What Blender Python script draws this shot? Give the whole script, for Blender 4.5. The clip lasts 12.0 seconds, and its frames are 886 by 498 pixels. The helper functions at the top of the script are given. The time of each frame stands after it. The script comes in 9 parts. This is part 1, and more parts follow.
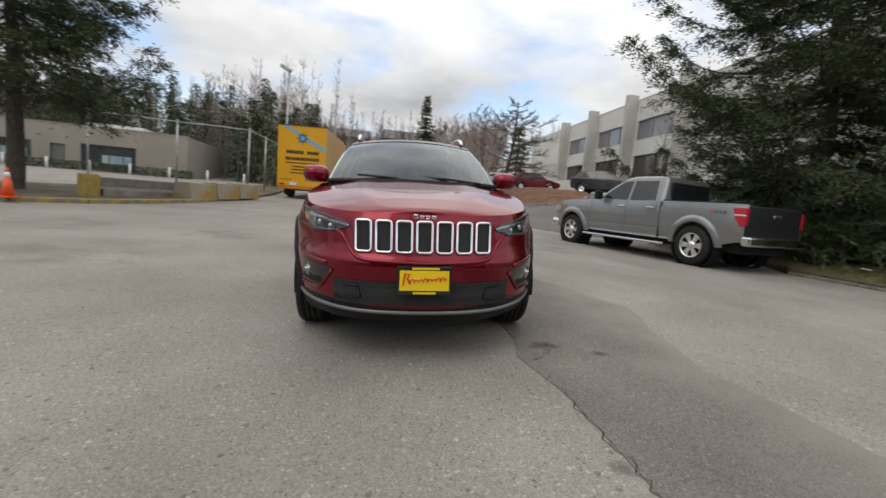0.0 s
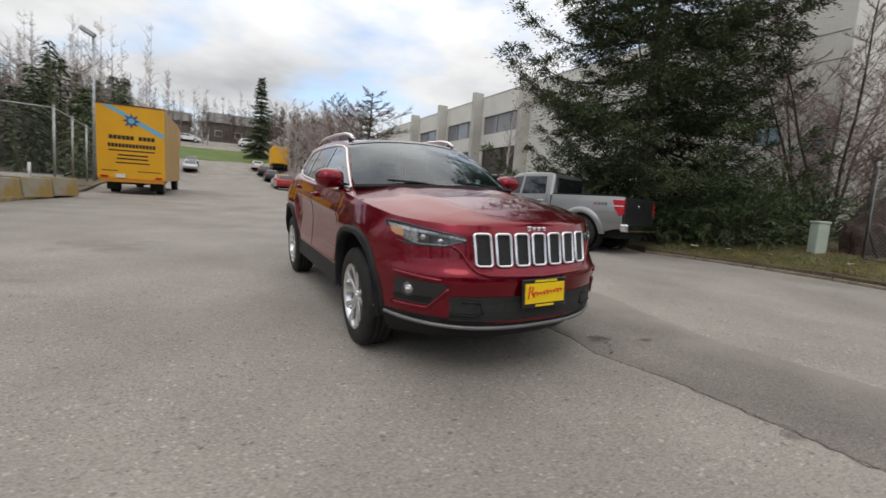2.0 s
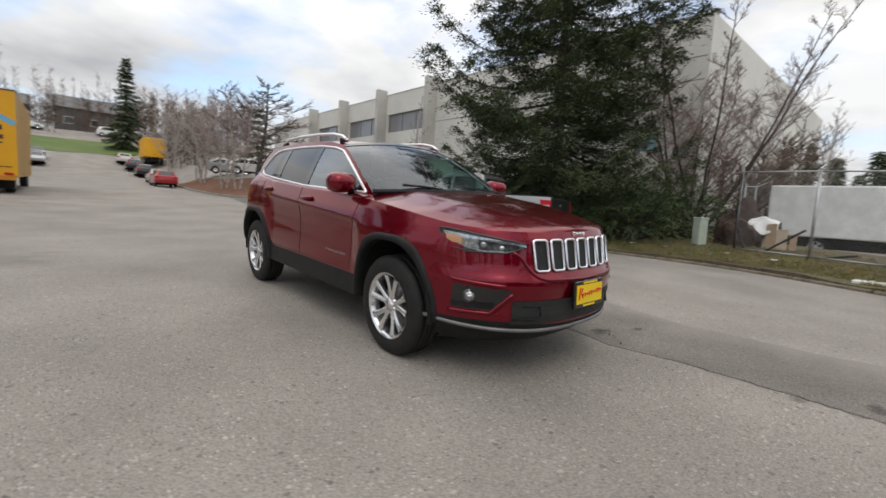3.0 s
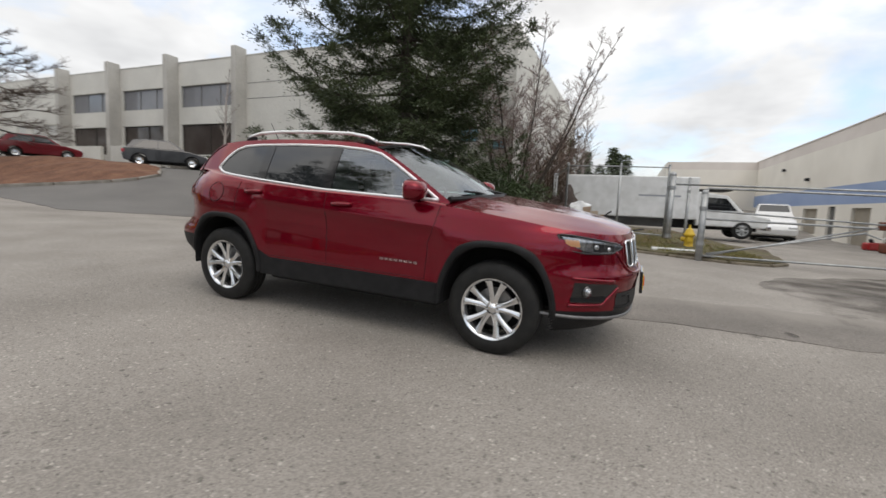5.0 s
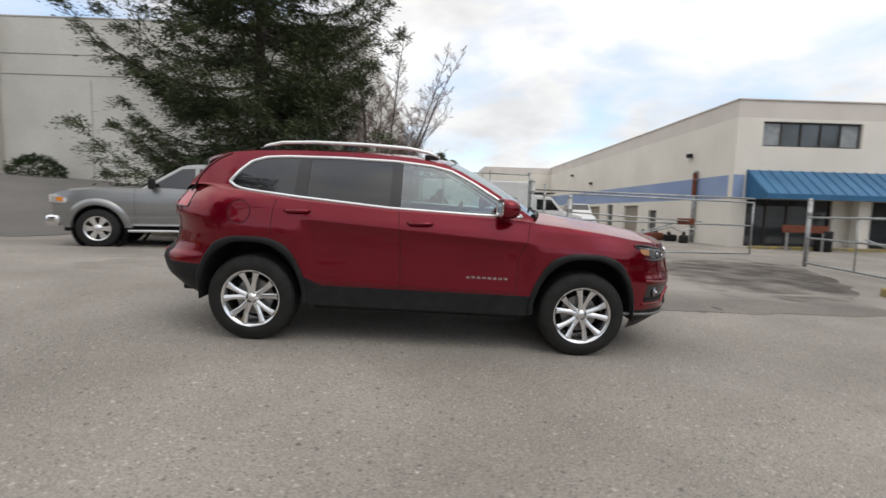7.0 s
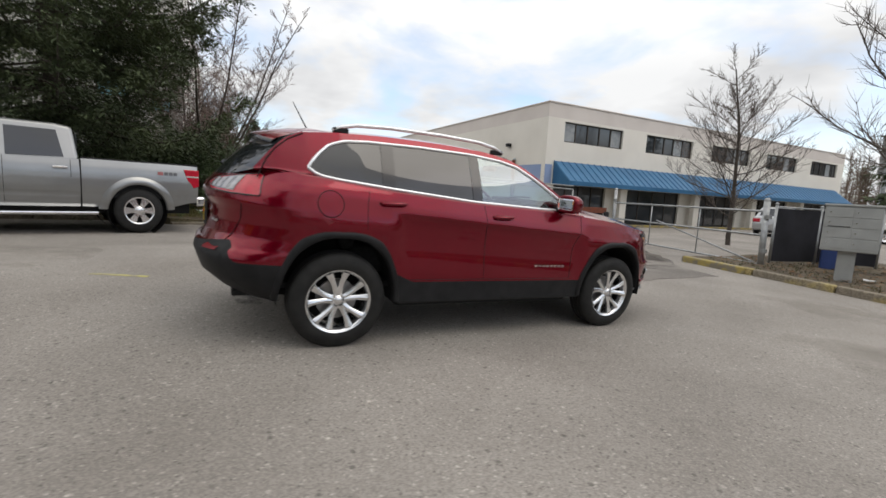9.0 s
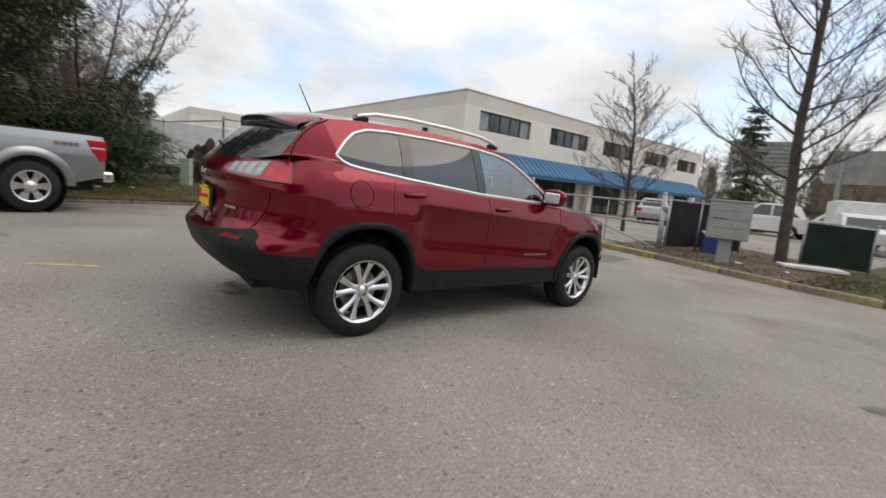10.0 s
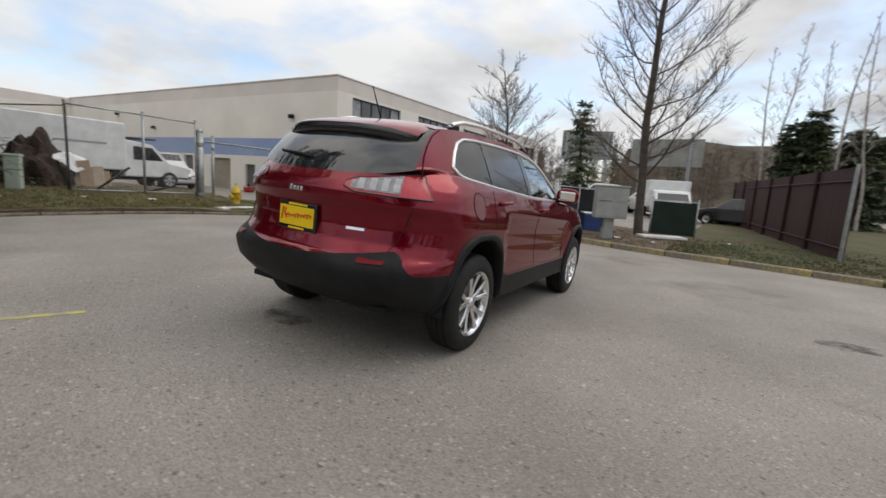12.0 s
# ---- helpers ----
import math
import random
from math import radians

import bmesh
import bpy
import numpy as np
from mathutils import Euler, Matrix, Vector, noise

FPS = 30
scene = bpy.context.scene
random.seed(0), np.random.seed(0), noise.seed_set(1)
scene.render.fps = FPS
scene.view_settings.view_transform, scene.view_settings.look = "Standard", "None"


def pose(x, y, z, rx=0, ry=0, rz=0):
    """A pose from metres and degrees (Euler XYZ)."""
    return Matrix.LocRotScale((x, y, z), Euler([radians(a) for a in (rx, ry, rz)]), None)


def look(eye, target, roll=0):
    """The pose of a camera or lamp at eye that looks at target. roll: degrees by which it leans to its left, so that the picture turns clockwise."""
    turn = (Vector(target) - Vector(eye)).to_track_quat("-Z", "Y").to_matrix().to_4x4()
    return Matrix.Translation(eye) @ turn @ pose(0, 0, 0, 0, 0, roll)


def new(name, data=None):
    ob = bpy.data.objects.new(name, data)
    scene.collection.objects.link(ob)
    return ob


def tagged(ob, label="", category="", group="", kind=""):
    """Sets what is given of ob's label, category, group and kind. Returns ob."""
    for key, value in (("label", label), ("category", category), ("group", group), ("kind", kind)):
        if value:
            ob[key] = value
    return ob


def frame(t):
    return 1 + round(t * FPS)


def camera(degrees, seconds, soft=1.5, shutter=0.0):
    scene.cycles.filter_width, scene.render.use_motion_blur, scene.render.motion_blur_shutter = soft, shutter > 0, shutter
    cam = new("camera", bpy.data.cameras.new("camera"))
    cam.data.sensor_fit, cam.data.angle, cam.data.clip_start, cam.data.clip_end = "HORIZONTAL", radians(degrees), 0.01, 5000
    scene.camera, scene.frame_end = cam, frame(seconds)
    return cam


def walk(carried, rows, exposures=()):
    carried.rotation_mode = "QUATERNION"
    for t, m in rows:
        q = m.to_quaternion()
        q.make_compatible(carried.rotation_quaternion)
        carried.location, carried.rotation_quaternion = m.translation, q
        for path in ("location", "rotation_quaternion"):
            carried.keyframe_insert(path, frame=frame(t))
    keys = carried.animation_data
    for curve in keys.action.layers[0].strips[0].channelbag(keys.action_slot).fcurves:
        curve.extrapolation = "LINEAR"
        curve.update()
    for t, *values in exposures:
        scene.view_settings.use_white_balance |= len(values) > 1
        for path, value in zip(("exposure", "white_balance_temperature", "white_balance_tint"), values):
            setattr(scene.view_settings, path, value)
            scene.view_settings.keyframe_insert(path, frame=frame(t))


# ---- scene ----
cam = camera(90.4, 12.0, shutter=0.5)
PATH = [
    (0, (-0.283, -5.001, 0.976), (-0.019, -3.03, 0.76), 5.1),
    (0.5, (-0.601, -4.917, 0.973), (-0.148, -2.981, 0.753), 4.9),
    (1, (-1.011, -4.792, 0.98), (-0.451, -2.879, 0.813), 5.3),
    (1.5, (-1.437, -4.67, 0.982), (-0.636, -2.848, 0.786), 4.5),
    (2, (-1.838, -4.429, 0.982), (-0.902, -2.673, 0.777), 4.1),
    (2.5, (-2.285, -4.219, 0.983), (-1.167, -2.577, 0.751), 3.8),
    (2.7, (-2.425, -4.09, 0.969), (-1.22, -2.507, 0.761), 3.7),
    (4.3, (-3.69, -2.899, 1.06), (-2.004, -1.836, 0.895), 3.3),
    (4.5, (-3.752, -2.714, 1.045), (-2.019, -1.727, 0.899), 2.1),
    (5, (-4.018, -2.249, 1.039), (-2.182, -1.482, 0.831), 2.7),
    (5.5, (-4.208, -1.715, 1.067), (-2.308, -1.117, 0.89), 2.7),
    (6, (-4.35, -1.203, 1.079), (-2.397, -0.814, 0.891), 3.0),
    (6.5, (-4.403, -0.662, 1.097), (-2.419, -0.474, 0.921), 2.6),
    (7, (-4.458, -0.145, 1.1), (-2.466, -0.179, 0.926), 1.6),
    (7.2, (-4.429, 0.081, 1.095), (-2.442, -0.061, 0.916), 1.1),
    (8.8, (-4.057, 1.906, 1.139), (-2.271, 1.034, 0.913), 2.6),
    (9, (-4.011, 2.095, 1.161), (-2.241, 1.198, 0.912), 3.2),
    (9.5, (-3.804, 2.519, 1.192), (-2.145, 1.427, 0.958), 5.4),
    (10, (-3.638, 2.925, 1.176), (-2.125, 1.651, 0.88), 5.3),
    (10.5, (-3.355, 3.241, 1.173), (-1.994, 1.818, 0.825), 5.8),
    (11, (-3.041, 3.578, 1.184), (-1.77, 2.062, 0.893), 4.0),
    (11.5, (-2.685, 3.898, 1.191), (-1.524, 2.298, 0.888), 3.4),
    (12, (-2.243, 4.129, 1.203), (-1.252, 2.419, 0.899), 3.7),
]
walk(cam, [(t, look(eye, target, roll)) for t, eye, target, roll in PATH], exposures=[(0, 0.46), (2.5, 0.52), (5.5, 0.57), (7.2, 0.57), (9.5, 0.50), (10.5, 0.46), (12, 0.38)])

# ---- light: broken cloud, weak wide sun ----
SUN_EL, SUN_AZ = 52.0, 222.0
world = bpy.data.worlds.new("world")
scene.world = world
world.use_nodes = True
wn, wl = world.node_tree.nodes, world.node_tree.links
wn.clear()


def wnode(kind, **values):
    n = wn.new(kind)
    for k, v in values.items():
        n.inputs[k].default_value = v
    return n


w_out, w_bg = wn.new("ShaderNodeOutputWorld"), wn.new("ShaderNodeBackground")
sky = wn.new("ShaderNodeTexSky")
sky.sky_type, sky.sun_disc = "NISHITA", False
sky.sun_elevation, sky.sun_rotation = radians(SUN_EL), radians(SUN_AZ)
w_co = wn.new("ShaderNodeTexCoord")
w_sep = wn.new("ShaderNodeSeparateXYZ")
wl.new(w_co.outputs["Generated"], w_sep.inputs[0])
w_up = wn.new("ShaderNodeMath")
w_up.operation = "MAXIMUM"
w_up.inputs[1].default_value = 0.0
wl.new(w_sep.outputs["Z"], w_up.inputs[0])
w_lift = wn.new("ShaderNodeMath")
w_lift.operation = "ADD"
w_lift.inputs[1].default_value = 0.22
wl.new(w_up.outputs[0], w_lift.inputs[0])
w_div = wn.new("ShaderNodeVectorMath")
w_div.operation = "DIVIDE"
w_cmb = wn.new("ShaderNodeCombineXYZ")
for k in range(3):
    wl.new(w_lift.outputs[0], w_cmb.inputs[k])
wl.new(w_co.outputs["Generated"], w_div.inputs[0])
wl.new(w_cmb.outputs[0], w_div.inputs[1])


def w_ramp(source, *stops):
    r = wn.new("ShaderNodeValToRGB")
    while len(r.color_ramp.elements) < len(stops):
        r.color_ramp.elements.new(0.5)
    for e, (p, c) in zip(r.color_ramp.elements, stops):
        e.position, e.color = p, (*c, 1) if isinstance(c, tuple) else (c, c, c, 1)
    wl.new(source, r.inputs[0])
    return r


cloud = wnode("ShaderNodeTexNoise", Scale=1.9, Detail=7.0, Roughness=0.52, Distortion=0.25)
shade = wnode("ShaderNodeTexNoise", Scale=0.9, Detail=5.0, Roughness=0.55)
w_off = wn.new("ShaderNodeVectorMath")
w_off.operation = "ADD"
w_off.inputs[1].default_value = (3.1, 1.7, 0.4)
wl.new(w_div.outputs[0], w_off.inputs[0])
wl.new(w_off.outputs[0], cloud.inputs["Vector"])
wl.new(w_div.outputs[0], shade.inputs["Vector"])
cover = w_ramp(cloud.outputs["Fac"], (0.30, 0.22), (0.54, 1.0))
tone = w_ramp(shade.outputs["Fac"], (0.33, (5.0, 5.05, 5.25)), (0.61, (9.35, 9.4, 9.45)))
w_mix = wn.new("ShaderNodeMix")
w_mix.data_type = "RGBA"
w_boost = wn.new("ShaderNodeVectorMath")
w_boost.operation = "SCALE"
w_boost.inputs["Scale"].default_value = 2.4
wl.new(sky.outputs[0], w_boost.inputs[0])
wl.new(cover.outputs[0], w_mix.inputs[0])
wl.new(w_boost.outputs[0], w_mix.inputs[6])
# an overcast dome is brighter overhead than at the horizon
dome = w_ramp(w_up.outputs[0], (0.25, (1.0, 1.0, 1.0)), (0.95, (2.36, 2.28, 2.17)))
w_dome = wn.new("ShaderNodeVectorMath")
w_dome.operation = "MULTIPLY"
wl.new(tone.outputs[0], w_dome.inputs[0])
wl.new(dome.outputs[0], w_dome.inputs[1])
wl.new(w_dome.outputs[0], w_mix.inputs[7])
wl.new(w_mix.outputs[2], w_bg.inputs["Color"])
w_bg.inputs["Strength"].default_value = 0.07
wl.new(w_bg.outputs[0], w_out.inputs[0])

sun_data = bpy.data.lights.new("sun", "SUN")
sun_data.energy, sun_data.angle, sun_data.color = 0.40, radians(32), (1.0, 0.91, 0.80)
sun = new("sun", sun_data)
_az, _el = radians(SUN_AZ), radians(SUN_EL)
sun.matrix_world = look((0, 0, 30), (0 - 10 * math.sin(_az) * math.cos(_el), 0 - 10 * math.cos(_az) * math.cos(_el), 30 - 10 * math.sin(_el)))

# ---- materials ----
MATS = {}


def mat(name, color=(0.5, 0.5, 0.5), rough=0.6, metal=0.0, alt=None, scale=4.0, fine=60.0, bump=0.0, bump_scale=None, coat=0.0, spec=0.5,
        trans=0.0, ior=1.45, emit=None, rand=0.0, island=0.0, contrast=(0.35, 0.65), speck=None, rough_var=0.0, coords="Object"):
    """A node material: two scales of colour variation, roughness variation and fine relief."""
    if name in MATS:
        return MATS[name]
    m = bpy.data.materials.new(name)
    m.use_nodes = True
    n, l = m.node_tree.nodes, m.node_tree.links
    b = n["Principled BSDF"]
    b.inputs["Base Color"].default_value = (*color, 1)
    b.inputs["Roughness"].default_value = rough
    b.inputs["Metallic"].default_value = metal
    b.inputs["Coat Weight"].default_value = coat
    b.inputs["Coat Roughness"].default_value = 0.03
    b.inputs["Specular IOR Level"].default_value = spec
    b.inputs["Transmission Weight"].default_value = trans
    b.inputs["IOR"].default_value = ior
    if emit:
        b.inputs["Emission Color"].default_value = (*emit[:3], 1)
        b.inputs["Emission Strength"].default_value = emit[3]
    co = n.new("ShaderNodeTexCoord")
    last = None
    if alt is not None:
        big = n.new("ShaderNodeTexNoise")
        big.inputs["Scale"].default_value, big.inputs["Detail"].default_value = scale, 6.0
        l.new(co.outputs[coords], big.inputs["Vector"])
        ramp = n.new("ShaderNodeValToRGB")
        ramp.color_ramp.elements[0].position, ramp.color_ramp.elements[1].position = contrast
        ramp.color_ramp.elements[0].color, ramp.color_ramp.elements[1].color = (*color, 1), (*alt, 1)
        l.new(big.outputs["Fac"], ramp.inputs[0])
        last = ramp.outputs[0]
        if rough_var:
            rv = n.new("ShaderNodeMapRange")
            rv.inputs["To Min"].default_value, rv.inputs["To Max"].default_value = max(0.02, rough - rough_var), min(1.0, rough + rough_var)
            l.new(big.outputs["Fac"], rv.inputs[0])
            l.new(rv.outputs[0], b.inputs["Roughness"])
    if speck is not None:
        dark, bright, sc = speck
        v = n.new("ShaderNodeTexVoronoi")
        v.inputs["Scale"].default_value = sc
        l.new(co.outputs[coords], v.inputs["Vector"])
        sr = n.new("ShaderNodeMapRange")
        sr.inputs["To Min"].default_value, sr.inputs["To Max"].default_value = dark, bright
        sp = n.new("ShaderNodeSeparateColor")
        l.new(v.outputs["Color"], sp.inputs[0])
        l.new(sp.outputs[0], sr.inputs[0])
        mul = n.new("ShaderNodeVectorMath")
        mul.operation = "SCALE"
        if last is None:
            mul.inputs[0].default_value = color
        else:
            l.new(last, mul.inputs[0])
        l.new(sr.outputs[0], mul.inputs["Scale"])
        last = mul.outputs[0]
    if rand or island:
        info = n.new("ShaderNodeNewGeometry" if island else "ShaderNodeObjectInfo")
        hsv = n.new("ShaderNodeHueSaturation")
        mr = n.new("ShaderNodeMapRange")
        k = island or rand
        mr.inputs["To Min"].default_value, mr.inputs["To Max"].default_value = 1 - k, 1 + k
        l.new(info.outputs["Random Per Island" if island else "Random"], mr.inputs[0])
        l.new(mr.outputs[0], hsv.inputs["Value"])
        if last is None:
            hsv.inputs["Color"].default_value = (*color, 1)
        else:
            l.new(last, hsv.inputs["Color"])
        last = hsv.outputs[0]
    if last is not None:
        l.new(last, b.inputs["Base Color"])
    if bump:
        fn = n.new("ShaderNodeTexNoise")
        fn.inputs["Scale"].default_value, fn.inputs["Detail"].default_value = bump_scale or fine, 4.0
        l.new(co.outputs[coords], fn.inputs["Vector"])
        bp = n.new("ShaderNodeBump")
        bp.inputs["Strength"].default_value, bp.inputs["Distance"].default_value = bump, 0.01
        l.new(fn.outputs["Fac"], bp.inputs["Height"])
        l.new(bp.outputs[0], b.inputs["Normal"])
    MATS[name] = m
    return m


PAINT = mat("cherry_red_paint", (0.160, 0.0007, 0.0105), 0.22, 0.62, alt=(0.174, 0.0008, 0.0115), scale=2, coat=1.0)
PAINT.node_tree.nodes["Principled BSDF"].inputs["Specular Tint"].default_value = (0.60, 0.03, 0.08, 1)
PAINT.node_tree.nodes["Principled BSDF"].inputs["Coat IOR"].default_value = 1.42
BLACK_PLASTIC = mat("black_trim_plastic", (0.012, 0.0122, 0.013), 0.50, alt=(0.019, 0.019, 0.020), spec=0.22, scale=9, bump=0.15, bump_scale=400)
MESH_BLACK = mat("black_grille_mesh", (0.012, 0.012, 0.012), 0.6, alt=(0.03, 0.03, 0.03), scale=120, bump=0.9, bump_scale=260)
GLOSS_BLACK = mat("gloss_black", (0.012, 0.012, 0.013), 0.12, coat=0.5)
DARK = mat("dark_void", (0.008, 0.008, 0.008), 0.9, alt=(0.014, 0.014, 0.014))
CHROME = mat("chrome", (0.82, 0.83, 0.84), 0.12, 1.0, alt=(0.74, 0.75, 0.77), scale=6)
SILVER = mat("silver_alloy", (0.84, 0.845, 0.85), 0.20, 0.95, alt=(0.76, 0.765, 0.77), scale=14)
RUBBER = mat("tyre_rubber", (0.013, 0.013, 0.013), 0.62, alt=(0.021, 0.021, 0.020), spec=0.3, scale=12, bump=0.3, bump_scale=150)
STEEL = mat("galvanised_steel", (0.42, 0.43, 0.43), 0.45, 0.7, alt=(0.3, 0.31, 0.31), scale=7, bump=0.1, rough_var=0.12)
GLASS_DARK = mat("privacy_glass", (0.013, 0.015, 0.017), 0.02, spec=1.0)


def thin_glass(name, tint, gloss=(0.9, 0.95, 1.0), least=0.15):
    """A pane: what lies behind shows tinted, the surroundings mirror more at a slant."""
    m = bpy.data.materials.new(name)
    m.use_nodes = True
    n, l = m.node_tree.nodes, m.node_tree.links
    n.remove(n["Principled BSDF"])
    out = n["Material Output"]
    clear, shine, mix, fr = n.new("ShaderNodeBsdfTransparent"), n.new("ShaderNodeBsdfGlossy"), n.new("ShaderNodeMixShader"), n.new("ShaderNodeLayerWeight")
    clear.inputs[0].default_value, shine.inputs[0].default_value = (*tint, 1), (*gloss, 1)
    shine.inputs["Roughness"].default_value = 0.02
    pw, ml = n.new("ShaderNodeMath"), n.new("ShaderNodeMath")
    pw.operation, ml.operation = "POWER", "MULTIPLY_ADD"
    pw.inputs[1].default_value, ml.inputs[1].default_value, ml.inputs[2].default_value = 3.5, 0.8, least
    l.new(fr.outputs["Facing"], pw.inputs[0])
    l.new(pw.outputs[0], ml.inputs[0])
    l.new(ml.outputs[0], mix.inputs[0])
    l.new(clear.outputs[0], mix.inputs[1])
    l.new(shine.outputs[0], mix.inputs[2])
    l.new(mix.outputs[0], out.inputs[0])
    return m


GLASS = thin_glass("tinted_glass", (0.60, 0.77, 0.74), least=0.18)
SCREEN_GLASS = thin_glass("laminated_glass", (0.42, 0.58, 0.55), least=0.06)
LENS = mat("clear_lens", (0.95, 0.95, 0.95), 0.02, trans=1.0, ior=1.25)
RED_LENS = mat("red_lens", (0.48, 0.012, 0.032), 0.15, coat=0.5, alt=(0.38, 0.009, 0.024), scale=20)
REFLECTOR_RED = mat("reflector_red", (0.16, 0.005, 0.008), 0.35, spec=0.2, alt=(0.15, 0.004, 0.007), scale=20)
AMBER = mat("amber_lens", (0.7, 0.22, 0.02), 0.15, coat=1.0)
MARKER = mat("pale_amber_lens", (0.50, 0.27, 0.14), 0.12, coat=1.0)
WHITE = mat("white_enamel", (0.75, 0.76, 0.76), 0.4, alt=(0.62, 0.63, 0.62), scale=3, bump=0.04)
YELLOW_PLATE = mat("yellow_plate", (0.85, 0.6, 0.01), 0.35, alt=(0.8, 0.55, 0.01), scale=12)
RED_INK = mat("red_ink", (0.6, 0.01, 0.015), 0.4)
BLACK_INK = mat("black_ink", (0.012, 0.012, 0.012), 0.5)
SEAT = mat("black_seat_cloth", (0.02, 0.02, 0.022), 0.85, alt=(0.03, 0.03, 0.032), scale=30, bump=0.2)

# ---- mesh helpers ----


def part(name, bm, material, parent=None, label="", smooth=False):
    """Links a bmesh as one mesh object under a thing or a part."""
    me = bpy.data.meshes.new(name)
    bm.normal_update()
    if smooth:
        for f in bm.faces:
            f.smooth = True
    bm.to_mesh(me)
    bm.free()
    for one in material if isinstance(material, (list, tuple)) else [material]:
        me.materials.append(one)
    ob = new(name, me)
    if parent is not None:
        ob.parent = parent
    if label:
        tagged(ob, label)
    return ob


def raw(name, verts, faces, material, parent=None, label="", smooth=False, index=None):
    me = bpy.data.meshes.new(name)
    me.from_pydata([tuple(v) for v in verts], [], faces)
    for one in material if isinstance(material, (list, tuple)) else [material]:
        me.materials.append(one)
    if smooth:
        me.polygons.foreach_set("use_smooth", [True] * len(me.polygons))
    if index is not None:
        me.polygons.foreach_set("material_index", index)
    me.update()
    ob = new(name, me)
    if parent is not None:
        ob.parent = parent
    if label:
        tagged(ob, label)
    return ob


def thing(name, m, label, category, group="", kind=""):
    ob = new(name)
    ob.empty_display_size = 0.2
    ob.matrix_world = m
    return tagged(ob, label, category, group, kind)


def bm_box(x0, y0, z0, x1, y1, z1, bevel=0.0, bm=None, seg=2):
    own = bm is None
    bm = bmesh.new() if own else bm
    r = bmesh.ops.create_cube(bm, size=1.0)
    for v in r["verts"]:
        v.co = Vector(((x0 + x1) / 2 + v.co.x * (x1 - x0), (y0 + y1) / 2 + v.co.y * (y1 - y0), (z0 + z1) / 2 + v.co.z * (z1 - z0)))
    if bevel:
        edges = list({e for v in r["verts"] for e in v.link_edges})
        bmesh.ops.bevel(bm, geom=edges, offset=bevel, segments=seg, affect="EDGES", profile=0.5)
    return bm


def bm_cyl(p, q, r0, r1=None, n=12, bm=None, caps=True):
    """A tapered rod from p to q."""
    own = bm is None
    bm = bmesh.new() if own else bm
    p, q = Vector(p), Vector(q)
    m = Matrix.Translation((p + q) / 2) @ (q - p).to_track_quat("Z", "Y").to_matrix().to_4x4()
    bmesh.ops.create_cone(bm, cap_ends=caps, segments=n, radius1=r0, radius2=r0 if r1 is None else r1, depth=(q - p).length, matrix=m)
    return bm


def bm_path(points, r, n=8, bm=None, closed=False, flat=1.0):
    """A round bar along points."""
    own = bm is None
    bm = bmesh.new() if own else bm
    pts = [Vector(p) for p in points]
    rings, k = [], len(pts)
    for i, p in enumerate(pts):
        a = pts[(i - 1) % k] if closed or i else pts[i]
        b = pts[(i + 1) % k] if closed or i < k - 1 else pts[i]
        d = (b - a).normalized()
        side = d.cross(Vector((0, 0, 1)))
        side = side.normalized() if side.length > 1e-4 else Vector((1, 0, 0))
        up = side.cross(d)
        rr = r[i] if isinstance(r, (list, tuple)) else r
        rings.append([bm.verts.new(p + side * math.cos(t) * rr + up * math.sin(t) * rr * flat) for t in (2 * math.pi * j / n for j in range(n))])
    for i in range(k if closed else k - 1):
        A, B = rings[i], rings[(i + 1) % k]
        for j in range(n):
            bm.faces.new((A[j], A[(j + 1) % n], B[(j + 1) % n], B[j]))
    if not closed:
        bm.faces.new(rings[0][::-1])
        bm.faces.new(rings[-1])
    return bm


def bm_lathe(profile, axis="x", n=48, bm=None, closed=False):
    """Turns (along, radius) points about an axis."""
    own = bm is None
    bm = bmesh.new() if own else bm
    rings = []
    for a, r in profile:
        ring = []
        for j in range(n):
            t = 2 * math.pi * j / n
            c, s = r * math.cos(t), r * math.sin(t)
            ring.append(bm.verts.new((a, c, s) if axis == "x" else (c, s, a)))
        rings.append(ring)
    k = len(rings)
    for i in range(k if closed else k - 1):
        A, B = rings[i], rings[(i + 1) % k]
        for j in range(n):
            bm.faces.new((A[j], A[(j + 1) % n], B[(j + 1) % n], B[j]))
    return bm


def bm_grid(rows, bm=None, flip=False):
    """Quads over rows of points."""
    own = bm is None
    bm = bmesh.new() if own else bm
    vs = [[bm.verts.new(p) for p in row] for row in rows]
    for a, b in zip(vs, vs[1:]):
        for i in range(len(a) - 1):
            q = (a[i], a[i + 1], b[i + 1], b[i])
            bm.faces.new(q[::-1] if flip else q)
    return bm


def bm_extrude(outline, axis, a, b, bevel=0.0, bm=None):
    """A prism: an outline of 2D points drawn out from a to b along an axis."""
    own = bm is None
    bm = bmesh.new() if own else bm

    def at(p, t):
        return {"x": (t, p[0], p[1]), "y": (p[0], t, p[1]), "z": (p[0], p[1], t)}[axis]
    A = [bm.verts.new(at(p, a)) for p in outline]
    B = [bm.verts.new(at(p, b)) for p in outline]
    k = len(A)
    fs = [bm.faces.new(A[::-1]), bm.faces.new(B)]
    fs += [bm.faces.new((A[i], A[(i + 1) % k], B[(i + 1) % k], B[i])) for i in range(k)]
    bmesh.ops.recalc_face_normals(bm, faces=fs)
    if bevel:
        bmesh.ops.bevel(bm, geom=list({e for f in fs for e in f.edges}), offset=bevel, segments=2, affect="EDGES", profile=0.5)
    return bm


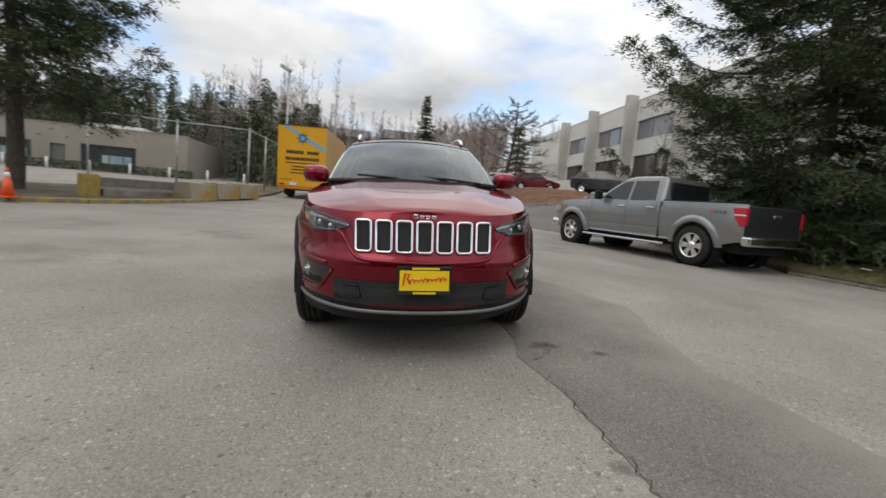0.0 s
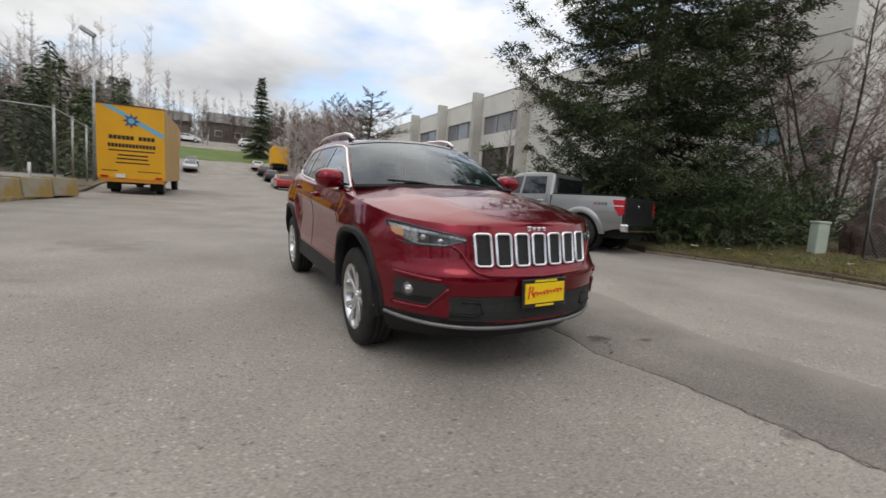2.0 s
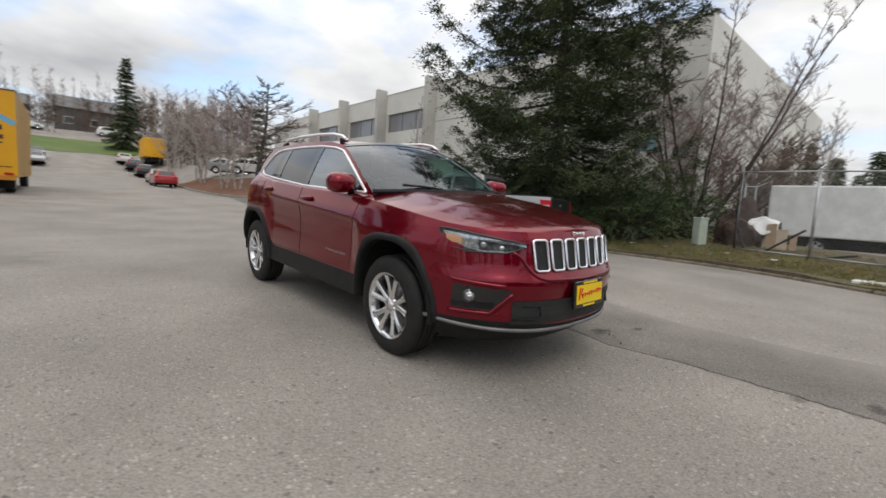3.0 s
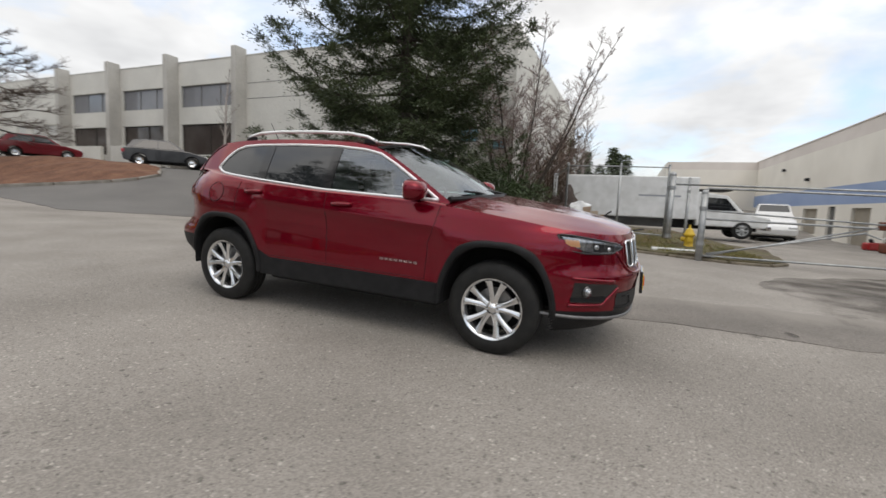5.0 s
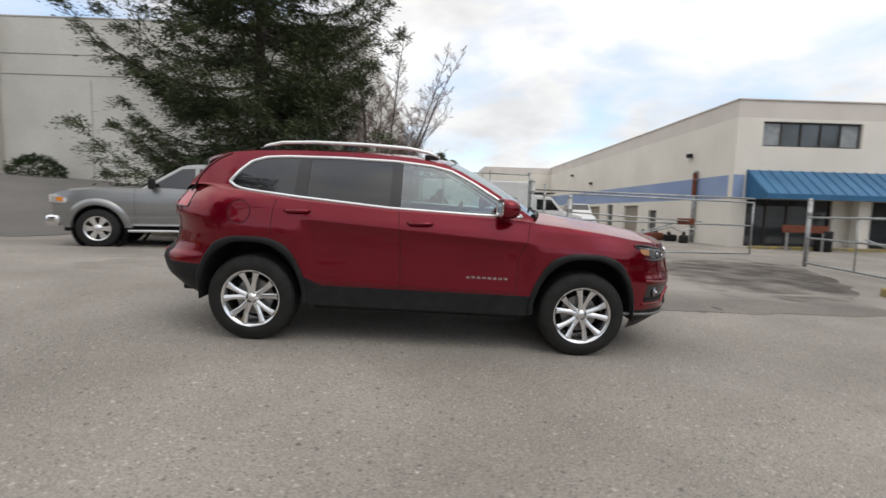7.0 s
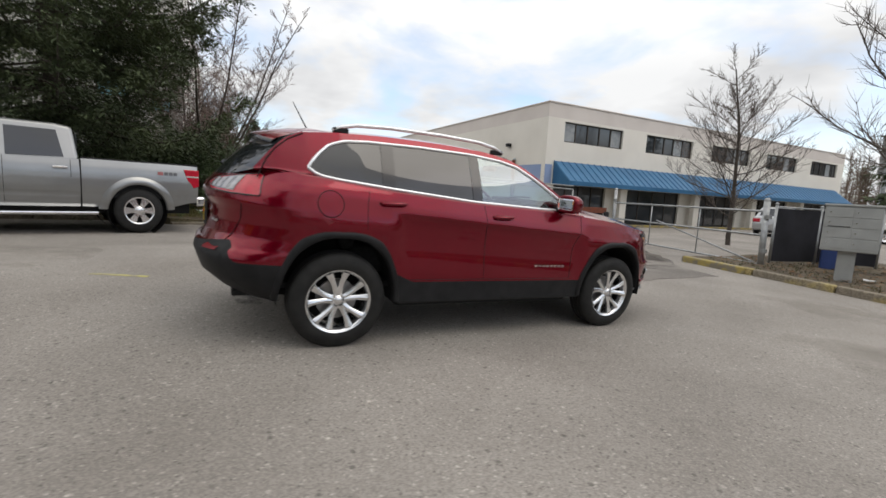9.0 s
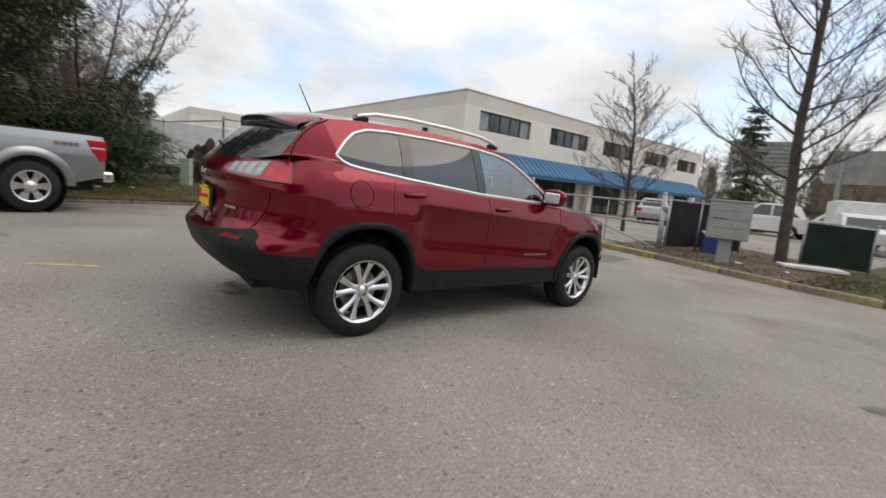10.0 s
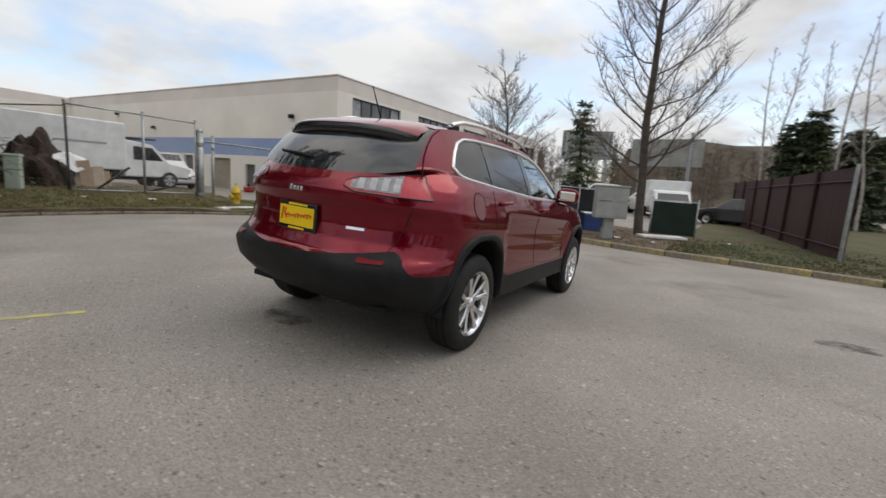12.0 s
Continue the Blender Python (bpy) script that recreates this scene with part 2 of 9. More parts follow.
def lerp(table, x):
    """A value read off a table of (x, value) points."""
    return float(np.interp(x, [p[0] for p in table], [p[1] for p in table]))


def step(a, b, x):
    u = min(1.0, max(0.0, (x - a) / (b - a)))
    return u * u * (3 - 2 * u)


def ground_z(x, y):
    """Height of the asphalt: it falls towards the gate and climbs along the road and the driveway."""
    z = 0.0826 * math.tanh(x / 1.6)
    if y > 0:
        z += 0.0285 * min(y, 2) + 0.012 * min(max(y - 2, 0), 6) + 0.030 * max(min(y, 110) - 8, 0) + 0.0021 * max(0.0, min(y, 100) - 40) ** 2
    else:
        z += 0.171 * math.tanh(y / 6)
    z -= 0.07 * step(2.5, 5.5, x) * step(-2, 3, y)
    z += 1.75 * step(0, 1, ((x - 7) * 0.6 + (y - 9) * 0.5) / 12) * step(5, 11, x)
    return z

# ---- ground ----
ASPHALT = mat("weathered_asphalt", (0.200, 0.182, 0.160), 0.85, alt=(0.300, 0.277, 0.248), scale=0.6, contrast=(0.30, 0.70), speck=(0.78, 1.24, 120.0), bump=0.55, bump_scale=120, rough_var=0.08)
PATCH = mat("asphalt_patch", (0.120, 0.108, 0.095), 0.85, alt=(0.195, 0.177, 0.157), scale=1.1, contrast=(0.3, 0.7), speck=(0.7, 1.35, 130.0), bump=0.4, bump_scale=150, rough_var=0.1)


def add_aggregate(m, scale, share, pale=1.75, dark=0.45, wear=1.3):
    """Scattered pale stones and dark pits worn out of the asphalt, thicker in some stretches than in others."""
    n, l = m.node_tree.nodes, m.node_tree.links
    bsdf = n["Principled BSDF"]
    link = bsdf.inputs["Base Color"].links[0]
    source = link.from_socket
    co, cell, chan, patch = n.new("ShaderNodeTexCoord"), n.new("ShaderNodeTexVoronoi"), n.new("ShaderNodeSeparateColor"), n.new("ShaderNodeTexNoise")
    cell.inputs["Scale"].default_value = scale
    cell.inputs["Randomness"].default_value = 1.0
    patch.inputs["Scale"].default_value, patch.inputs["Detail"].default_value = wear, 5.0
    l.new(co.outputs["Object"], cell.inputs["Vector"])
    l.new(co.outputs["Object"], patch.inputs["Vector"])
    l.new(cell.outputs["Color"], chan.inputs[0])
    amount = n.new("ShaderNodeMapRange")
    amount.inputs["From Min"].default_value, amount.inputs["From Max"].default_value = 0.32, 0.68
    amount.inputs["To Min"].default_value, amount.inputs["To Max"].default_value = share * 0.25, share
    l.new(patch.outputs["Fac"], amount.inputs[0])
    # a stone is the inner part of its cell
    inner = n.new("ShaderNodeMath")
    inner.operation = "LESS_THAN"
    inner.inputs[1].default_value = 0.42
    l.new(cell.outputs["Distance"], inner.inputs[0])
    for channel, tone in ((0, pale), (1, dark)):
        pick, both, mix = n.new("ShaderNodeMath"), n.new("ShaderNodeMath"), n.new("ShaderNodeMix")
        pick.operation, both.operation = "LESS_THAN", "MULTIPLY"
        l.new(chan.outputs[channel], pick.inputs[0])
        l.new(amount.outputs[0], pick.inputs[1])
        l.new(pick.outputs[0], both.inputs[0])
        l.new(inner.outputs[0], both.inputs[1])
        mix.data_type = "RGBA"
        mix.blend_type = "MULTIPLY"
        l.new(both.outputs[0], mix.inputs[0])
        l.new(source, mix.inputs[6])
        mix.inputs[7].default_value = (tone, tone, tone, 1)
        mix.clamp_result = False
        source = mix.outputs[2]
    l.new(source, bsdf.inputs["Base Color"])


add_aggregate(ASPHALT, 58.0, 0.13, 1.45, 0.62)
add_aggregate(ASPHALT, 30.0, 0.035, 1.4, 0.6, 0.8)
add_aggregate(PATCH, 58.0, 0.11, 1.45, 0.65)


def blend_towards(m, colour, x0, x1):
    """Blends the repair raggedly along x into the paler colour of the asphalt round it."""
    n, l = m.node_tree.nodes, m.node_tree.links
    bs = n["Principled BSDF"]
    src = bs.inputs["Base Color"].links[0].from_socket
    tc, sp, nz, ad, mr, mx = (n.new("ShaderNode" + k) for k in ("TexCoord", "SeparateXYZ", "TexNoise", "Math", "MapRange", "Mix"))
    mx.data_type = "RGBA"
    nz.inputs["Scale"].default_value, nz.inputs["Detail"].default_value = 1.6, 6.0
    ad.operation = "MULTIPLY_ADD"
    ad.inputs[1].default_value = 1.5
    mr.interpolation_type = "SMOOTHSTEP"
    mr.inputs["From Min"].default_value, mr.inputs["From Max"].default_value = x0 + 0.75, x1 + 0.75
    l.new(tc.outputs["Object"], sp.inputs[0])
    l.new(tc.outputs["Object"], nz.inputs["Vector"])
    l.new(nz.outputs[0], ad.inputs[0])
    l.new(sp.outputs[0], ad.inputs[2])
    l.new(ad.outputs[0], mr.inputs[0])
    l.new(mr.outputs[0], mx.inputs[0])
    l.new(src, mx.inputs[6])
    mx.inputs[7].default_value = (*colour, 1)
    l.new(mx.outputs[2], bs.inputs["Base Color"])


blend_towards(PATCH, (0.235, 0.215, 0.190), 1.35, 2.2)
CONCRETE = mat("kerb_concrete", (0.30, 0.28, 0.25), 0.85, alt=(0.2, 0.185, 0.16), scale=3, bump=0.5, bump_scale=60, speck=(0.8, 1.2, 60.0))
KERB_YELLOW = mat("worn_yellow_paint", (0.33, 0.26, 0.08), 0.8, alt=(0.20, 0.175, 0.13), scale=6, bump=0.4, contrast=(0.45, 0.6))
SOIL = mat("verge_soil", (0.075, 0.058, 0.04), 0.95, alt=(0.14, 0.115, 0.075), scale=1.2, bump=0.9, bump_scale=25, speck=(0.6, 1.4, 40.0))
MULCH = mat("bark_mulch", (0.105, 0.046, 0.026), 0.95, alt=(0.17, 0.085, 0.048), scale=1.6, bump=0.9, bump_scale=30, speck=(0.6, 1.4, 30.0))
LAWN = mat("lawn", (0.046, 0.060, 0.014), 0.9, alt=(0.088, 0.068, 0.034), scale=0.8, bump=0.8, bump_scale=20)

xs = sorted({round(v, 2) for v in [*np.arange(-12, 20.01, 0.5), *np.arange(-60, 70, 4.0), *np.arange(-400, 401, 40.0), -2000, -1000, 1000, 2000]})
ys = sorted({round(v, 2) for v in [*np.arange(-14, 30.01, 0.5), *np.arange(-60, 110, 3.0), *np.arange(-400, 401, 40.0), -2000, -1000, 1000, 2000]})
gv = [(x, y, ground_z(x, y)) for y in ys for x in xs]
gf = [(j * len(xs) + i, j * len(xs) + i + 1, (j + 1) * len(xs) + i + 1, (j + 1) * len(xs) + i) for j in range(len(ys) - 1) for i in range(len(xs) - 1)]
tagged(raw("ground", gv, gf, ASPHALT, smooth=True), "weathered grey asphalt yard and road sloping gently", "ground", kind="structure")


def sheet(name, outline, lift, material, label, category="ground", cell=0.5, slope=None, kind="structure", rough=0.0):
    """A patch of ground that follows the slope, lift above it, with its sides closed down."""
    bm = bmesh.new()
    x0, x1 = min(p[0] for p in outline), max(p[0] for p in outline)
    y0, y1 = min(p[1] for p in outline), max(p[1] for p in outline)
    face = bm.faces.new([bm.verts.new((*p, 0)) for p in outline])
    if face.normal.z < 0 or face.calc_center_median() and False:
        face.normal_flip()
    for k in range(1, int((x1 - x0) / cell) + 1):
        bmesh.ops.bisect_plane(bm, geom=bm.verts[:] + bm.edges[:] + bm.faces[:], plane_co=(x0 + k * cell, 0, 0), plane_no=(1, 0, 0))
    for k in range(1, int((y1 - y0) / cell) + 1):
        bmesh.ops.bisect_plane(bm, geom=bm.verts[:] + bm.edges[:] + bm.faces[:], plane_co=(0, y0 + k * cell, 0), plane_no=(0, 1, 0))
    bm.normal_update()
    if sum(f.normal.z for f in bm.faces) < 0:
        bmesh.ops.reverse_faces(bm, faces=bm.faces[:])
    rim = [e for e in bm.edges if e.is_boundary]
    r = bmesh.ops.extrude_edge_only(bm, edges=rim)
    low = {v for v in r["geom"] if isinstance(v, bmesh.types.BMVert)}
    for v in bm.verts:
        extra = slope(v.co.x, v.co.y) if slope else 0.0
        wob = rough * noise.noise(Vector((v.co.x * 0.9, v.co.y * 0.9, 3.0))) if rough else 0.0
        v.co.z = ground_z(v.co.x, v.co.y) + (-0.3 if v in low else lift + extra + wob)
    ob = part(name, bm, material, smooth=False)
    return tagged(ob, label, category, kind=kind)


def kerb(points, material, label, height=0.14, width=0.16, length=1.6, gap=0.012, group="kerb stones"):
    """Kerb stones laid end to end along a line; each a bevelled block."""
    root = thing("kerb", Matrix.Identity(4), label, "kerb", kind="structure")
    pts = [Vector((*p, 0)) for p in points]
    for a, b in zip(pts, pts[1:]):
        d = b - a
        n = max(1, round(d.length / length))
        for k in range(n):
            p, q = a + d * (k / n), a + d * ((k + 1) / n)
            m = (p + q) / 2
            zp, zq = ground_z(p.x, p.y), ground_z(q.x, q.y)
            bm = bm_box(-d.length / n / 2 + gap, -width / 2, -0.2, d.length / n / 2 - gap, width / 2, height, 0.025)
            ob = part("kerb_stone", bm, material, root)
            tilt = math.atan2(zq - zp, (q - p).length)
            ob.matrix_local = Matrix.Translation((m.x, m.y, (zp + zq) / 2)) @ Matrix.Rotation(math.atan2(d.y, d.x), 4, "Z") @ Matrix.Rotation(-tilt, 4, "Y")
    return root


def wobble(points, amount, every=0.35, seed=1):
    """The same closed line with uneven edges."""
    rng = random.Random(seed)
    out = []
    for a, b in zip(points, points[1:] + points[:1]):
        a, b = Vector((*a, 0)), Vector((*b, 0))
        n = max(1, int((b - a).length / every))
        for k in range(n):
            p = a.lerp(b, k / n)
            out.append((p.x + rng.uniform(-amount, amount), p.y + rng.uniform(-amount, amount)))
    return out


# dark asphalt repair along the centre of the yard
sheet("asphalt_patch", wobble([(0.70, -2.25), (0.80, -3.1), (0.80, -3.75), (0.95, -6.2), (2.3, -6.4), (2.1, -3.4), (1.85, -2.4), (2.25, -0.8), (1.75, 0.35), (1.2, 0.9), (0.7, 0.6), (0.75, -0.8)], 0.05), 0.004, PATCH, "dark asphalt repair with an uneven edge", "patch", kind="structure")

# newer, darker asphalt of the driveway to the concrete building
DRIVE = mat("driveway_asphalt", (0.115, 0.110, 0.104), 0.85, alt=(0.150, 0.143, 0.134), scale=0.5, contrast=(0.3, 0.7), speck=(0.8, 1.2, 90.0), bump=0.4, bump_scale=110)
sheet("driveway", wobble([(3.4, 12.8), (5.3, 11.6), (6.2, 9.8), (8.3, 9.4), (10.0, 10.3), (12.5, 10.6), (18.4, 9.2), (18.4, 34.0), (10.8, 34.0), (9.9, 27.5), (11.0, 24.1), (11.9, 22.3), (11.7, 21.1), (10.8, 19.6), (9.8, 19.6), (9.0, 20.2), (7.8, 22.0), (6.6, 24.0), (5.6, 25.2), (4.6, 19.0)], 0.06), 0.014, DRIVE, "dark smooth asphalt driveway climbing past the bank", "driveway", cell=0.5)

import functools

# ---- the red car ----
CAR = Matrix(((0.9987, 0.0, -0.0516, 0), (-0.0015, 0.9996, -0.0285, 0), (0.0516, 0.0285, 0.9983, 0), (0, 0, 0, 1)))
suv = thing("suv", CAR, "dark red compact SUV with black cladding parked on asphalt", "car")

HUB_Z, HUBS = 0.355, (-1.354, 1.354)
W_Z = [(0.20, 0.83), (0.30, 0.87), (0.37, 0.892), (0.47, 0.903), (0.56, 0.909), (0.64, 0.905), (0.76, 0.895), (0.87, 0.889), (0.94, 0.892), (0.985, 0.906), (1.005, 0.905), (1.06, 0.880), (1.12, 0.848), (1.25, 0.79)]
YF_Z = [(0.20, -2.13), (0.28, -2.24), (0.34, -2.31), (0.42, -2.33), (0.50, -2.325), (0.62, -2.345), (0.66, -2.34), (0.70, -2.315), (0.74, -2.30), (0.90, -2.27), (0.95, -2.245), (1.0, -2.20)]
YR_Z = [(0.20, 1.90), (0.33, 2.02), (0.40, 2.15), (0.50, 2.265), (0.64, 2.315), (0.685, 2.30), (0.705, 2.265), (0.78, 2.235), (0.87, 2.215), (0.97, 2.222), (1.02, 2.245), (1.07, 2.248), (1.12, 2.225), (1.25, 2.12)]
ZT_Y = [(-2.3, 0.945), (-2.1, 0.955), (-1.8, 0.985), (-1.5, 1.03), (-1.2, 1.065), (-0.9, 1.09), (-0.8, 1.10), (0.27, 1.125), (1.0, 1.165), (1.5, 1.215), (1.8, 1.240), (1.95, 1.228), (2.1, 1.185), (2.3, 1.16)]
NF, DF, NR, DR = 2.6, 1.12, 2.5, 0.80
PHI_F = [radians(90 * (k / 60) ** 0.9) for k in range(61)]
SIDE_T = [k / 110 for k in range(1, 110)]
PHI_R = [radians(90 * (1 - (k / 54)) ** 0.9) for k in range(55)]


def nr(z):
    """How square the tail corners are: the bumper more than the tailgate."""
    return lerp([(0.60, 3.0), (0.78, 2.5)], z)


DOOR_W = [(-0.50, 0.897), (-0.44, 0.899), (-0.36, 0.892), (-0.26, 0.882), (-0.16, 0.878), (-0.08, 0.882), (-0.035, 0.889), (-0.012, 0.899), (0.0, 0.906), (0.012, 0.904), (0.05, 0.890), (0.10, 0.868), (0.16, 0.842)]
ARCH_W = [(0.45, 0.905), (0.60, 0.914), (0.76, 0.922), (0.85, 0.924), (0.90, 0.920), (0.94, 0.911), (0.98, 0.898), (1.06, 0.874), (1.12, 0.846), (1.20, 0.806)]


def swell(y, z):
    """Blistered wheel housings, hollow doors, and a crisp shoulder crease that climbs to the rear."""
    mid = step(-2.05, -1.62, y) * step(2.0, 1.62, y)
    if mid <= 0:
        return 0.0
    crease = 0.967 + 0.052 * y
    door = step(-0.99, -0.80, y) * step(1.02, 0.83, y)
    base = lerp(W_Z, z)
    s = (lerp(DOOR_W, z - crease) - base) * door + (lerp(ARCH_W, z - 0.035 * y) - base) * (1 - door) * mid
    return s * (step(1.25, 1.16, z) if z > 1.16 else 1.0)


@functools.lru_cache(maxsize=None)
def hull(z):
    """Half outline at height z, from the nose round the side to the middle of the tail: (x, y)."""
    w, f, r, q = lerp(W_Z, z), lerp(YF_Z, z), lerp(YR_Z, z), nr(z)
    out = [(w * math.sin(p) ** (2 / NF), f + DF * (1 - max(0, math.cos(p)) ** (2 / NF))) for p in PHI_F]
    out += [(w, f + DF + t * (r - DR - f - DF)) for t in SIDE_T]
    out += [(w * max(0, math.sin(p)) ** (2 / q), r - DR * (1 - max(0, math.cos(p)) ** (2 / q))) for p in PHI_R]
    return [(x + swell(y, z), y) for x, y in out]


def hull_x(y, z):
    """Half width of the body at y and z."""
    o = hull(z)
    return float(np.interp(y, [p[1] for p in o], [p[0] for p in o]))


def nose_y(x, z):
    w, f = lerp(W_Z, z), lerp(YF_Z, z)
    return f + DF * (1 - (1 - min(1, abs(x) / w) ** NF) ** (1 / NF))


def tail_y(x, z):
    w, r = lerp(W_Z, z), lerp(YR_Z, z)
    q = nr(z)
    return r - DR * (1 - (1 - min(1, abs(x) / w) ** q) ** (1 / q))


def split_z(x, y):
    """Height at which the black cladding ends and the paint begins."""
    if y > 1.6:
        top = 0.675 + 0.075 * min(1, x / 0.70) ** 2
        return top + (0.618 - top) * step(0.70, 0.815, x)
    if y < -1.6:
        return 0.385 + 0.02 * step(0.0, 0.8, x) - 0.02 * (1 - step(0.2, 0.7, x))
    return 0.495 + 0.06 * step(0.80, 0.95, y) * step(1.3, 1.0, y)


LOW, HIGH = 7, 46


def body_shell():
    n = len(hull(0.5))
    cols = []
    for i in range(n):
        x, y = hull(0.60)[i]
        cut = split_z(x, y)
        zt = 0.95
        for _ in range(6):
            zt = lerp(ZT_Y, hull(round(zt, 3))[i][1])
        low = 0.235 if y < -1.7 else 0.35 if y > 1.7 else 0.33
        zs = [low + (cut - low) * k / LOW for k in range(LOW)] + [cut + (zt - cut) * k / HIGH for k in range(HIGH + 1)]
        cols.append([(*hull(round(z, 3))[i], z) for z in zs])
    return [[c[k] for c in cols] for k in range(LOW + HIGH + 1)]


SHELL = body_shell()
TOP = SHELL[-1]


def mirrored(bm):
    geom = bmesh.ops.duplicate(bm, geom=bm.verts[:] + bm.edges[:] + bm.faces[:])["geom"]
    vs = [g for g in geom if isinstance(g, bmesh.types.BMVert)]
    for v in vs:
        v.co.x = -v.co.x
    bmesh.ops.reverse_faces(bm, faces=[g for g in geom if isinstance(g, bmesh.types.BMFace)])
    bmesh.ops.remove_doubles(bm, verts=bm.verts[:], dist=0.0008)
    return bm


ARCH_IN = [(-10, 0.41), (0, 0.412), (25, 0.424), (52, 0.462), (72, 0.474), (90, 0.466)]
ARCH_OUT = [(-10, 0.456), (0, 0.460), (15, 0.464), (36, 0.486), (58, 0.534), (72, 0.528), (90, 0.512)]


def arch_r(table, a):
    """Radius of the squared-off wheel opening at an angle above the hub."""
    a = math.degrees(a)
    return lerp(table, 180 - a if a > 90 else a)


def cut_arches(bm):
    drop = []
    for f in bm.faces:
        c = f.calc_center_median()
        if abs(c.x) < 0.55:
            continue
        for h in HUBS:
            a = math.atan2(c.z - HUB_Z, abs(c.y - h))
            if math.hypot(c.y - h, c.z - HUB_Z) < (arch_r(ARCH_IN, a) + arch_r(ARCH_OUT, a)) / 2:
                drop.append(f)
                break
    bmesh.ops.delete(bm, geom=drop, context="FACES")
    return bm


def shell_part(name, first, last, material, label=""):
    bm = cut_arches(bm_grid(SHELL[first:last + 1]))
    bmesh.ops.delete(bm, geom=[v for v in bm.verts if not v.link_faces], context="VERTS")
    mirrored(bm)
    return part(name, bm, material, suv, label, smooth=True)


shell_part("body", LOW, LOW + HIGH, PAINT)
shell_part("lower_cladding", 0, LOW, BLACK_PLASTIC, "matt black plastic lower cladding and bumpers")
part("lower_intake", bm_grid([[(x, nose_y(x, z) - 0.004, z) for x in np.linspace(-0.56, 0.56, 25)] for z in (0.385, 0.44, 0.49, 0.535)]), MESH_BLACK, suv, "black lower air intake")
# floor pan and dark under side
part("underbody", bm_box(-0.80, -0.88, 0.27, 0.80, 0.88, 0.345, 0.03), DARK, suv)
part("underbody", bm_box(-0.62, -2.05, 0.335, 0.62, 2.05, 0.38, 0.01), DARK, suv)

# bonnet, drawn across from wing to wing
HOOD_C = [(-2.3, 0.945), (-2.2, 0.985), (-2.0, 1.035), (-1.6, 1.095), (-1.2, 1.135), (-0.85, 1.16)]


def hood_rows():
    rows = []
    for x, y, z in TOP:
        if y > -0.86:
            break
        k = 14
        zc = max(z, lerp(HOOD_C, y))
        row = []
        for j in range(-k, k + 1):
            u = j / k
            bow = -0.16 * (1 - u * u) * step(-1.4, -0.86, y)
            ridge = 0.012 * math.exp(-((abs(u) - 0.52) / 0.12) ** 2) * step(-2.2, -1.7, y)
            row.append((x * u, y + bow, z + (zc - z) * (1 - abs(u) ** 2.6) + ridge * min(1, x / 0.3)))
        rows.append(row)
    return rows


part("bonnet", bm_grid(hood_rows(), flip=True), PAINT, suv, smooth=True)

# greenhouse
BRIGHT_TRIM = mat("bright_trim", (0.88, 0.885, 0.89), 0.22, 0.55, alt=(0.82, 0.825, 0.83), scale=8)
Z_EDGE = [(-1.0, 1.10), (-0.92, 1.12), (-0.75, 1.225), (-0.5, 1.37), (-0.3, 1.475), (-0.15, 1.53), (0.1, 1.568), (0.5, 1.583), (1.0, 1.578), (1.4, 1.556), (1.64, 1.527), (1.74, 1.478), (1.83, 1.388), (1.90, 1.300), (1.945, 1.245)]
WIN_LO = [(-0.83, 1.125), (-0.4, 1.128), (0.27, 1.143), (1.0, 1.19), (1.4, 1.222), (1.5, 1.236), (1.56, 1.258), (1.59, 1.285)]
WIN_HI = [(-0.83, 1.125), (-0.6, 1.27), (-0.4, 1.385), (-0.22, 1.472), (-0.05, 1.505), (0.25, 1.527), (0.7, 1.53), (1.15, 1.517), (1.33, 1.50), (1.44, 1.46), (1.52, 1.385), (1.57, 1.32), (1.59, 1.285)]


def green_x(y, z):
    t = (z - 1.12) / 0.46
    taper = lerp([(-1.0, 0.93), (-0.4, 0.985), (0.2, 1.0), (1.2, 0.995), (1.6, 0.97), (1.8, 0.925), (1.95, 0.875)], y)
    return (0.815 - 0.175 * t - 0.055 * t * t) * taper


def green_side():
    bm = bmesh.new()
    ys_ = [-0.92 + k * 0.04 for k in range(72)] + [1.94]
    lower, upper = [], []
    for y in ys_:
        top, belt = lerp(Z_EDGE, y), min(lerp(ZT_Y, y), lerp(Z_EDGE, y))
        inside = -0.83 < y < 1.59
        lo = lerp(WIN_LO, y) if inside else (1.125 if y <= -0.83 else 1.285)
        hi = lerp(WIN_HI, y) if inside else lo
        lo, hi = min(lo, top), min(hi, top)
        x_sh = hull_x(y, belt)
        lower.append([(x_sh, y, belt), (x_sh - 0.012, y, belt + 0.012), (green_x(y, belt) + 0.01, y, belt + 0.016)] + [(green_x(y, max(belt + 0.016, belt + (lo - belt) * k / 3)), y, max(belt + 0.016, belt + (lo - belt) * k / 3)) for k in (1, 2, 3)])
        upper.append([(green_x(y, hi + (top - hi) * k / 4), y, hi + (top - hi) * k / 4) for k in range(5)])
    bm_grid(lower, bm)
    bm_grid(upper, bm)
    return mirrored(bm)


part("side_frame", green_side(), PAINT, suv, smooth=True)


def window(y0, y1, n=26, off=0.0):
    rows = []
    for k in range(n + 1):
        y = y0 + (y1 - y0) * k / n
        lo, hi = lerp(WIN_LO, y), lerp(WIN_HI, y)
        rows.append([(green_x(y, lo + (hi - lo) * j / 8) - 0.004 + off, y, lo + (hi - lo) * j / 8) for j in range(9)])
    return rows


def strip(points, name, material, r, parent=suv, flat=1.0, label=""):
    return part(name, bm_path(points, r, 6, flat=flat), material, parent, label, smooth=True)


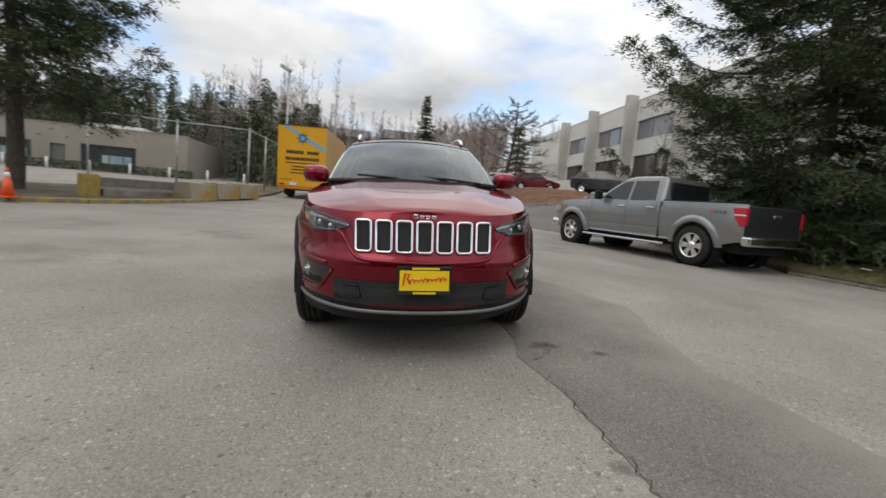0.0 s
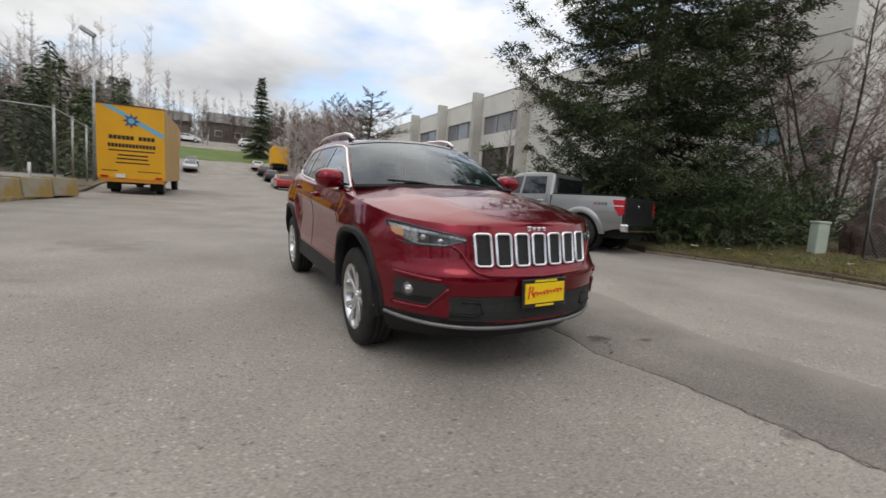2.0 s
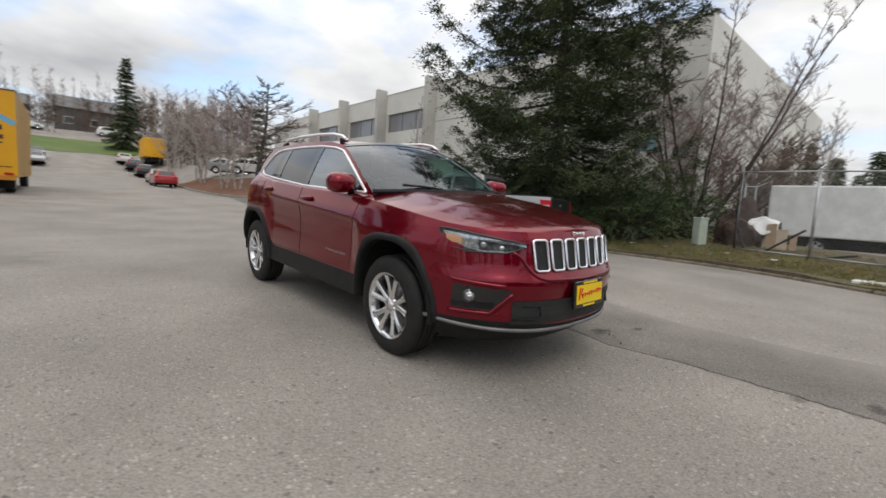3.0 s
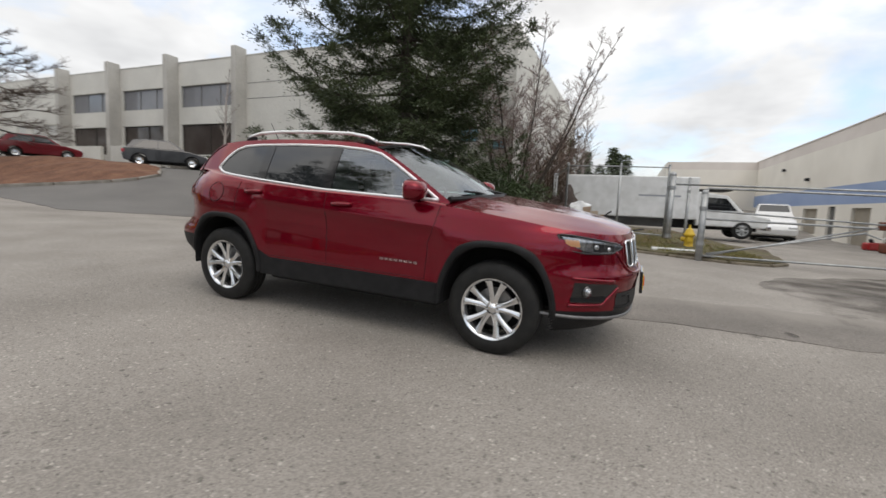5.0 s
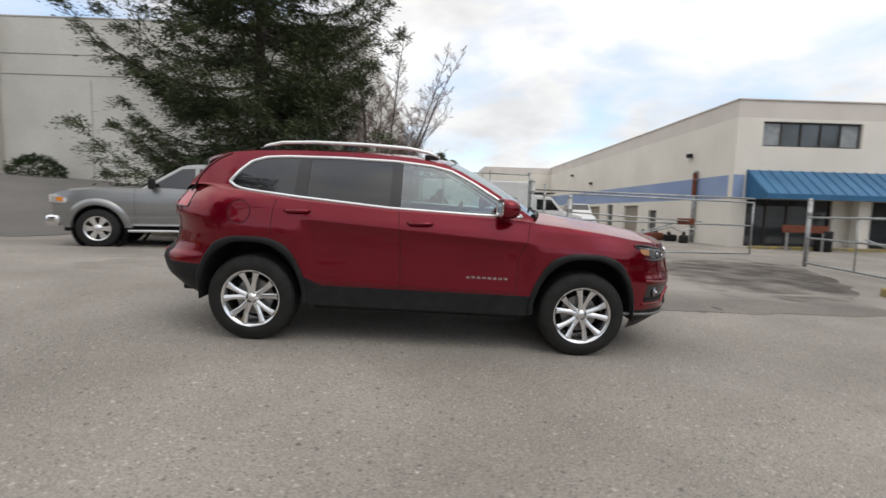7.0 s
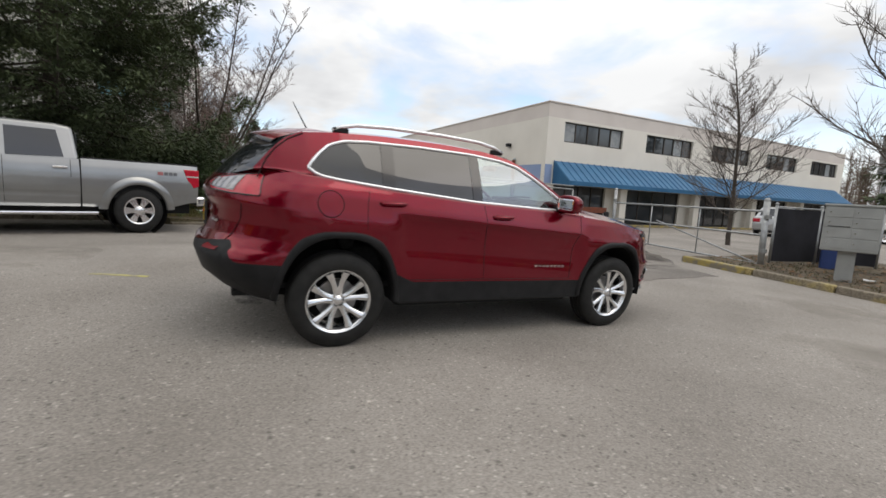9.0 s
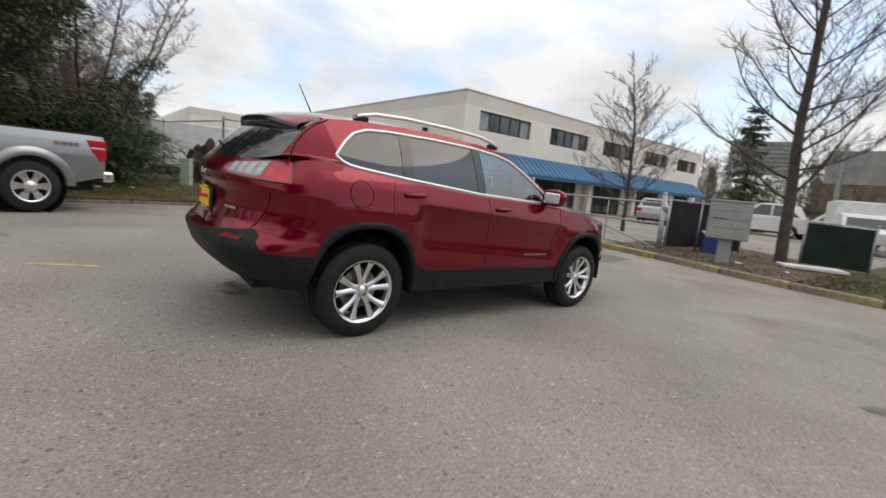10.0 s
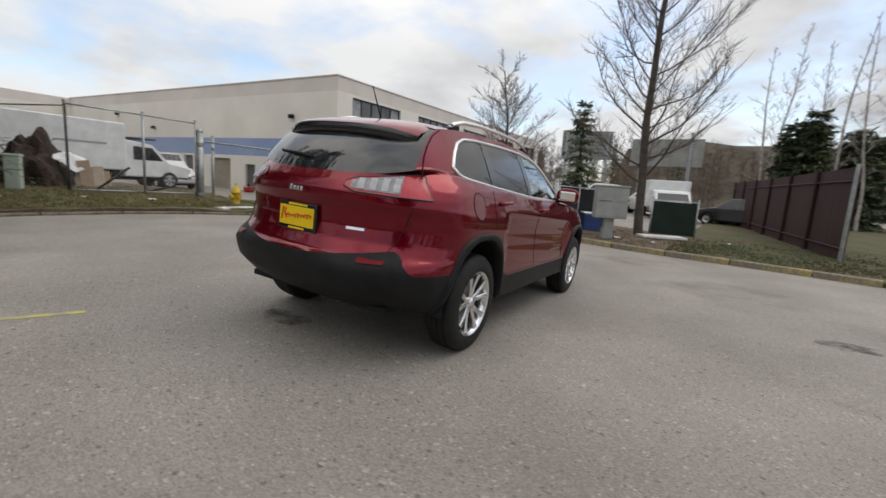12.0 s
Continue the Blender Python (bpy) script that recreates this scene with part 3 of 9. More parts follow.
for sgn in (1, -1):
    def flipx(rows):
        return [[(sgn * x, y, z) for x, y, z in row] for row in rows]
    part("front_side_window", bm_grid(flipx(window(-0.83, 0.18)), flip=sgn < 0), GLASS, suv, "greenish front side glass", smooth=True).visible_shadow = False
    part("rear_side_window", bm_grid(flipx(window(0.27, 0.95)), flip=sgn < 0), GLASS_DARK, suv, "dark tinted rear side glass", smooth=True)
    part("quarter_window", bm_grid(flipx(window(1.05, 1.59)), flip=sgn < 0), GLASS_DARK, suv, "dark tinted quarter glass", smooth=True)
    for y0, y1 in ((0.18, 0.27), (0.95, 1.05)):
        part("window_pillar", bm_grid(flipx(window(y0, y1, 3, 0.004)), flip=sgn < 0), GLOSS_BLACK, suv, smooth=True)
    ring = [(green_x(y, lerp(WIN_LO, y)) - 0.001, y, lerp(WIN_LO, y)) for y in np.linspace(-0.83, 1.59, 50)]
    ring += [(green_x(y, lerp(WIN_HI, y)) - 0.001, y, lerp(WIN_HI, y)) for y in np.linspace(1.585, -0.82, 70)]
    part("window_surround", bm_path([(sgn * x, y, z) for x, y, z in ring], 0.0135, 6, closed=True), BRIGHT_TRIM, suv, "bright chrome window surround", smooth=True)

# roof, windscreen, tailgate glass


def roof_rows():
    rows = []
    for y in [-0.15 + k * 0.06 for k in range(31)]:
        ze, xe = lerp(Z_EDGE, y), green_x(y, lerp(Z_EDGE, y))
        zc = lerp([(-0.15, 1.585), (0.2, 1.618), (0.6, 1.628), (1.1, 1.616), (1.65, 1.572)], y)
        bow = -0.07 * step(0.3, -0.15, y)
        rows.append([(xe * u, y + bow * (1 - u * u), ze + (zc - ze) * (1 - abs(u) ** 2.2)) for u in np.linspace(-1, 1, 21)])
    return rows


ROOF = roof_rows()
part("roof", bm_grid(ROOF, flip=True), PAINT, suv, smooth=True)


def screen_rows():
    rows = []
    for t in np.linspace(0, 1, 15):
        y_e = -0.90 + 0.75 * t
        z_e = lerp(Z_EDGE, y_e)
        x_e = green_x(y_e, z_e) - 0.002
        y_c, z_c = -1.04 + (0.82) * t, 1.148 + (1.585 - 1.148) * t + 0.035 * math.sin(math.pi * t)
        rows.append([(x_e * u, y_e + (y_c - y_e) * (1 - abs(u) ** 2.2), z_e + (z_c - z_e) * (1 - abs(u) ** 2.2)) for u in np.linspace(-1, 1, 25)])
    return rows


SCREEN = screen_rows()
ws = part("windscreen", bm_grid(SCREEN, flip=True), SCREEN_GLASS, suv, "raked windscreen with a dark upper band", smooth=True)
ws.visible_shadow = False
part("cowl", bm_path([(x, y - 0.015, z + 0.004) for x, y, z in SCREEN[0]], 0.022, 6), BLACK_PLASTIC, suv)
part("header_band", bm_grid([[(x, y - 0.004, z + 0.004) for x, y, z in SCREEN[k]] for k in (13, 14)], flip=True), GLOSS_BLACK, suv, smooth=True)


rows_tg = []
for k in range(12):
    row = []
    for u in np.linspace(-1, 1, 31):
        zl = 1.165 + 0.075 * abs(u) ** 3
        z = zl + (1.515 - zl) * k / 11
        y_e = float(np.interp(-z, [-1.527, -1.478, -1.388, -1.300, -1.245, -1.15], [1.64, 1.74, 1.83, 1.90, 1.94, 1.965]))
        x_e, y_c = green_x(y_e, z), lerp([(1.14, 2.205), (1.22, 2.145), (1.30, 2.085), (1.40, 1.985), (1.48, 1.87), (1.545, 1.72)], z)
        row.append((x_e * u, y_e + (y_c - y_e) * (1 - abs(u) ** 2.4), z))
    rows_tg.append(row)
tg = bm_grid(rows_tg)
ledge = []
for u, (gx, gy, gz) in zip(np.linspace(-1, 1, 31), rows_tg[0]):
    bx, bz = 0.80 * abs(u), 1.18
    for _ in range(6):
        by = tail_y(min(bx, lerp(W_Z, bz) * 0.999), bz)
        bz = lerp(ZT_Y, by)
    ledge.append([(math.copysign(bx, u), by, bz), (gx, gy - 0.01, gz + 0.004)])
part("tailgate_ledge", bm_grid(ledge), PAINT, suv, smooth=True)
part("tailgate_glass", tg, GLASS_DARK, suv, "black tinted tailgate glass", smooth=True)


def spoiler_row(y, z, w, drop=0.03):
    return [(w * u, y - 0.13 * abs(u) ** 4, z - drop * abs(u) ** 3) for u in np.linspace(-1, 1, 23)]


sp_a = [spoiler_row(1.56, 1.586, 0.56), spoiler_row(1.70, 1.566, 0.565), spoiler_row(1.84, 1.536, 0.57, 0.035), spoiler_row(1.92, 1.512, 0.573, 0.042), spoiler_row(1.945, 1.500, 0.575, 0.046)]
sp_b = [spoiler_row(1.945, 1.500, 0.575, 0.046), spoiler_row(1.957, 1.486, 0.578, 0.050), spoiler_row(1.945, 1.425, 0.580, 0.040), spoiler_row(1.90, 1.408, 0.578, 0.040), spoiler_row(1.78, 1.425, 0.575, 0.045), spoiler_row(1.62, 1.52, 0.57, 0.045)]
part("roof_spoiler", bm_grid(sp_a), PAINT, suv, "red roof spoiler with black underside", smooth=True)
part("spoiler_underside", bm_grid(sp_b), GLOSS_BLACK, suv, smooth=True)


# conforming patches on nose and tail
def nose_pt(phi, z, off=0.0):
    w, f = lerp(W_Z, z), lerp(YF_Z, z)
    x, y = w * math.sin(phi) ** (2 / NF), f + DF * (1 - max(0, math.cos(phi)) ** (2 / NF))
    nx, ny = math.sin(phi), -math.cos(phi)
    return (x + off * nx, y + off * ny, z)


def tail_pt(phi, z, off=0.0):
    w, r, q = lerp(W_Z, z), lerp(YR_Z, z), nr(z)
    x, y = w * math.sin(phi) ** (2 / q), r - DR * (1 - max(0, math.cos(phi)) ** (2 / q))
    return (x + off * math.sin(phi), y + off * math.cos(phi), z)


def phi_x(x, w, n):
    return math.asin(min(1, (x / w) ** (n / 2)))


def wrap(pt, p0, p1, lo, hi, off, n=24, m=6, sgn=1):
    """Rows of a patch between two angles, its lower and upper edges read off tables over 0..1."""
    rows = []
    for k in range(n + 1):
        u = k / n
        a, b = lerp(lo, u), lerp(hi, u)
        rows.append([(sgn * q[0], q[1], q[2]) for q in (pt(p0 + (p1 - p0) * u, a + (b - a) * j / m, off) for j in range(m + 1))])
    return rows


def rim_path(pt, p0, p1, lo, hi, off, sgn, n=16):
    out = [pt(p0 + (p1 - p0) * k / n, lerp(lo, k / n), off) for k in range(n + 1)]
    out += [pt(p0 + (p1 - p0) * k / n, lerp(hi, k / n), off) for k in range(n, -1, -1)]
    return [(sgn * x, y, z) for x, y, z in out]


# seven-slot grille
SLOT_X = [-0.375 + 0.125 * k for k in range(7)]
grille_lo, grille_hi = 0.716, 0.904
for x0 in SLOT_X:
    w, r = 0.047, 0.018
    loop = []
    for cx, cz, a0 in ((w - r, grille_hi - r, 0), (-w + r, grille_hi - r, 90), (-w + r, grille_lo + r, 180), (w - r, grille_lo + r, 270)):
        for t in range(0, 91, 30):
            xx, zz = x0 + cx + r * math.cos(radians(a0 + t)), cz + r * math.sin(radians(a0 + t))
            loop.append((xx + 0.06 * x0 * (zz - 0.8), zz))
    slot = part("grille_slot", bm_grid([[(x0 + 0.06 * x0 * (z - 0.8) + d, nose_y(x0 + d, z) - 0.003, z) for d in np.linspace(-0.043, 0.043, 5)] for z in np.linspace(grille_lo + 0.006, grille_hi - 0.006, 8)]), MESH_BLACK, suv, "black grille opening in a chrome frame")
    part("slot_frame", bm_path([(x, nose_y(x, z) - 0.008, z) for x, z in loop], 0.0095, 6, closed=True), CHROME, slot, smooth=True)
CREASE = [(-0.56, 0.845), (-0.50, 0.80), (-0.455, 0.72), (-0.42, 0.68), (-0.36, 0.665), (0.0, 0.652), (0.36, 0.665), (0.42, 0.68), (0.455, 0.72), (0.50, 0.80), (0.56, 0.845)]
strip([(x, nose_y(x, lerp(CREASE, x)) - 0.001, lerp(CREASE, x)) for x in np.linspace(-0.54, 0.54, 60)], "bumper_crease", PAINT, 0.012)
GREY_TRIM = mat("grey_trim", (0.16, 0.16, 0.165), 0.35, 0.3, alt=(0.20, 0.20, 0.20), scale=8)
lip = []
for k in range(-30, 31):
    a = radians(70) * abs(k) / 30
    z = 0.337 + 0.045 * (abs(k) / 30) ** 2.2
    x, y, z = nose_pt(a, z, 0.006)
    lip.append((math.copysign(x, k), y, z))
strip(lip, "chin_lip", GREY_TRIM, 0.013)
for sgn in (1, -1):
    pocket = [(sgn * x, nose_y(x, z) - 0.008, z) for x, z in ((0.50, 0.505), (0.40, 0.50), (0.385, 0.435), (0.44, 0.418), (0.56, 0.425))]
    strip(pocket, "intake_edge", BLACK_PLASTIC, 0.006)

LO_H, HI_H = [(0, 0.858), (0.25, 0.823), (0.70, 0.822), (1, 0.850)], [(0, 0.872), (0.1, 0.889), (0.8, 0.948), (1, 0.955)]
P0, P1 = phi_x(0.475, 0.91, NF), phi_x(0.815, 0.907, NF)
SMOKED_CHROME = mat("smoked_chrome", (0.48, 0.49, 0.51), 0.16, 0.8, alt=(0.26, 0.27, 0.28), scale=40)
HOUSING = mat("headlamp_housing", (0.02, 0.02, 0.022), 0.15, coat=1.0)
LAMP_WHITE = mat("lamp_reflector", (0.8, 0.82, 0.84), 0.1, 0.6, coat=1.0)
for sgn in (1, -1):
    hl = part("headlight", bm_grid(wrap(nose_pt, P0, P1, LO_H, HI_H, 0.004, sgn=sgn), flip=sgn > 0), HOUSING, suv, "slim black headlight with bright strip", smooth=True)
    part("light_strip", bm_grid(wrap(nose_pt, P0, P1 - 0.02, [(0, 0.860), (0.1, 0.868), (1, 0.920)], [(0, 0.873), (0.1, 0.884), (1, 0.940)], 0.008, sgn=sgn), flip=sgn > 0), SMOKED_CHROME, hl, smooth=True)
    part("side_marker", bm_grid(wrap(nose_pt, P1 - 0.14, P1 - 0.03, [(0, 0.868), (1, 0.872)], [(0, 0.915), (1, 0.922)], 0.008, n=5, sgn=sgn), flip=sgn > 0), MARKER, hl, "pale amber corner marker", smooth=True)
    for f, zz, rad in ((0.30, 0.850, 0.021), (0.52, 0.866, 0.024)):
        c = nose_pt(P0 + (P1 - P0) * f, zz, -0.008)
        bm = bmesh.new()
        bmesh.ops.create_uvsphere(bm, u_segments=16, v_segments=10, radius=rad, matrix=Matrix.Translation((sgn * c[0], c[1], c[2])))
        part("projector", bm, SMOKED_CHROME, hl, smooth=True)
    part("reflector", bm_grid(wrap(nose_pt, P0 + 0.02, P1 - 0.14, [(0, 0.848), (0.25, 0.829), (0.7, 0.828), (1, 0.850)], [(0, 0.853), (0.25, 0.834), (0.7, 0.834), (1, 0.857)], 0.007, sgn=sgn), flip=sgn > 0), SMOKED_CHROME, hl, smooth=True)
    part("reflector", bm_grid(wrap(nose_pt, P0 + (P1 - P0) * 0.58, P1 - 0.10, [(0, 0.842), (1, 0.862)], [(0, 0.896), (1, 0.924)], 0.006, sgn=sgn), flip=sgn > 0), SMOKED_CHROME, hl, smooth=True)
    part("headlight_rim", bm_path(rim_path(nose_pt, P0, P1, LO_H, HI_H, 0.004, sgn), 0.006, 5, closed=True), GLOSS_BLACK, hl, smooth=True)
    # fog lamp pocket
    F0, F1 = phi_x(0.565, 0.905, NF), phi_x(0.795, 0.905, NF)
    LO_F, HI_F = [(0, 0.580), (0.12, 0.53), (0.32, 0.468), (1, 0.472)], [(0, 0.594), (0.1, 0.604), (1, 0.622)]
    pocket = part("fog_pocket", bm_grid(wrap(nose_pt, F0, F1, LO_F, HI_F, 0.003, sgn=sgn), flip=sgn > 0), GLOSS_BLACK, suv, "black fog lamp pocket", smooth=True)
    part("pocket_floor", bm_grid(wrap(nose_pt, F0 + 0.12, F1, [(0, 0.478), (1, 0.478)], [(0, 0.52), (1, 0.51)], 0.005, sgn=sgn), flip=sgn > 0), BLACK_PLASTIC, pocket, smooth=True)
    c = nose_pt(F0 + (F1 - F0) * 0.70, 0.552, 0.004)
    d = Vector((math.sin((F0 + F1) / 2), -math.cos((F0 + F1) / 2), 0))
    c = Vector(c)
    p, q = c - d * 0.01, c + d * 0.006
    part("fog_lamp_ring", bm_cyl((sgn * p.x, p.y, p.z), (sgn * (q.x - d.x * 0.004), q.y - d.y * 0.004, q.z), 0.048, 0.045, 20), HOUSING, pocket, smooth=True)
    part("fog_lamp", bm_cyl((sgn * p.x, p.y, p.z), (sgn * q.x, q.y, q.z), 0.034, 0.028, 20), SMOKED_CHROME, pocket, "round clear fog lamp", smooth=True)
    for dx in (-0.012, 0.012):
        bm = bmesh.new()
        bmesh.ops.create_uvsphere(bm, u_segments=10, v_segments=8, radius=0.010, matrix=Matrix.Translation((sgn * (q.x + dx * 0.7), q.y - 0.002, q.z + 0.004)))
        part("fog_bulb", bm, LAMP_WHITE, pocket, smooth=True)
    hook = [nose_pt(F0 + (F1 - F0 + 0.02) * k / 20, lerp([(0, 0.578), (0.14, 0.52), (0.34, 0.452), (1, 0.452)], k / 20), 0.003) for k in range(21)]
    strip([(sgn * x, y, z) for x, y, z in hook], "fog_blade", PAINT, 0.013)
    brow = [nose_pt(F0 + 0.06 + (F1 - F0 - 0.04) * k / 14, 0.625 + 0.026 * k / 14, 0.001) for k in range(15)]
    strip([(sgn * x, y, z) for x, y, z in brow], "fog_brow", PAINT, 0.013)
    # tail lamps
    LO_T, HI_T = [(0, 1.100), (0.12, 1.074), (0.6, 1.068), (1, 1.068)], [(0, 1.128), (0.10, 1.158), (0.45, 1.186), (0.82, 1.214), (0.88, 1.20), (1, 1.085)]
    T0, T1 = phi_x(0.350, 0.86, NR), phi_x(0.775, 0.866, NR)
    tl = part("tail_light", bm_grid(wrap(tail_pt, T0, T1, LO_T, HI_T, 0.007, n=40, sgn=sgn), flip=sgn < 0), RED_LENS, suv, "wrapped red tail light with clear centre", smooth=True)
    TD = T1 - T0
    part("clear_lens", bm_grid(wrap(tail_pt, T0 + 0.07 * TD, T0 + 0.62 * TD, [(0, 1.098), (0.1, 1.090), (1, 1.086)], [(0, 1.140), (0.6, 1.176), (1, 1.194)], 0.011, sgn=sgn), flip=sgn < 0), mat("smoked_clear_lens", (0.13, 0.135, 0.145), 0.08, coat=1.0, alt=(0.24, 0.24, 0.25), scale=30), tl, smooth=True)
    for f in (0.14, 0.27, 0.40, 0.53):
        a = T0 + TD * f
        part("light_bar", bm_grid(wrap(tail_pt, a, a + 0.075 * TD, [(0, 1.097), (1, 1.097)], [(0, 1.150 + 0.05 * f), (1, 1.152 + 0.05 * f)], 0.013, n=4, m=3, sgn=sgn), flip=sgn < 0), mat("lamp_bar", (0.34, 0.34, 0.36), 0.25, alt=(0.44, 0.44, 0.46), scale=30), tl)
    part("tail_light_rim", bm_path(rim_path(tail_pt, T0, T1, LO_T, HI_T, 0.006, sgn), 0.005, 5, closed=True), GLOSS_BLACK, tl, smooth=True)
    part("rear_reflector", bm_grid(wrap(tail_pt, phi_x(0.52, 0.9, 2.8), phi_x(0.66, 0.9, 2.8), [(0, 0.672), (1, 0.676)], [(0, 0.702), (1, 0.708)], 0.006, n=8, m=2, sgn=sgn), flip=sgn < 0), REFLECTOR_RED, suv, smooth=True)


def plate(m, name, label):
    """A dealer plate: black frame, yellow card, scrawled red lettering as plain strokes."""
    root = part(name, bm_box(-0.165, -0.012, -0.088, 0.165, 0.012, 0.088, 0.006), GLOSS_BLACK, suv, label)
    root.matrix_local = m
    part("plate_card", bm_box(-0.150, -0.016, -0.060, 0.150, -0.011, 0.062, 0.0), YELLOW_PLATE, root)
    pts = []
    for k in range(110):
        t = k / 109
        w = t * 2 * math.pi * 9
        pts.append((-0.10 + 0.235 * t + 0.006 * math.sin(w), -0.018, -0.006 + 0.018 * t + 0.013 * math.sin(w + 1.2) * (0.75 + 0.35 * math.sin(t * 17))))
    part("red_script", bm_path(pts, 0.0036, 5, flat=1.0), RED_INK, root)
    part("red_script", bm_path([(-0.13, -0.018, -0.03), (-0.118, -0.018, 0.045), (-0.09, -0.018, 0.04), (-0.105, -0.018, 0.012), (-0.085, -0.018, -0.022)], 0.0048, 5), RED_INK, root)
    for z, a, b in ((0.074, -0.075, 0.09), (-0.075, -0.07, 0.07)):
        part("frame_lettering", bm_box(a, -0.0145, z - 0.006, b, -0.0115, z + 0.006), YELLOW_PLATE, root)
    return root


plate(Matrix.Translation((-0.0, nose_y(0, 0.60) - 0.024, 0.556)) @ Matrix.Rotation(radians(-3), 4, "X"), "front_plate", "yellow dealer plate with red script in a black frame")
plate(Matrix.Translation((-0.015, tail_y(0, 0.87) + 0.014, 0.868)) @ Matrix.Rotation(radians(180), 4, "Z"), "rear_plate", "yellow dealer plate with red script in a black frame")
for nm, w0, w1, z0, z1, yy in (("nose_emblem", -0.075, 0.075, 0.921, 0.951, nose_y(0, 0.93)),):
    for k in range(4):
        a = w0 + (w1 - w0) * k / 4
        part(nm, bm_box(a + 0.003, yy - 0.010, z0 + 0.004 * (k == 1), a + 0.034, yy + 0.004, z1 - 0.006 * (k > 0), 0.008), CHROME, suv)
for k in range(4):
    a = 0.055 - 0.03 * k
    part("tail_emblem", bm_box(a - 0.026, tail_y(0.05, 1.05), 1.030, a - 0.002, tail_y(0.05, 1.05) + 0.010, 1.066 - 0.008 * (k > 0), 0.006), CHROME, suv)
part("tail_badge", bm_grid([[(-x, tail_y(x, z) + 0.008, z) for x in np.linspace(0.38, 0.49, 6)] for z in (0.846, 0.856, 0.862)]), CHROME, suv)
for sgn in (1, -1):
    shut = [(0.735, 1.060), (0.72, 1.0), (0.69, 0.90), (0.66, 0.80), (0.64, 0.745)]
    part("panel_gap", bm_path([(sgn * x, tail_y(x, z) + 0.0005, z) for x, z in shut], 0.0025, 4), DARK, suv)
    shut = [(1.915, 1.19), (1.895, 1.235), (1.86, 1.32), (1.80, 1.40), (1.72, 1.47), (1.62, 1.52)]
    part("panel_gap", bm_path([(sgn * (green_x(y, z) + 0.002), y, z) for y, z in shut], 0.005, 4), DARK, suv)
for sgn in (1, -1):
    for k in range(8):
        y = -0.72 + 0.044 * k
        part("door_badge", bm_box(sgn * (hull_x(y, 0.625) - 0.002) - 0.003, y, 0.612, sgn * (hull_x(y, 0.625) + 0.004) + 0.003, y + 0.03, 0.634, 0.003), CHROME, suv)

# wheel-arch flares, liners, wheels


def flare(hy, sgn):
    rows = []
    for k in range(57):
        a = radians(-1 + 182 * k / 56)
        r0, r1 = arch_r(ARCH_IN, a), arch_r(ARCH_OUT, a)
        row = []
        for r, out in ((r0, -0.05), (r0, 0.008), (r0 + 0.010, 0.020), (r1 - 0.014, 0.018), (r1 - 0.003, 0.010), (r1, -0.004)):
            y, z = hy + r * math.cos(a), HUB_Z + r * math.sin(a)
            row.append((sgn * (hull_x(y, max(0.33, z)) + out), y, z))
        rows.append(row)
    return rows


def liner(hy, sgn):
    rows, back = [], [[], []]
    for k in range(25):
        a = radians(-4 + 188 * k / 24)
        r = arch_r(ARCH_IN, a) + 0.014
        rows.append([(sgn * x, hy + r * math.cos(a), HUB_Z + r * math.sin(a)) for x in (0.50, 0.885)])
        for row, rr in zip(back, (0.01, r)):
            row.append((sgn * 0.50, hy + rr * math.cos(a), HUB_Z + rr * math.sin(a)))
    bm = bm_grid(rows)
    bm_grid(back, bm)
    return bm


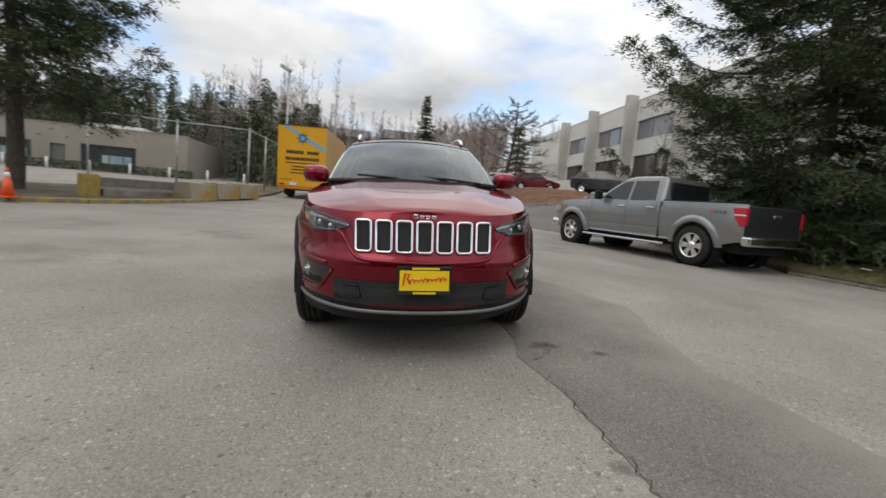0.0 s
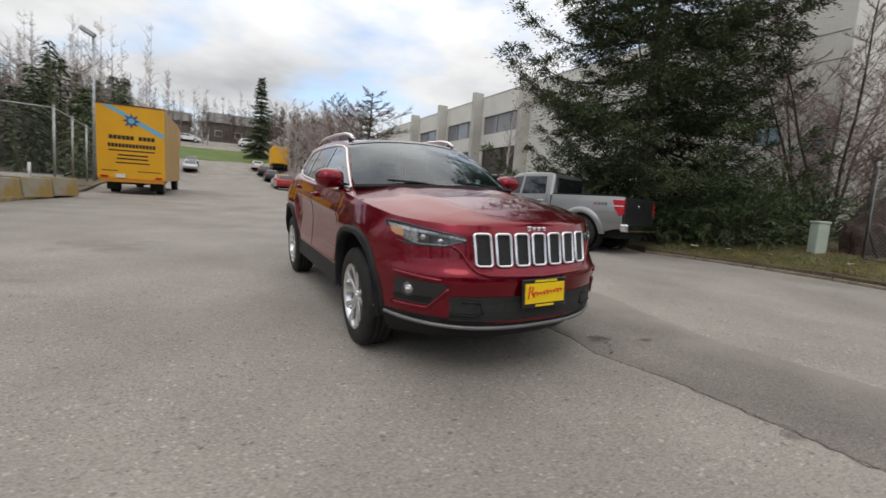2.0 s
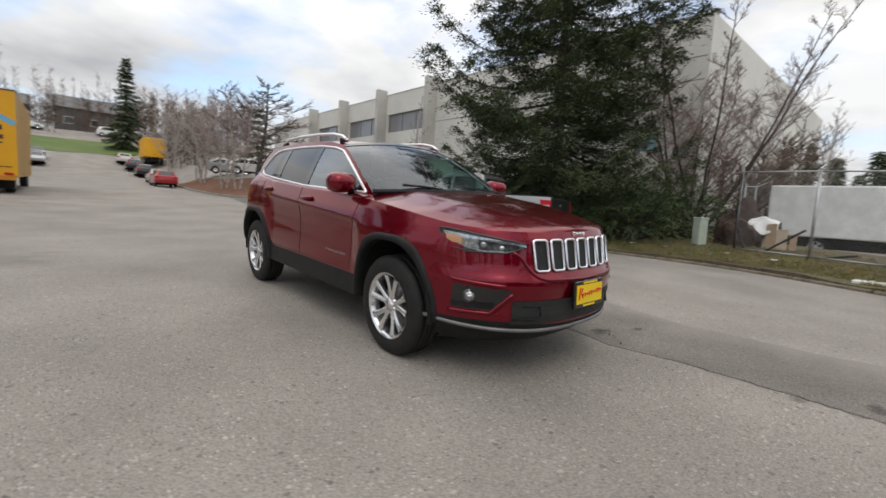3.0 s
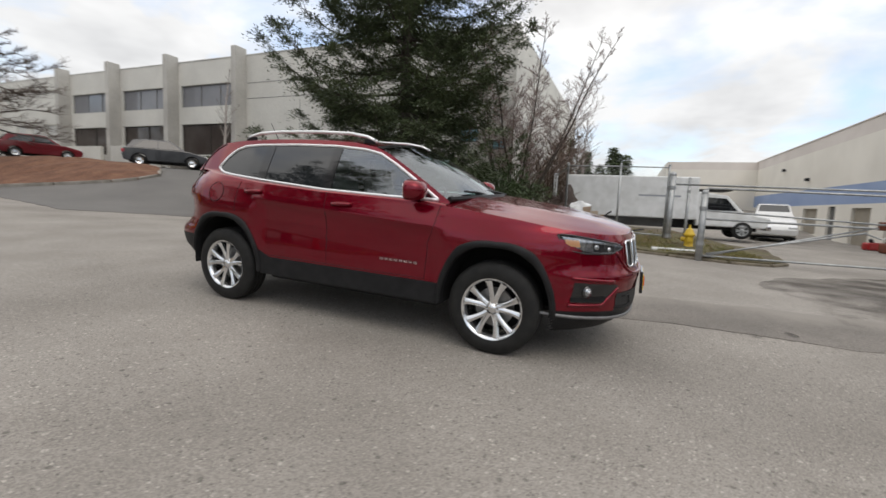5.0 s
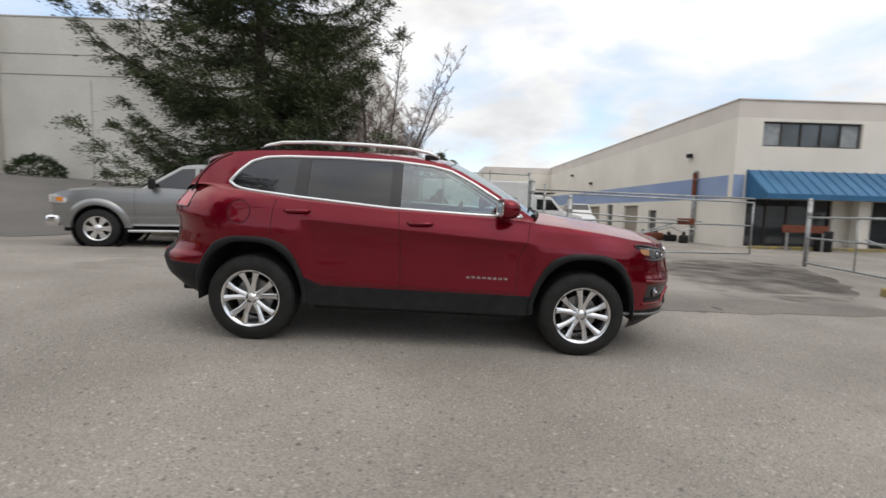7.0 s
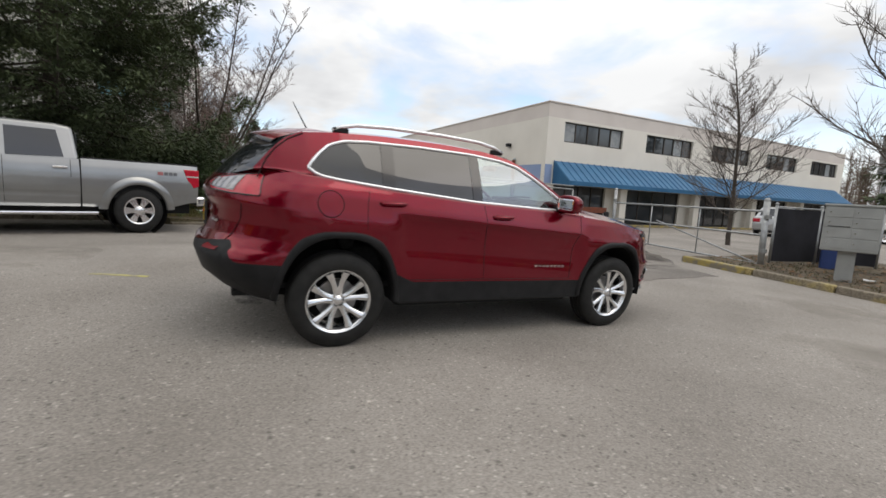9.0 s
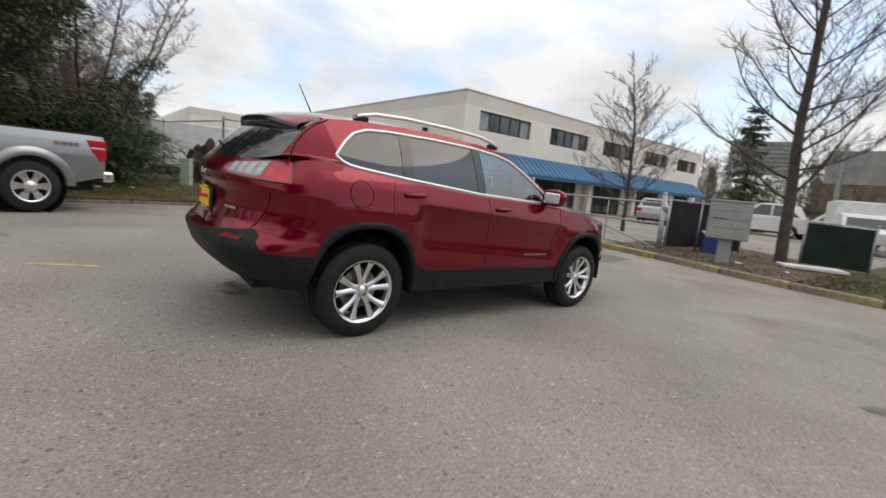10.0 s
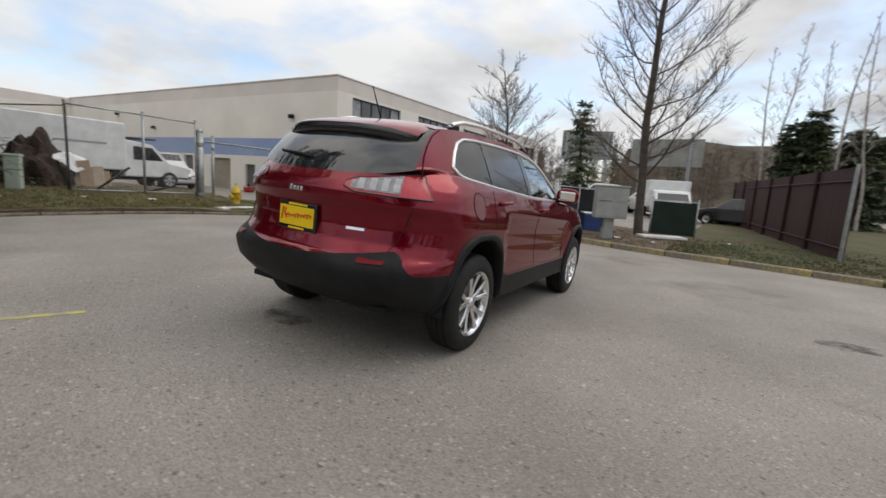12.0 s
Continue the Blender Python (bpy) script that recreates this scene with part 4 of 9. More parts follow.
def wheel_parts(root, R=0.357, width=0.225, rim_r=0.228, spokes=5, rubber=RUBBER, alloy=SILVER, double=True):
    """A wheel about x with its outer face towards +x: tyre, rim, spokes, cap, disc."""
    h = width / 2
    tyre = part("tyre", bm_lathe([(-h + 0.012, rim_r), (-h, rim_r + 0.025), (-h, rim_r + 0.06), (-h + 0.012, R - 0.022), (-h + 0.035, R - 0.004), (-0.046, R - 0.001), (-0.044, R - 0.008), (-0.036, R - 0.008), (-0.034, R), (-0.006, R), (-0.004, R - 0.008), (0.004, R - 0.008), (0.006, R), (0.034, R), (0.036, R - 0.008), (0.044, R - 0.008), (0.046, R - 0.001), (h - 0.035, R - 0.004), (h - 0.012, R - 0.022), (h, rim_r + 0.06), (h, rim_r + 0.025), (h - 0.012, rim_r)], n=64), rubber, root, smooth=True)
    rim = part("rim", bm_lathe([(h - 0.004, rim_r + 0.008), (h - 0.010, rim_r - 0.004), (h - 0.024, rim_r - 0.014), (h - 0.07, rim_r - 0.02), (-h + 0.02, rim_r - 0.018), (-h + 0.02, rim_r)], n=64), alloy, root, smooth=True)
    part("brake_disc", bm_cyl((h - 0.115, 0, 0), (h - 0.095, 0, 0), 0.150, n=40), mat("brake_steel", (0.22, 0.22, 0.22), 0.4, 0.8, alt=(0.3, 0.29, 0.28), scale=20), root)
    part("wheel_back", bm_cyl((-h + 0.03, 0, 0), (-h + 0.04, 0, 0), rim_r - 0.02, n=40), DARK, root)
    face = h - 0.040
    for k in range(spokes):
        a = 2 * math.pi * k / spokes
        for da in ((-0.22, 0.22) if double else (0.0,)):
            bm = bmesh.new()
            rows = []
            for t in np.linspace(0, 1, 7):
                r = 0.045 + (rim_r - 0.012 - 0.045) * t
                ang = a + da * (0.75 + 0.55 * t)
                wdt = 0.023 - 0.007 * math.sin(math.pi * t) + 0.004 * t
                c, s = math.cos(ang), math.sin(ang)
                xo = face + 0.004 + 0.024 * t ** 1.5
                rows.append([(xo - 0.03, r * c - s * wdt, r * s + c * wdt), (xo - 0.003, r * c - s * wdt, r * s + c * wdt), (xo + 0.001, r * c - s * wdt * 0.7, r * s + c * wdt * 0.7), (xo + 0.006, r * c, r * s), (xo + 0.001, r * c + s * wdt * 0.7, r * s - c * wdt * 0.7), (xo - 0.003, r * c + s * wdt, r * s - c * wdt), (xo - 0.03, r * c + s * wdt, r * s - c * wdt)])
            part("spoke", bm_grid(rows), alloy, rim, smooth=False)
    part("hub_cap", bm_lathe([(face - 0.02, 0.060), (face + 0.002, 0.056), (face + 0.010, 0.033), (face + 0.018, 0.03), (face + 0.018, 0.0005)], n=32), alloy, rim, smooth=True)
    for k in range(5):
        a = 2 * math.pi * (k + 0.5) / 5
        part("lug_nut", bm_cyl((face - 0.01, 0.045 * math.cos(a), 0.045 * math.sin(a)), (face + 0.012, 0.045 * math.cos(a), 0.045 * math.sin(a)), 0.010, n=8), CHROME, rim)


for hy in HUBS:
    for sgn in (1, -1):
        part("wheel_arch_flare", bm_grid(flare(hy, sgn), flip=sgn < 0), BLACK_PLASTIC, suv, "matt black wheel arch flare", smooth=True)
        part("wheel_arch_liner", liner(hy, sgn), DARK, suv)
        wheel = new("wheel")
        wheel.parent = suv
        wheel.matrix_local = Matrix.Translation((sgn * 0.795, hy, HUB_Z)) @ (Matrix.Rotation(math.pi, 4, "Z") if sgn < 0 else Matrix.Identity(4)) @ Matrix.Rotation(0.3 + hy, 4, "X")
        wheel_parts(wheel)

# mirrors, handles, seams, rails, wipers, aerial, fuel flap
for sgn in (1, -1):
    bm = bmesh.new()
    bmesh.ops.create_uvsphere(bm, u_segments=20, v_segments=12, radius=1.0)
    for v in bm.verts:
        x, y, z = v.co
        y = max(y, -1) if y < 0 else min(y, 0.35)
        v.co = Vector((0.118 * math.copysign(abs(x) ** 0.7, x), 0.115 * y, 0.082 * math.copysign(abs(z) ** 0.75, z)))
    mir = part("wing_mirror", bm, PAINT, suv, "red door mirror", smooth=True)
    mir.matrix_local = Matrix.Translation((sgn * 0.905, -0.66, 1.195)) @ Matrix.Rotation(radians(-8 * sgn), 4, "Z")
    part("mirror_glass", bm_box(-0.085, 0.038, -0.05, 0.085, 0.046, 0.05, 0.012), mat("mirror", (0.9, 0.9, 0.9), 0.01, 1.0), mir)
    part("mirror_base", bm_box(-0.16 if sgn > 0 else 0.03, -0.04, -0.075, -0.03 if sgn > 0 else 0.16, 0.03, -0.035, 0.012), BLACK_PLASTIC, mir)
    for y, z in ((0.01, 1.038), (0.99, 1.085)):
        x = hull_x(y, z)
        hd = part("door_handle", bm_path([(sgn * (x - 0.004), y - 0.10, z + 0.004), (sgn * (x + 0.026), y - 0.075, z + 0.003), (sgn * (x + 0.03), y, z), (sgn * (x + 0.026), y + 0.075, z - 0.003), (sgn * (x - 0.004), y + 0.10, z - 0.004)], 0.014, 8), PAINT, suv, smooth=True)
        part("handle_recess", bm_box(min(sgn * (x - 0.01), sgn * (x + 0.003)), y - 0.07, z - 0.022, max(sgn * (x - 0.01), sgn * (x + 0.003)), y + 0.07, z + 0.018, 0.005), PAINT, hd)
    SEAMS = ([(-0.88, 1.09), (-0.86, 0.95), (-0.80, 0.80), (-0.79, 0.51)], [(0.19, 1.125), (0.165, 0.9), (0.15, 0.51)], [(1.17, 1.165), (1.185, 1.08), (1.19, 0.96), (1.185, 0.89)], [(-0.79, 0.512), (0.88, 0.512)])
    for line in SEAMS:
        pts = []
        for (a, b), (c, d) in zip(line, line[1:]):
            for k in range(9):
                y, z = a + (c - a) * k / 8, b + (d - b) * k / 8
                pts.append((sgn * (hull_x(y, z) + 0.0005), y, z))
        part("panel_gap", bm_path(pts, 0.0024, 4), DARK, suv)
    rail = []
    for y, z in ((1.40, 1.575), (1.34, 1.605), (1.22, 1.634), (0.95, 1.652), (0.5, 1.656), (0.15, 1.646), (-0.02, 1.62), (-0.115, 1.578)):
        rail.append((sgn * (green_x(y, 1.56) - 0.045), y, z))
    rr = part("roof_rail", bm_path(rail, 0.019, 8, flat=0.8), BRIGHT_TRIM, suv, "bright silver roof rail", smooth=True)
    for y in (1.34, -0.05):
        part("rail_foot", bm_box(sgn * (green_x(y, 1.56) - 0.045) - 0.016, y - 0.06, 1.56, sgn * (green_x(y, 1.56) - 0.045) + 0.016, y + 0.06, 1.60, 0.008), BLACK_PLASTIC, rr)
part("fuel_flap", bm_grid([[(-hull_x(1.45 + r * math.cos(t), 1.055 + r * math.sin(t)) - 0.002, 1.45 + r * math.cos(t), 1.055 + r * math.sin(t)) for t in np.linspace(0, 2 * math.pi, 33)] for r in (0.001, 0.045, 0.086)], flip=True), PAINT, suv, smooth=True)
part("fuel_flap_gap", bm_path([(-hull_x(1.45 + 0.09 * math.cos(t), 1.055 + 0.09 * math.sin(t)) - 0.001, 1.45 + 0.09 * math.cos(t), 1.055 + 0.09 * math.sin(t)) for t in np.linspace(0, 6.1, 32)], 0.003, 4, closed=True), DARK, suv)
part("aerial", bm_cyl((0.0, 1.50, 1.60), (0.0, 1.62, 1.80), 0.006, 0.003, 6), BLACK_PLASTIC, suv)
for x0, x1 in ((0.60, 0.05), (0.0, -0.5)):
    part("wiper", bm_path([(x0, -1.0, 1.158), ((x0 + x1) / 2, -0.985, 1.185), (x1, -0.945, 1.198)], 0.010, 6), BLACK_PLASTIC, suv)
part("rear_wiper", bm_path([(0.0, 2.135, 1.25), (0.18, 2.12, 1.265), (0.36, 2.07, 1.272)], 0.009, 6), BLACK_PLASTIC, suv)
part("sticker", bm_grid([[(x, lerp([(-1.0, -1.0), (1.0, 1.0)], 0) - 0.385, z) for x in (0.36, 0.47)] for z in (1.46, 1.485)]), WHITE, suv)
# cabin
part("dashboard", bm_box(-0.66, -0.80, 0.85, 0.66, -0.42, 1.10, 0.06), SEAT, suv)
part("cabin_floor", bm_box(-0.74, -0.8, 0.42, 0.74, 1.9, 0.46), DARK, suv)
part("steering_wheel", bm_path([(0.34 + 0.18 * math.cos(t), -0.33 - 0.05 * math.sin(t), 1.02 + 0.17 * math.sin(t)) for t in np.linspace(0, 2 * math.pi, 25)[:-1]], 0.016, 8, closed=True), SEAT, suv, smooth=True)
for y0 in (0.0, 0.95):
    for x0 in (-0.36, 0.36):
        seat = part("seat", bm_box(x0 - 0.25, y0 - 0.22, 0.5, x0 + 0.25, y0 + 0.28, 0.72, 0.06), SEAT, suv)
        bk = part("backrest", bm_box(-0.25, -0.07, 0.0, 0.25, 0.07, 0.60, 0.06), SEAT, seat)
        bk.matrix_local = pose(x0, y0 + 0.28, 0.68, -14)
        part("headrest", bm_box(x0 - 0.13, y0 + 0.37, 1.28, x0 + 0.13, y0 + 0.47, 1.45, 0.04), SEAT, seat)
part("rear_view_mirror", bm_box(-0.12, -0.36, 1.43, 0.12, -0.33, 1.49, 0.015), GLOSS_BLACK, suv)

# ---- buildings ----
PALE = mat("pale_concrete_panel", (0.64, 0.63, 0.58), 0.85, alt=(0.54, 0.53, 0.49), scale=0.35, bump=0.25, bump_scale=30, speck=(0.94, 1.06, 25.0))
FIN = mat("grey_concrete_fin", (0.52, 0.505, 0.465), 0.88, alt=(0.40, 0.385, 0.355), scale=0.5, bump=0.4, bump_scale=40, speck=(0.9, 1.1, 30.0))
CREAM = mat("cream_stucco", (0.80, 0.765, 0.69), 0.85, alt=(0.72, 0.685, 0.615), scale=0.4, bump=0.2, bump_scale=40)
CREAM_TOP = mat("beige_stucco_band", (0.70, 0.645, 0.595), 0.85, alt=(0.63, 0.575, 0.53), scale=0.5, bump=0.2, bump_scale=40)
BLUE_BAND = mat("blue_painted_band", (0.25, 0.33, 0.52), 0.8, alt=(0.30, 0.38, 0.56), scale=0.5, bump=0.2, bump_scale=40)
AWNING = mat("blue_metal_roofing", (0.035, 0.13, 0.26), 0.4, 0.3, alt=(0.05, 0.17, 0.32), scale=0.8, bump=0.05)
BROWN_FRAME = mat("bronze_window_frame", (0.05, 0.045, 0.04), 0.5, 0.4, alt=(0.07, 0.06, 0.05))
PANE = mat("dark_window_pane", (0.03, 0.035, 0.04), 0.04, coat=0.6, alt=(0.05, 0.055, 0.06), scale=0.7)
GREY_PANE = mat("grey_window_pane", (0.17, 0.175, 0.19), 0.14, coat=0.5, alt=(0.22, 0.225, 0.24), scale=0.4)
GREY_FRAME = mat("grey_window_frame", (0.2, 0.2, 0.2), 0.5, 0.3, alt=(0.25, 0.25, 0.25))
BROWN_PANE = mat("brown_tinted_pane", (0.045, 0.036, 0.032), 0.06, coat=0.3, alt=(0.07, 0.058, 0.052), scale=0.7)
BLIND = mat("pale_curtain", (0.35, 0.37, 0.38), 0.8, alt=(0.25, 0.27, 0.28), scale=5)
RUST = mat("rusty_steel", (0.22, 0.06, 0.03), 0.8, 0.2, alt=(0.13, 0.05, 0.03), scale=8, bump=0.3)
ROOFING = mat("roof_felt", (0.12, 0.12, 0.12), 0.9, alt=(0.17, 0.165, 0.16), scale=0.7, bump=0.4)


def wall_cells(bm, u0, u1, z0, z1, holes, place):
    """Boxes that fill a wall but for its holes (u0, u1, z0, z1); place(u, z, side) gives the point."""
    us = sorted({u0, u1, *(v for h in holes for v in h[:2] if u0 < v < u1)})
    zs = sorted({z0, z1, *(v for h in holes for v in h[2:4] if z0 < v < z1)})
    solid = [[not any(h[0] < (a + b) / 2 < h[1] and h[2] < (c + d) / 2 < h[3] for h in holes) for c, d in zip(zs, zs[1:])] for a, b in zip(us, us[1:])]
    made = {}

    def at(i, k, side):
        if (i, k, side) not in made:
            x, y = place(us[i], zs[k], side)[:2]
            made[i, k, side] = bm.verts.new((x, y, zs[k]))
        return made[i, k, side]

    def filled(i, k):
        return 0 <= i < len(us) - 1 and 0 <= k < len(zs) - 1 and solid[i][k]
    faces = []
    for i in range(len(us) - 1):
        for k in range(len(zs) - 1):
            if not solid[i][k]:
                continue
            for side in (0, 1):
                faces.append(bm.faces.new([at(i, k, side), at(i + 1, k, side), at(i + 1, k + 1, side), at(i, k + 1, side)]))
            for ni, nk, p, q in ((i - 1, k, (i, k), (i, k + 1)), (i + 1, k, (i + 1, k), (i + 1, k + 1)), (i, k - 1, (i, k), (i + 1, k)), (i, k + 1, (i, k + 1), (i + 1, k + 1))):
                if not filled(ni, nk):
                    faces.append(bm.faces.new([at(*p, 0), at(*q, 0), at(*q, 1), at(*p, 1)]))
    bmesh.ops.recalc_face_normals(bm, faces=faces)


def glazed(parent, hole, place, material, frame, mullions=0, transom=False, depth=0.5, name="window"):
    """A window set back in its hole: frame bars and panes."""
    u0, u1, z0, z1 = hole

    def bar(bm, a, b, c, d, s0, s1):
        p, q = place(a, c, s0), place(b, d, s1)
        bm_box(min(p[0], q[0]), min(p[1], q[1]), c, max(p[0], q[0]), max(p[1], q[1]), d, bm=bm)
    bm = bmesh.new()
    t = 0.06
    for a, b, c, d in ((u0, u1, z0, z0 + t), (u0, u1, z1 - t, z1), (u0, u0 + t, z0 + t, z1 - t), (u1 - t, u1, z0 + t, z1 - t)):
        bar(bm, a, b, c, d, 0.35, 0.75)
    root = part(name, bm, frame, parent)
    n = mullions + 1
    for k in range(1, n):
        u = u0 + (u1 - u0) * k / n
        bm = bmesh.new()
        bar(bm, u - 0.03, u + 0.03, z0 + t, z1 - t, 0.35, 0.75)
        part("mullion", bm, frame, root)
    for k in range(n):
        a, b = u0 + (u1 - u0) * k / n, u0 + (u1 - u0) * (k + 1) / n
        bm = bmesh.new()
        bar(bm, a + 0.02, b - 0.02, z0 + 0.04, z1 - 0.04, 0.5, 0.58)
        part("pane", bm, material[k % len(material)] if isinstance(material, list) else material, root)
    return root


# two-storey concrete building with fins
bldA = thing("office_building", Matrix.Identity(4), "pale concrete two storey building with projecting fins and grey windows", "building")
AX, AT = 18.6, 10.1


def place_a(u, z, s):
    return (AX + 0.35 * s, u)


fins = [21.9 + 6.55 * k for k in range(4)]
A_HOLES = []
for a, b in zip(fins, fins[1:]):
    A_HOLES += [(a + 0.75, b - 0.25, 7.0, 8.5), (a + 0.75, b - 0.25, 3.65, 5.8)]
A_END = [(43.6, 45.2, 3.0, 6.2), (46.0, 47.6, 3.0, 6.2), (48.4, 50.0, 3.0, 6.2)]
A_SMALL = [(4.0, 4.75, 3.95, 4.45), (5.5, 6.6, 4.35, 5.15)]
bm = bmesh.new()
wall_cells(bm, 3.6, 54, 0.5, AT, A_HOLES + A_END + A_SMALL, place_a)
part("wall", bm, PALE, bldA, "pale precast concrete front wall")
part("wall", bm_box(AX + 0.35, 3.6, 0.5, 44, 3.95, AT), PALE, bldA)
part("wall", bm_box(AX + 0.35, 53.65, 0.5, 44, 54, AT), PALE, bldA)
# Added slab behind the panes; its near-black colour stands in for unlit rooms
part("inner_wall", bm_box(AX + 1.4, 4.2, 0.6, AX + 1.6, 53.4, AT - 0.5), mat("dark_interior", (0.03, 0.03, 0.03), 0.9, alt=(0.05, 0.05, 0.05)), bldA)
part("roof", bm_box(AX + 0.36, 3.96, AT - 0.45, 44, 53.64, AT - 0.3), ROOFING, bldA)
part("parapet_cap", bm_box(AX - 0.03, 3.55, AT, AX + 0.42, 54, AT + 0.08, 0.02), FIN, bldA)
for y in fins:
    part("fin", bm_box(17.7, y, 0.5, AX - 0.002, y + 0.42, 10.5, 0.02), FIN, bldA, "tall concrete fin")
for h in A_HOLES:
    upper = h[2] > 6.5
    glazed(bldA, h, place_a, GREY_PANE if upper else BROWN_PANE, GREY_FRAME if upper else BROWN_FRAME, 2 if upper else 1)
for h in A_END:
    part("roller_door", bm_box(AX + 0.12, h[0], h[2], AX + 0.2, h[1], h[3]), mat("white_roller_door", (0.6, 0.6, 0.57), 0.6, alt=(0.52, 0.52, 0.5), scale=2), bldA)
for h in A_SMALL:
    glazed(bldA, h, place_a, mat("sky_blue_pane", (0.25, 0.55, 0.68), 0.15, coat=0.6, alt=(0.35, 0.62, 0.72)), BROWN_FRAME, 1)
# Wall reveals as thin proud strips, the shade of the groove painted dark grey
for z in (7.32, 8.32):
    part("panel_joint", bm_box(AX - 0.012, 3.7, z, AX - 0.001, 21.85, z + 0.04), mat("joint_shade", (0.2, 0.2, 0.19), 0.9, alt=(0.25, 0.25, 0.24)), bldA)
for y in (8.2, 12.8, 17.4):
    part("panel_joint", bm_box(AX - 0.010, y, 2.0, AX - 0.0015, y + 0.03, 7.1), MATS["joint_shade"], bldA)
for k in range(3):
    part("balcony_wall", bm_box(17.3, fins[k + 1] + 0.5 if k else 29.0, 2.6, 17.55, fins[k + 1] + 5.8, 4.15, 0.02), PALE, bldA)
# stair with dark treads by the entrance
stair = thing("entrance_stair", Matrix.Translation((16.6, 23.9, -0.35)), "concrete entrance steps with black treads", "stair")
for k in range(6):
    st = part("step", bm_box(-0.9, -0.3 + 0.3 * k, 2.2, 0.9, 0.02 + 0.3 * k, 2.85 + 0.17 * k), CONCRETE, stair)
    part("tread", bm_box(-0.9, -0.32 + 0.3 * k, 2.852 + 0.17 * k, 0.9, -0.1 + 0.3 * k, 2.90 + 0.17 * k), BLACK_PLASTIC, stair)

# cream building with the blue awning
bldB = thing("workshop_building", Matrix.Identity(4), "cream two storey building with blue metal awning and bronze windows", "building")
BX, BY, BT = 14.0, -12.55, 6.0


def place_b(u, z, s):
    return (BX + 0.3 * s, u)


def place_bs(u, z, s):
    return (u, BY - 0.3 * s)


B_UP = [(-17.85, -13.65, 4.15, 5.17), (-23.9, -19.75, 4.15, 5.17), (-30.0, -25.85, 4.15, 5.17), (-36.0, -32.0, 4.15, 5.17), (-42.0, -38.0, 4.15, 5.17)]
B_LOW = [(-16.9, -13.2, -0.05, 2.1), (-23.2, -18.6, -0.05, 2.1), (-29.2, -25.0, -0.05, 2.1), (-35.4, -31.0, -0.05, 2.1), (-41.4, -37.2, -0.05, 2.1)]
for z0, z1, m, hs in ((-0.6, 2.95, CREAM, B_LOW), (2.95, 5.3, CREAM, B_UP), (5.3, BT, CREAM_TOP, [])):
    bm = bmesh.new()
    wall_cells(bm, -43.0, BY, z0, z1, hs, place_b)
    part("wall", bm, m, bldB)
B_SIDE = [(20.3, 21.2, -0.1, 1.45), (22.6, 24.6, -0.1, 1.75), (26.5, 27.5, -0.1, 1.85), (29.0, 31.4, 0.2, 1.75), (34.6, 38.6, -0.2, 1.9)]
for z0, z1, m, hs in ((-0.6, 1.95, CREAM, B_SIDE), (1.95, 2.95, BLUE_BAND, []), (2.95, 5.3, CREAM, []), (5.3, BT, CREAM_TOP, [])):
    bm = bmesh.new()
    wall_cells(bm, BX + 0.302, 44.0, z0, z1, hs, place_bs)
    part("wall", bm, m, bldB)
part("wall", bm_box(BX - 0.004, -13.0, 1.95, BX, BY, 2.95), BLUE_BAND, bldB)
for k, h in enumerate(B_SIDE):
    if k in (0, 2):
        part("door", bm_box(h[0], BY - 0.22, h[2], h[1], BY - 0.14, h[3]), mat("grey_steel_door", (0.10, 0.10, 0.10), 0.6, alt=(0.14, 0.14, 0.13)), bldB)
    else:
        part("roller_door", bm_box(h[0], BY - 0.24, h[2], h[1], BY - 0.16, h[3]), mat("tan_roller_door", (0.34, 0.30, 0.24), 0.6, alt=(0.28, 0.25, 0.2), scale=2), bldB)
part("wall", bm_box(44.0, BY - 0.3, -0.6, 44.3, -5.2, 5.3), CREAM, bldB)
part("wall", bm_box(44.0, BY - 0.3, 5.3, 44.3, -5.2, BT), CREAM_TOP, bldB)
part("wall", bm_box(44.302, -5.5, -0.6, 70, -5.2, BT - 0.002), CREAM, bldB)
part("roof", bm_box(BX + 0.31, -42.9, BT - 0.5, 70, BY - 0.31, BT - 0.35), ROOFING, bldB)
part("parapet_cap", bm_box(BX - 0.05, -43, BT, BX + 0.35, BY + 0.05, BT + 0.07, 0.02), CREAM_TOP, bldB)
part("parapet_cap", bm_box(BX + 0.352, BY - 0.35, BT, 44.3, BY + 0.05, BT + 0.07, 0.02), CREAM_TOP, bldB)
# Same near-black slab, room darkness painted in
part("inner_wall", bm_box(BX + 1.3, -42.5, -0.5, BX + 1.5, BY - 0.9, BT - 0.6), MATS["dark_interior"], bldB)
for k, h in enumerate(B_UP):
    glazed(bldB, h, place_b, [BLIND, PANE, PANE, PANE, BLIND] if k == 0 else [PANE, BLIND, PANE, PANE, PANE], BROWN_FRAME, 4)
for h in B_LOW:
    glazed(bldB, h, place_b, PANE, BROWN_FRAME, 3, name="shop_window")
# awning: slope of standing-seam sheets, with gaps at the bays
awn = thing("awning", Matrix.Identity(4), "long blue standing seam metal awning over the shopfront", "awning")
AW0, AW1 = -42.2, -13.1
part("awning_sheet", bm_grid([[(BX - 0.004, AW0, 3.15), (BX - 0.004, AW1, 3.15)], [(12.75, AW0, 2.12), (12.75, AW1, 2.12)]], flip=True), AWNING, awn)
part("awning_fascia", bm_box(12.72, AW0, 1.93, 12.76, AW1, 2.14), AWNING, awn)
part("awning_cheek", bm_extrude([(BX - 0.004, 3.15), (12.75, 2.12), (12.75, 1.93), (BX - 0.004, 1.93)], "y", AW1 - 0.03, AW1), AWNING, awn)
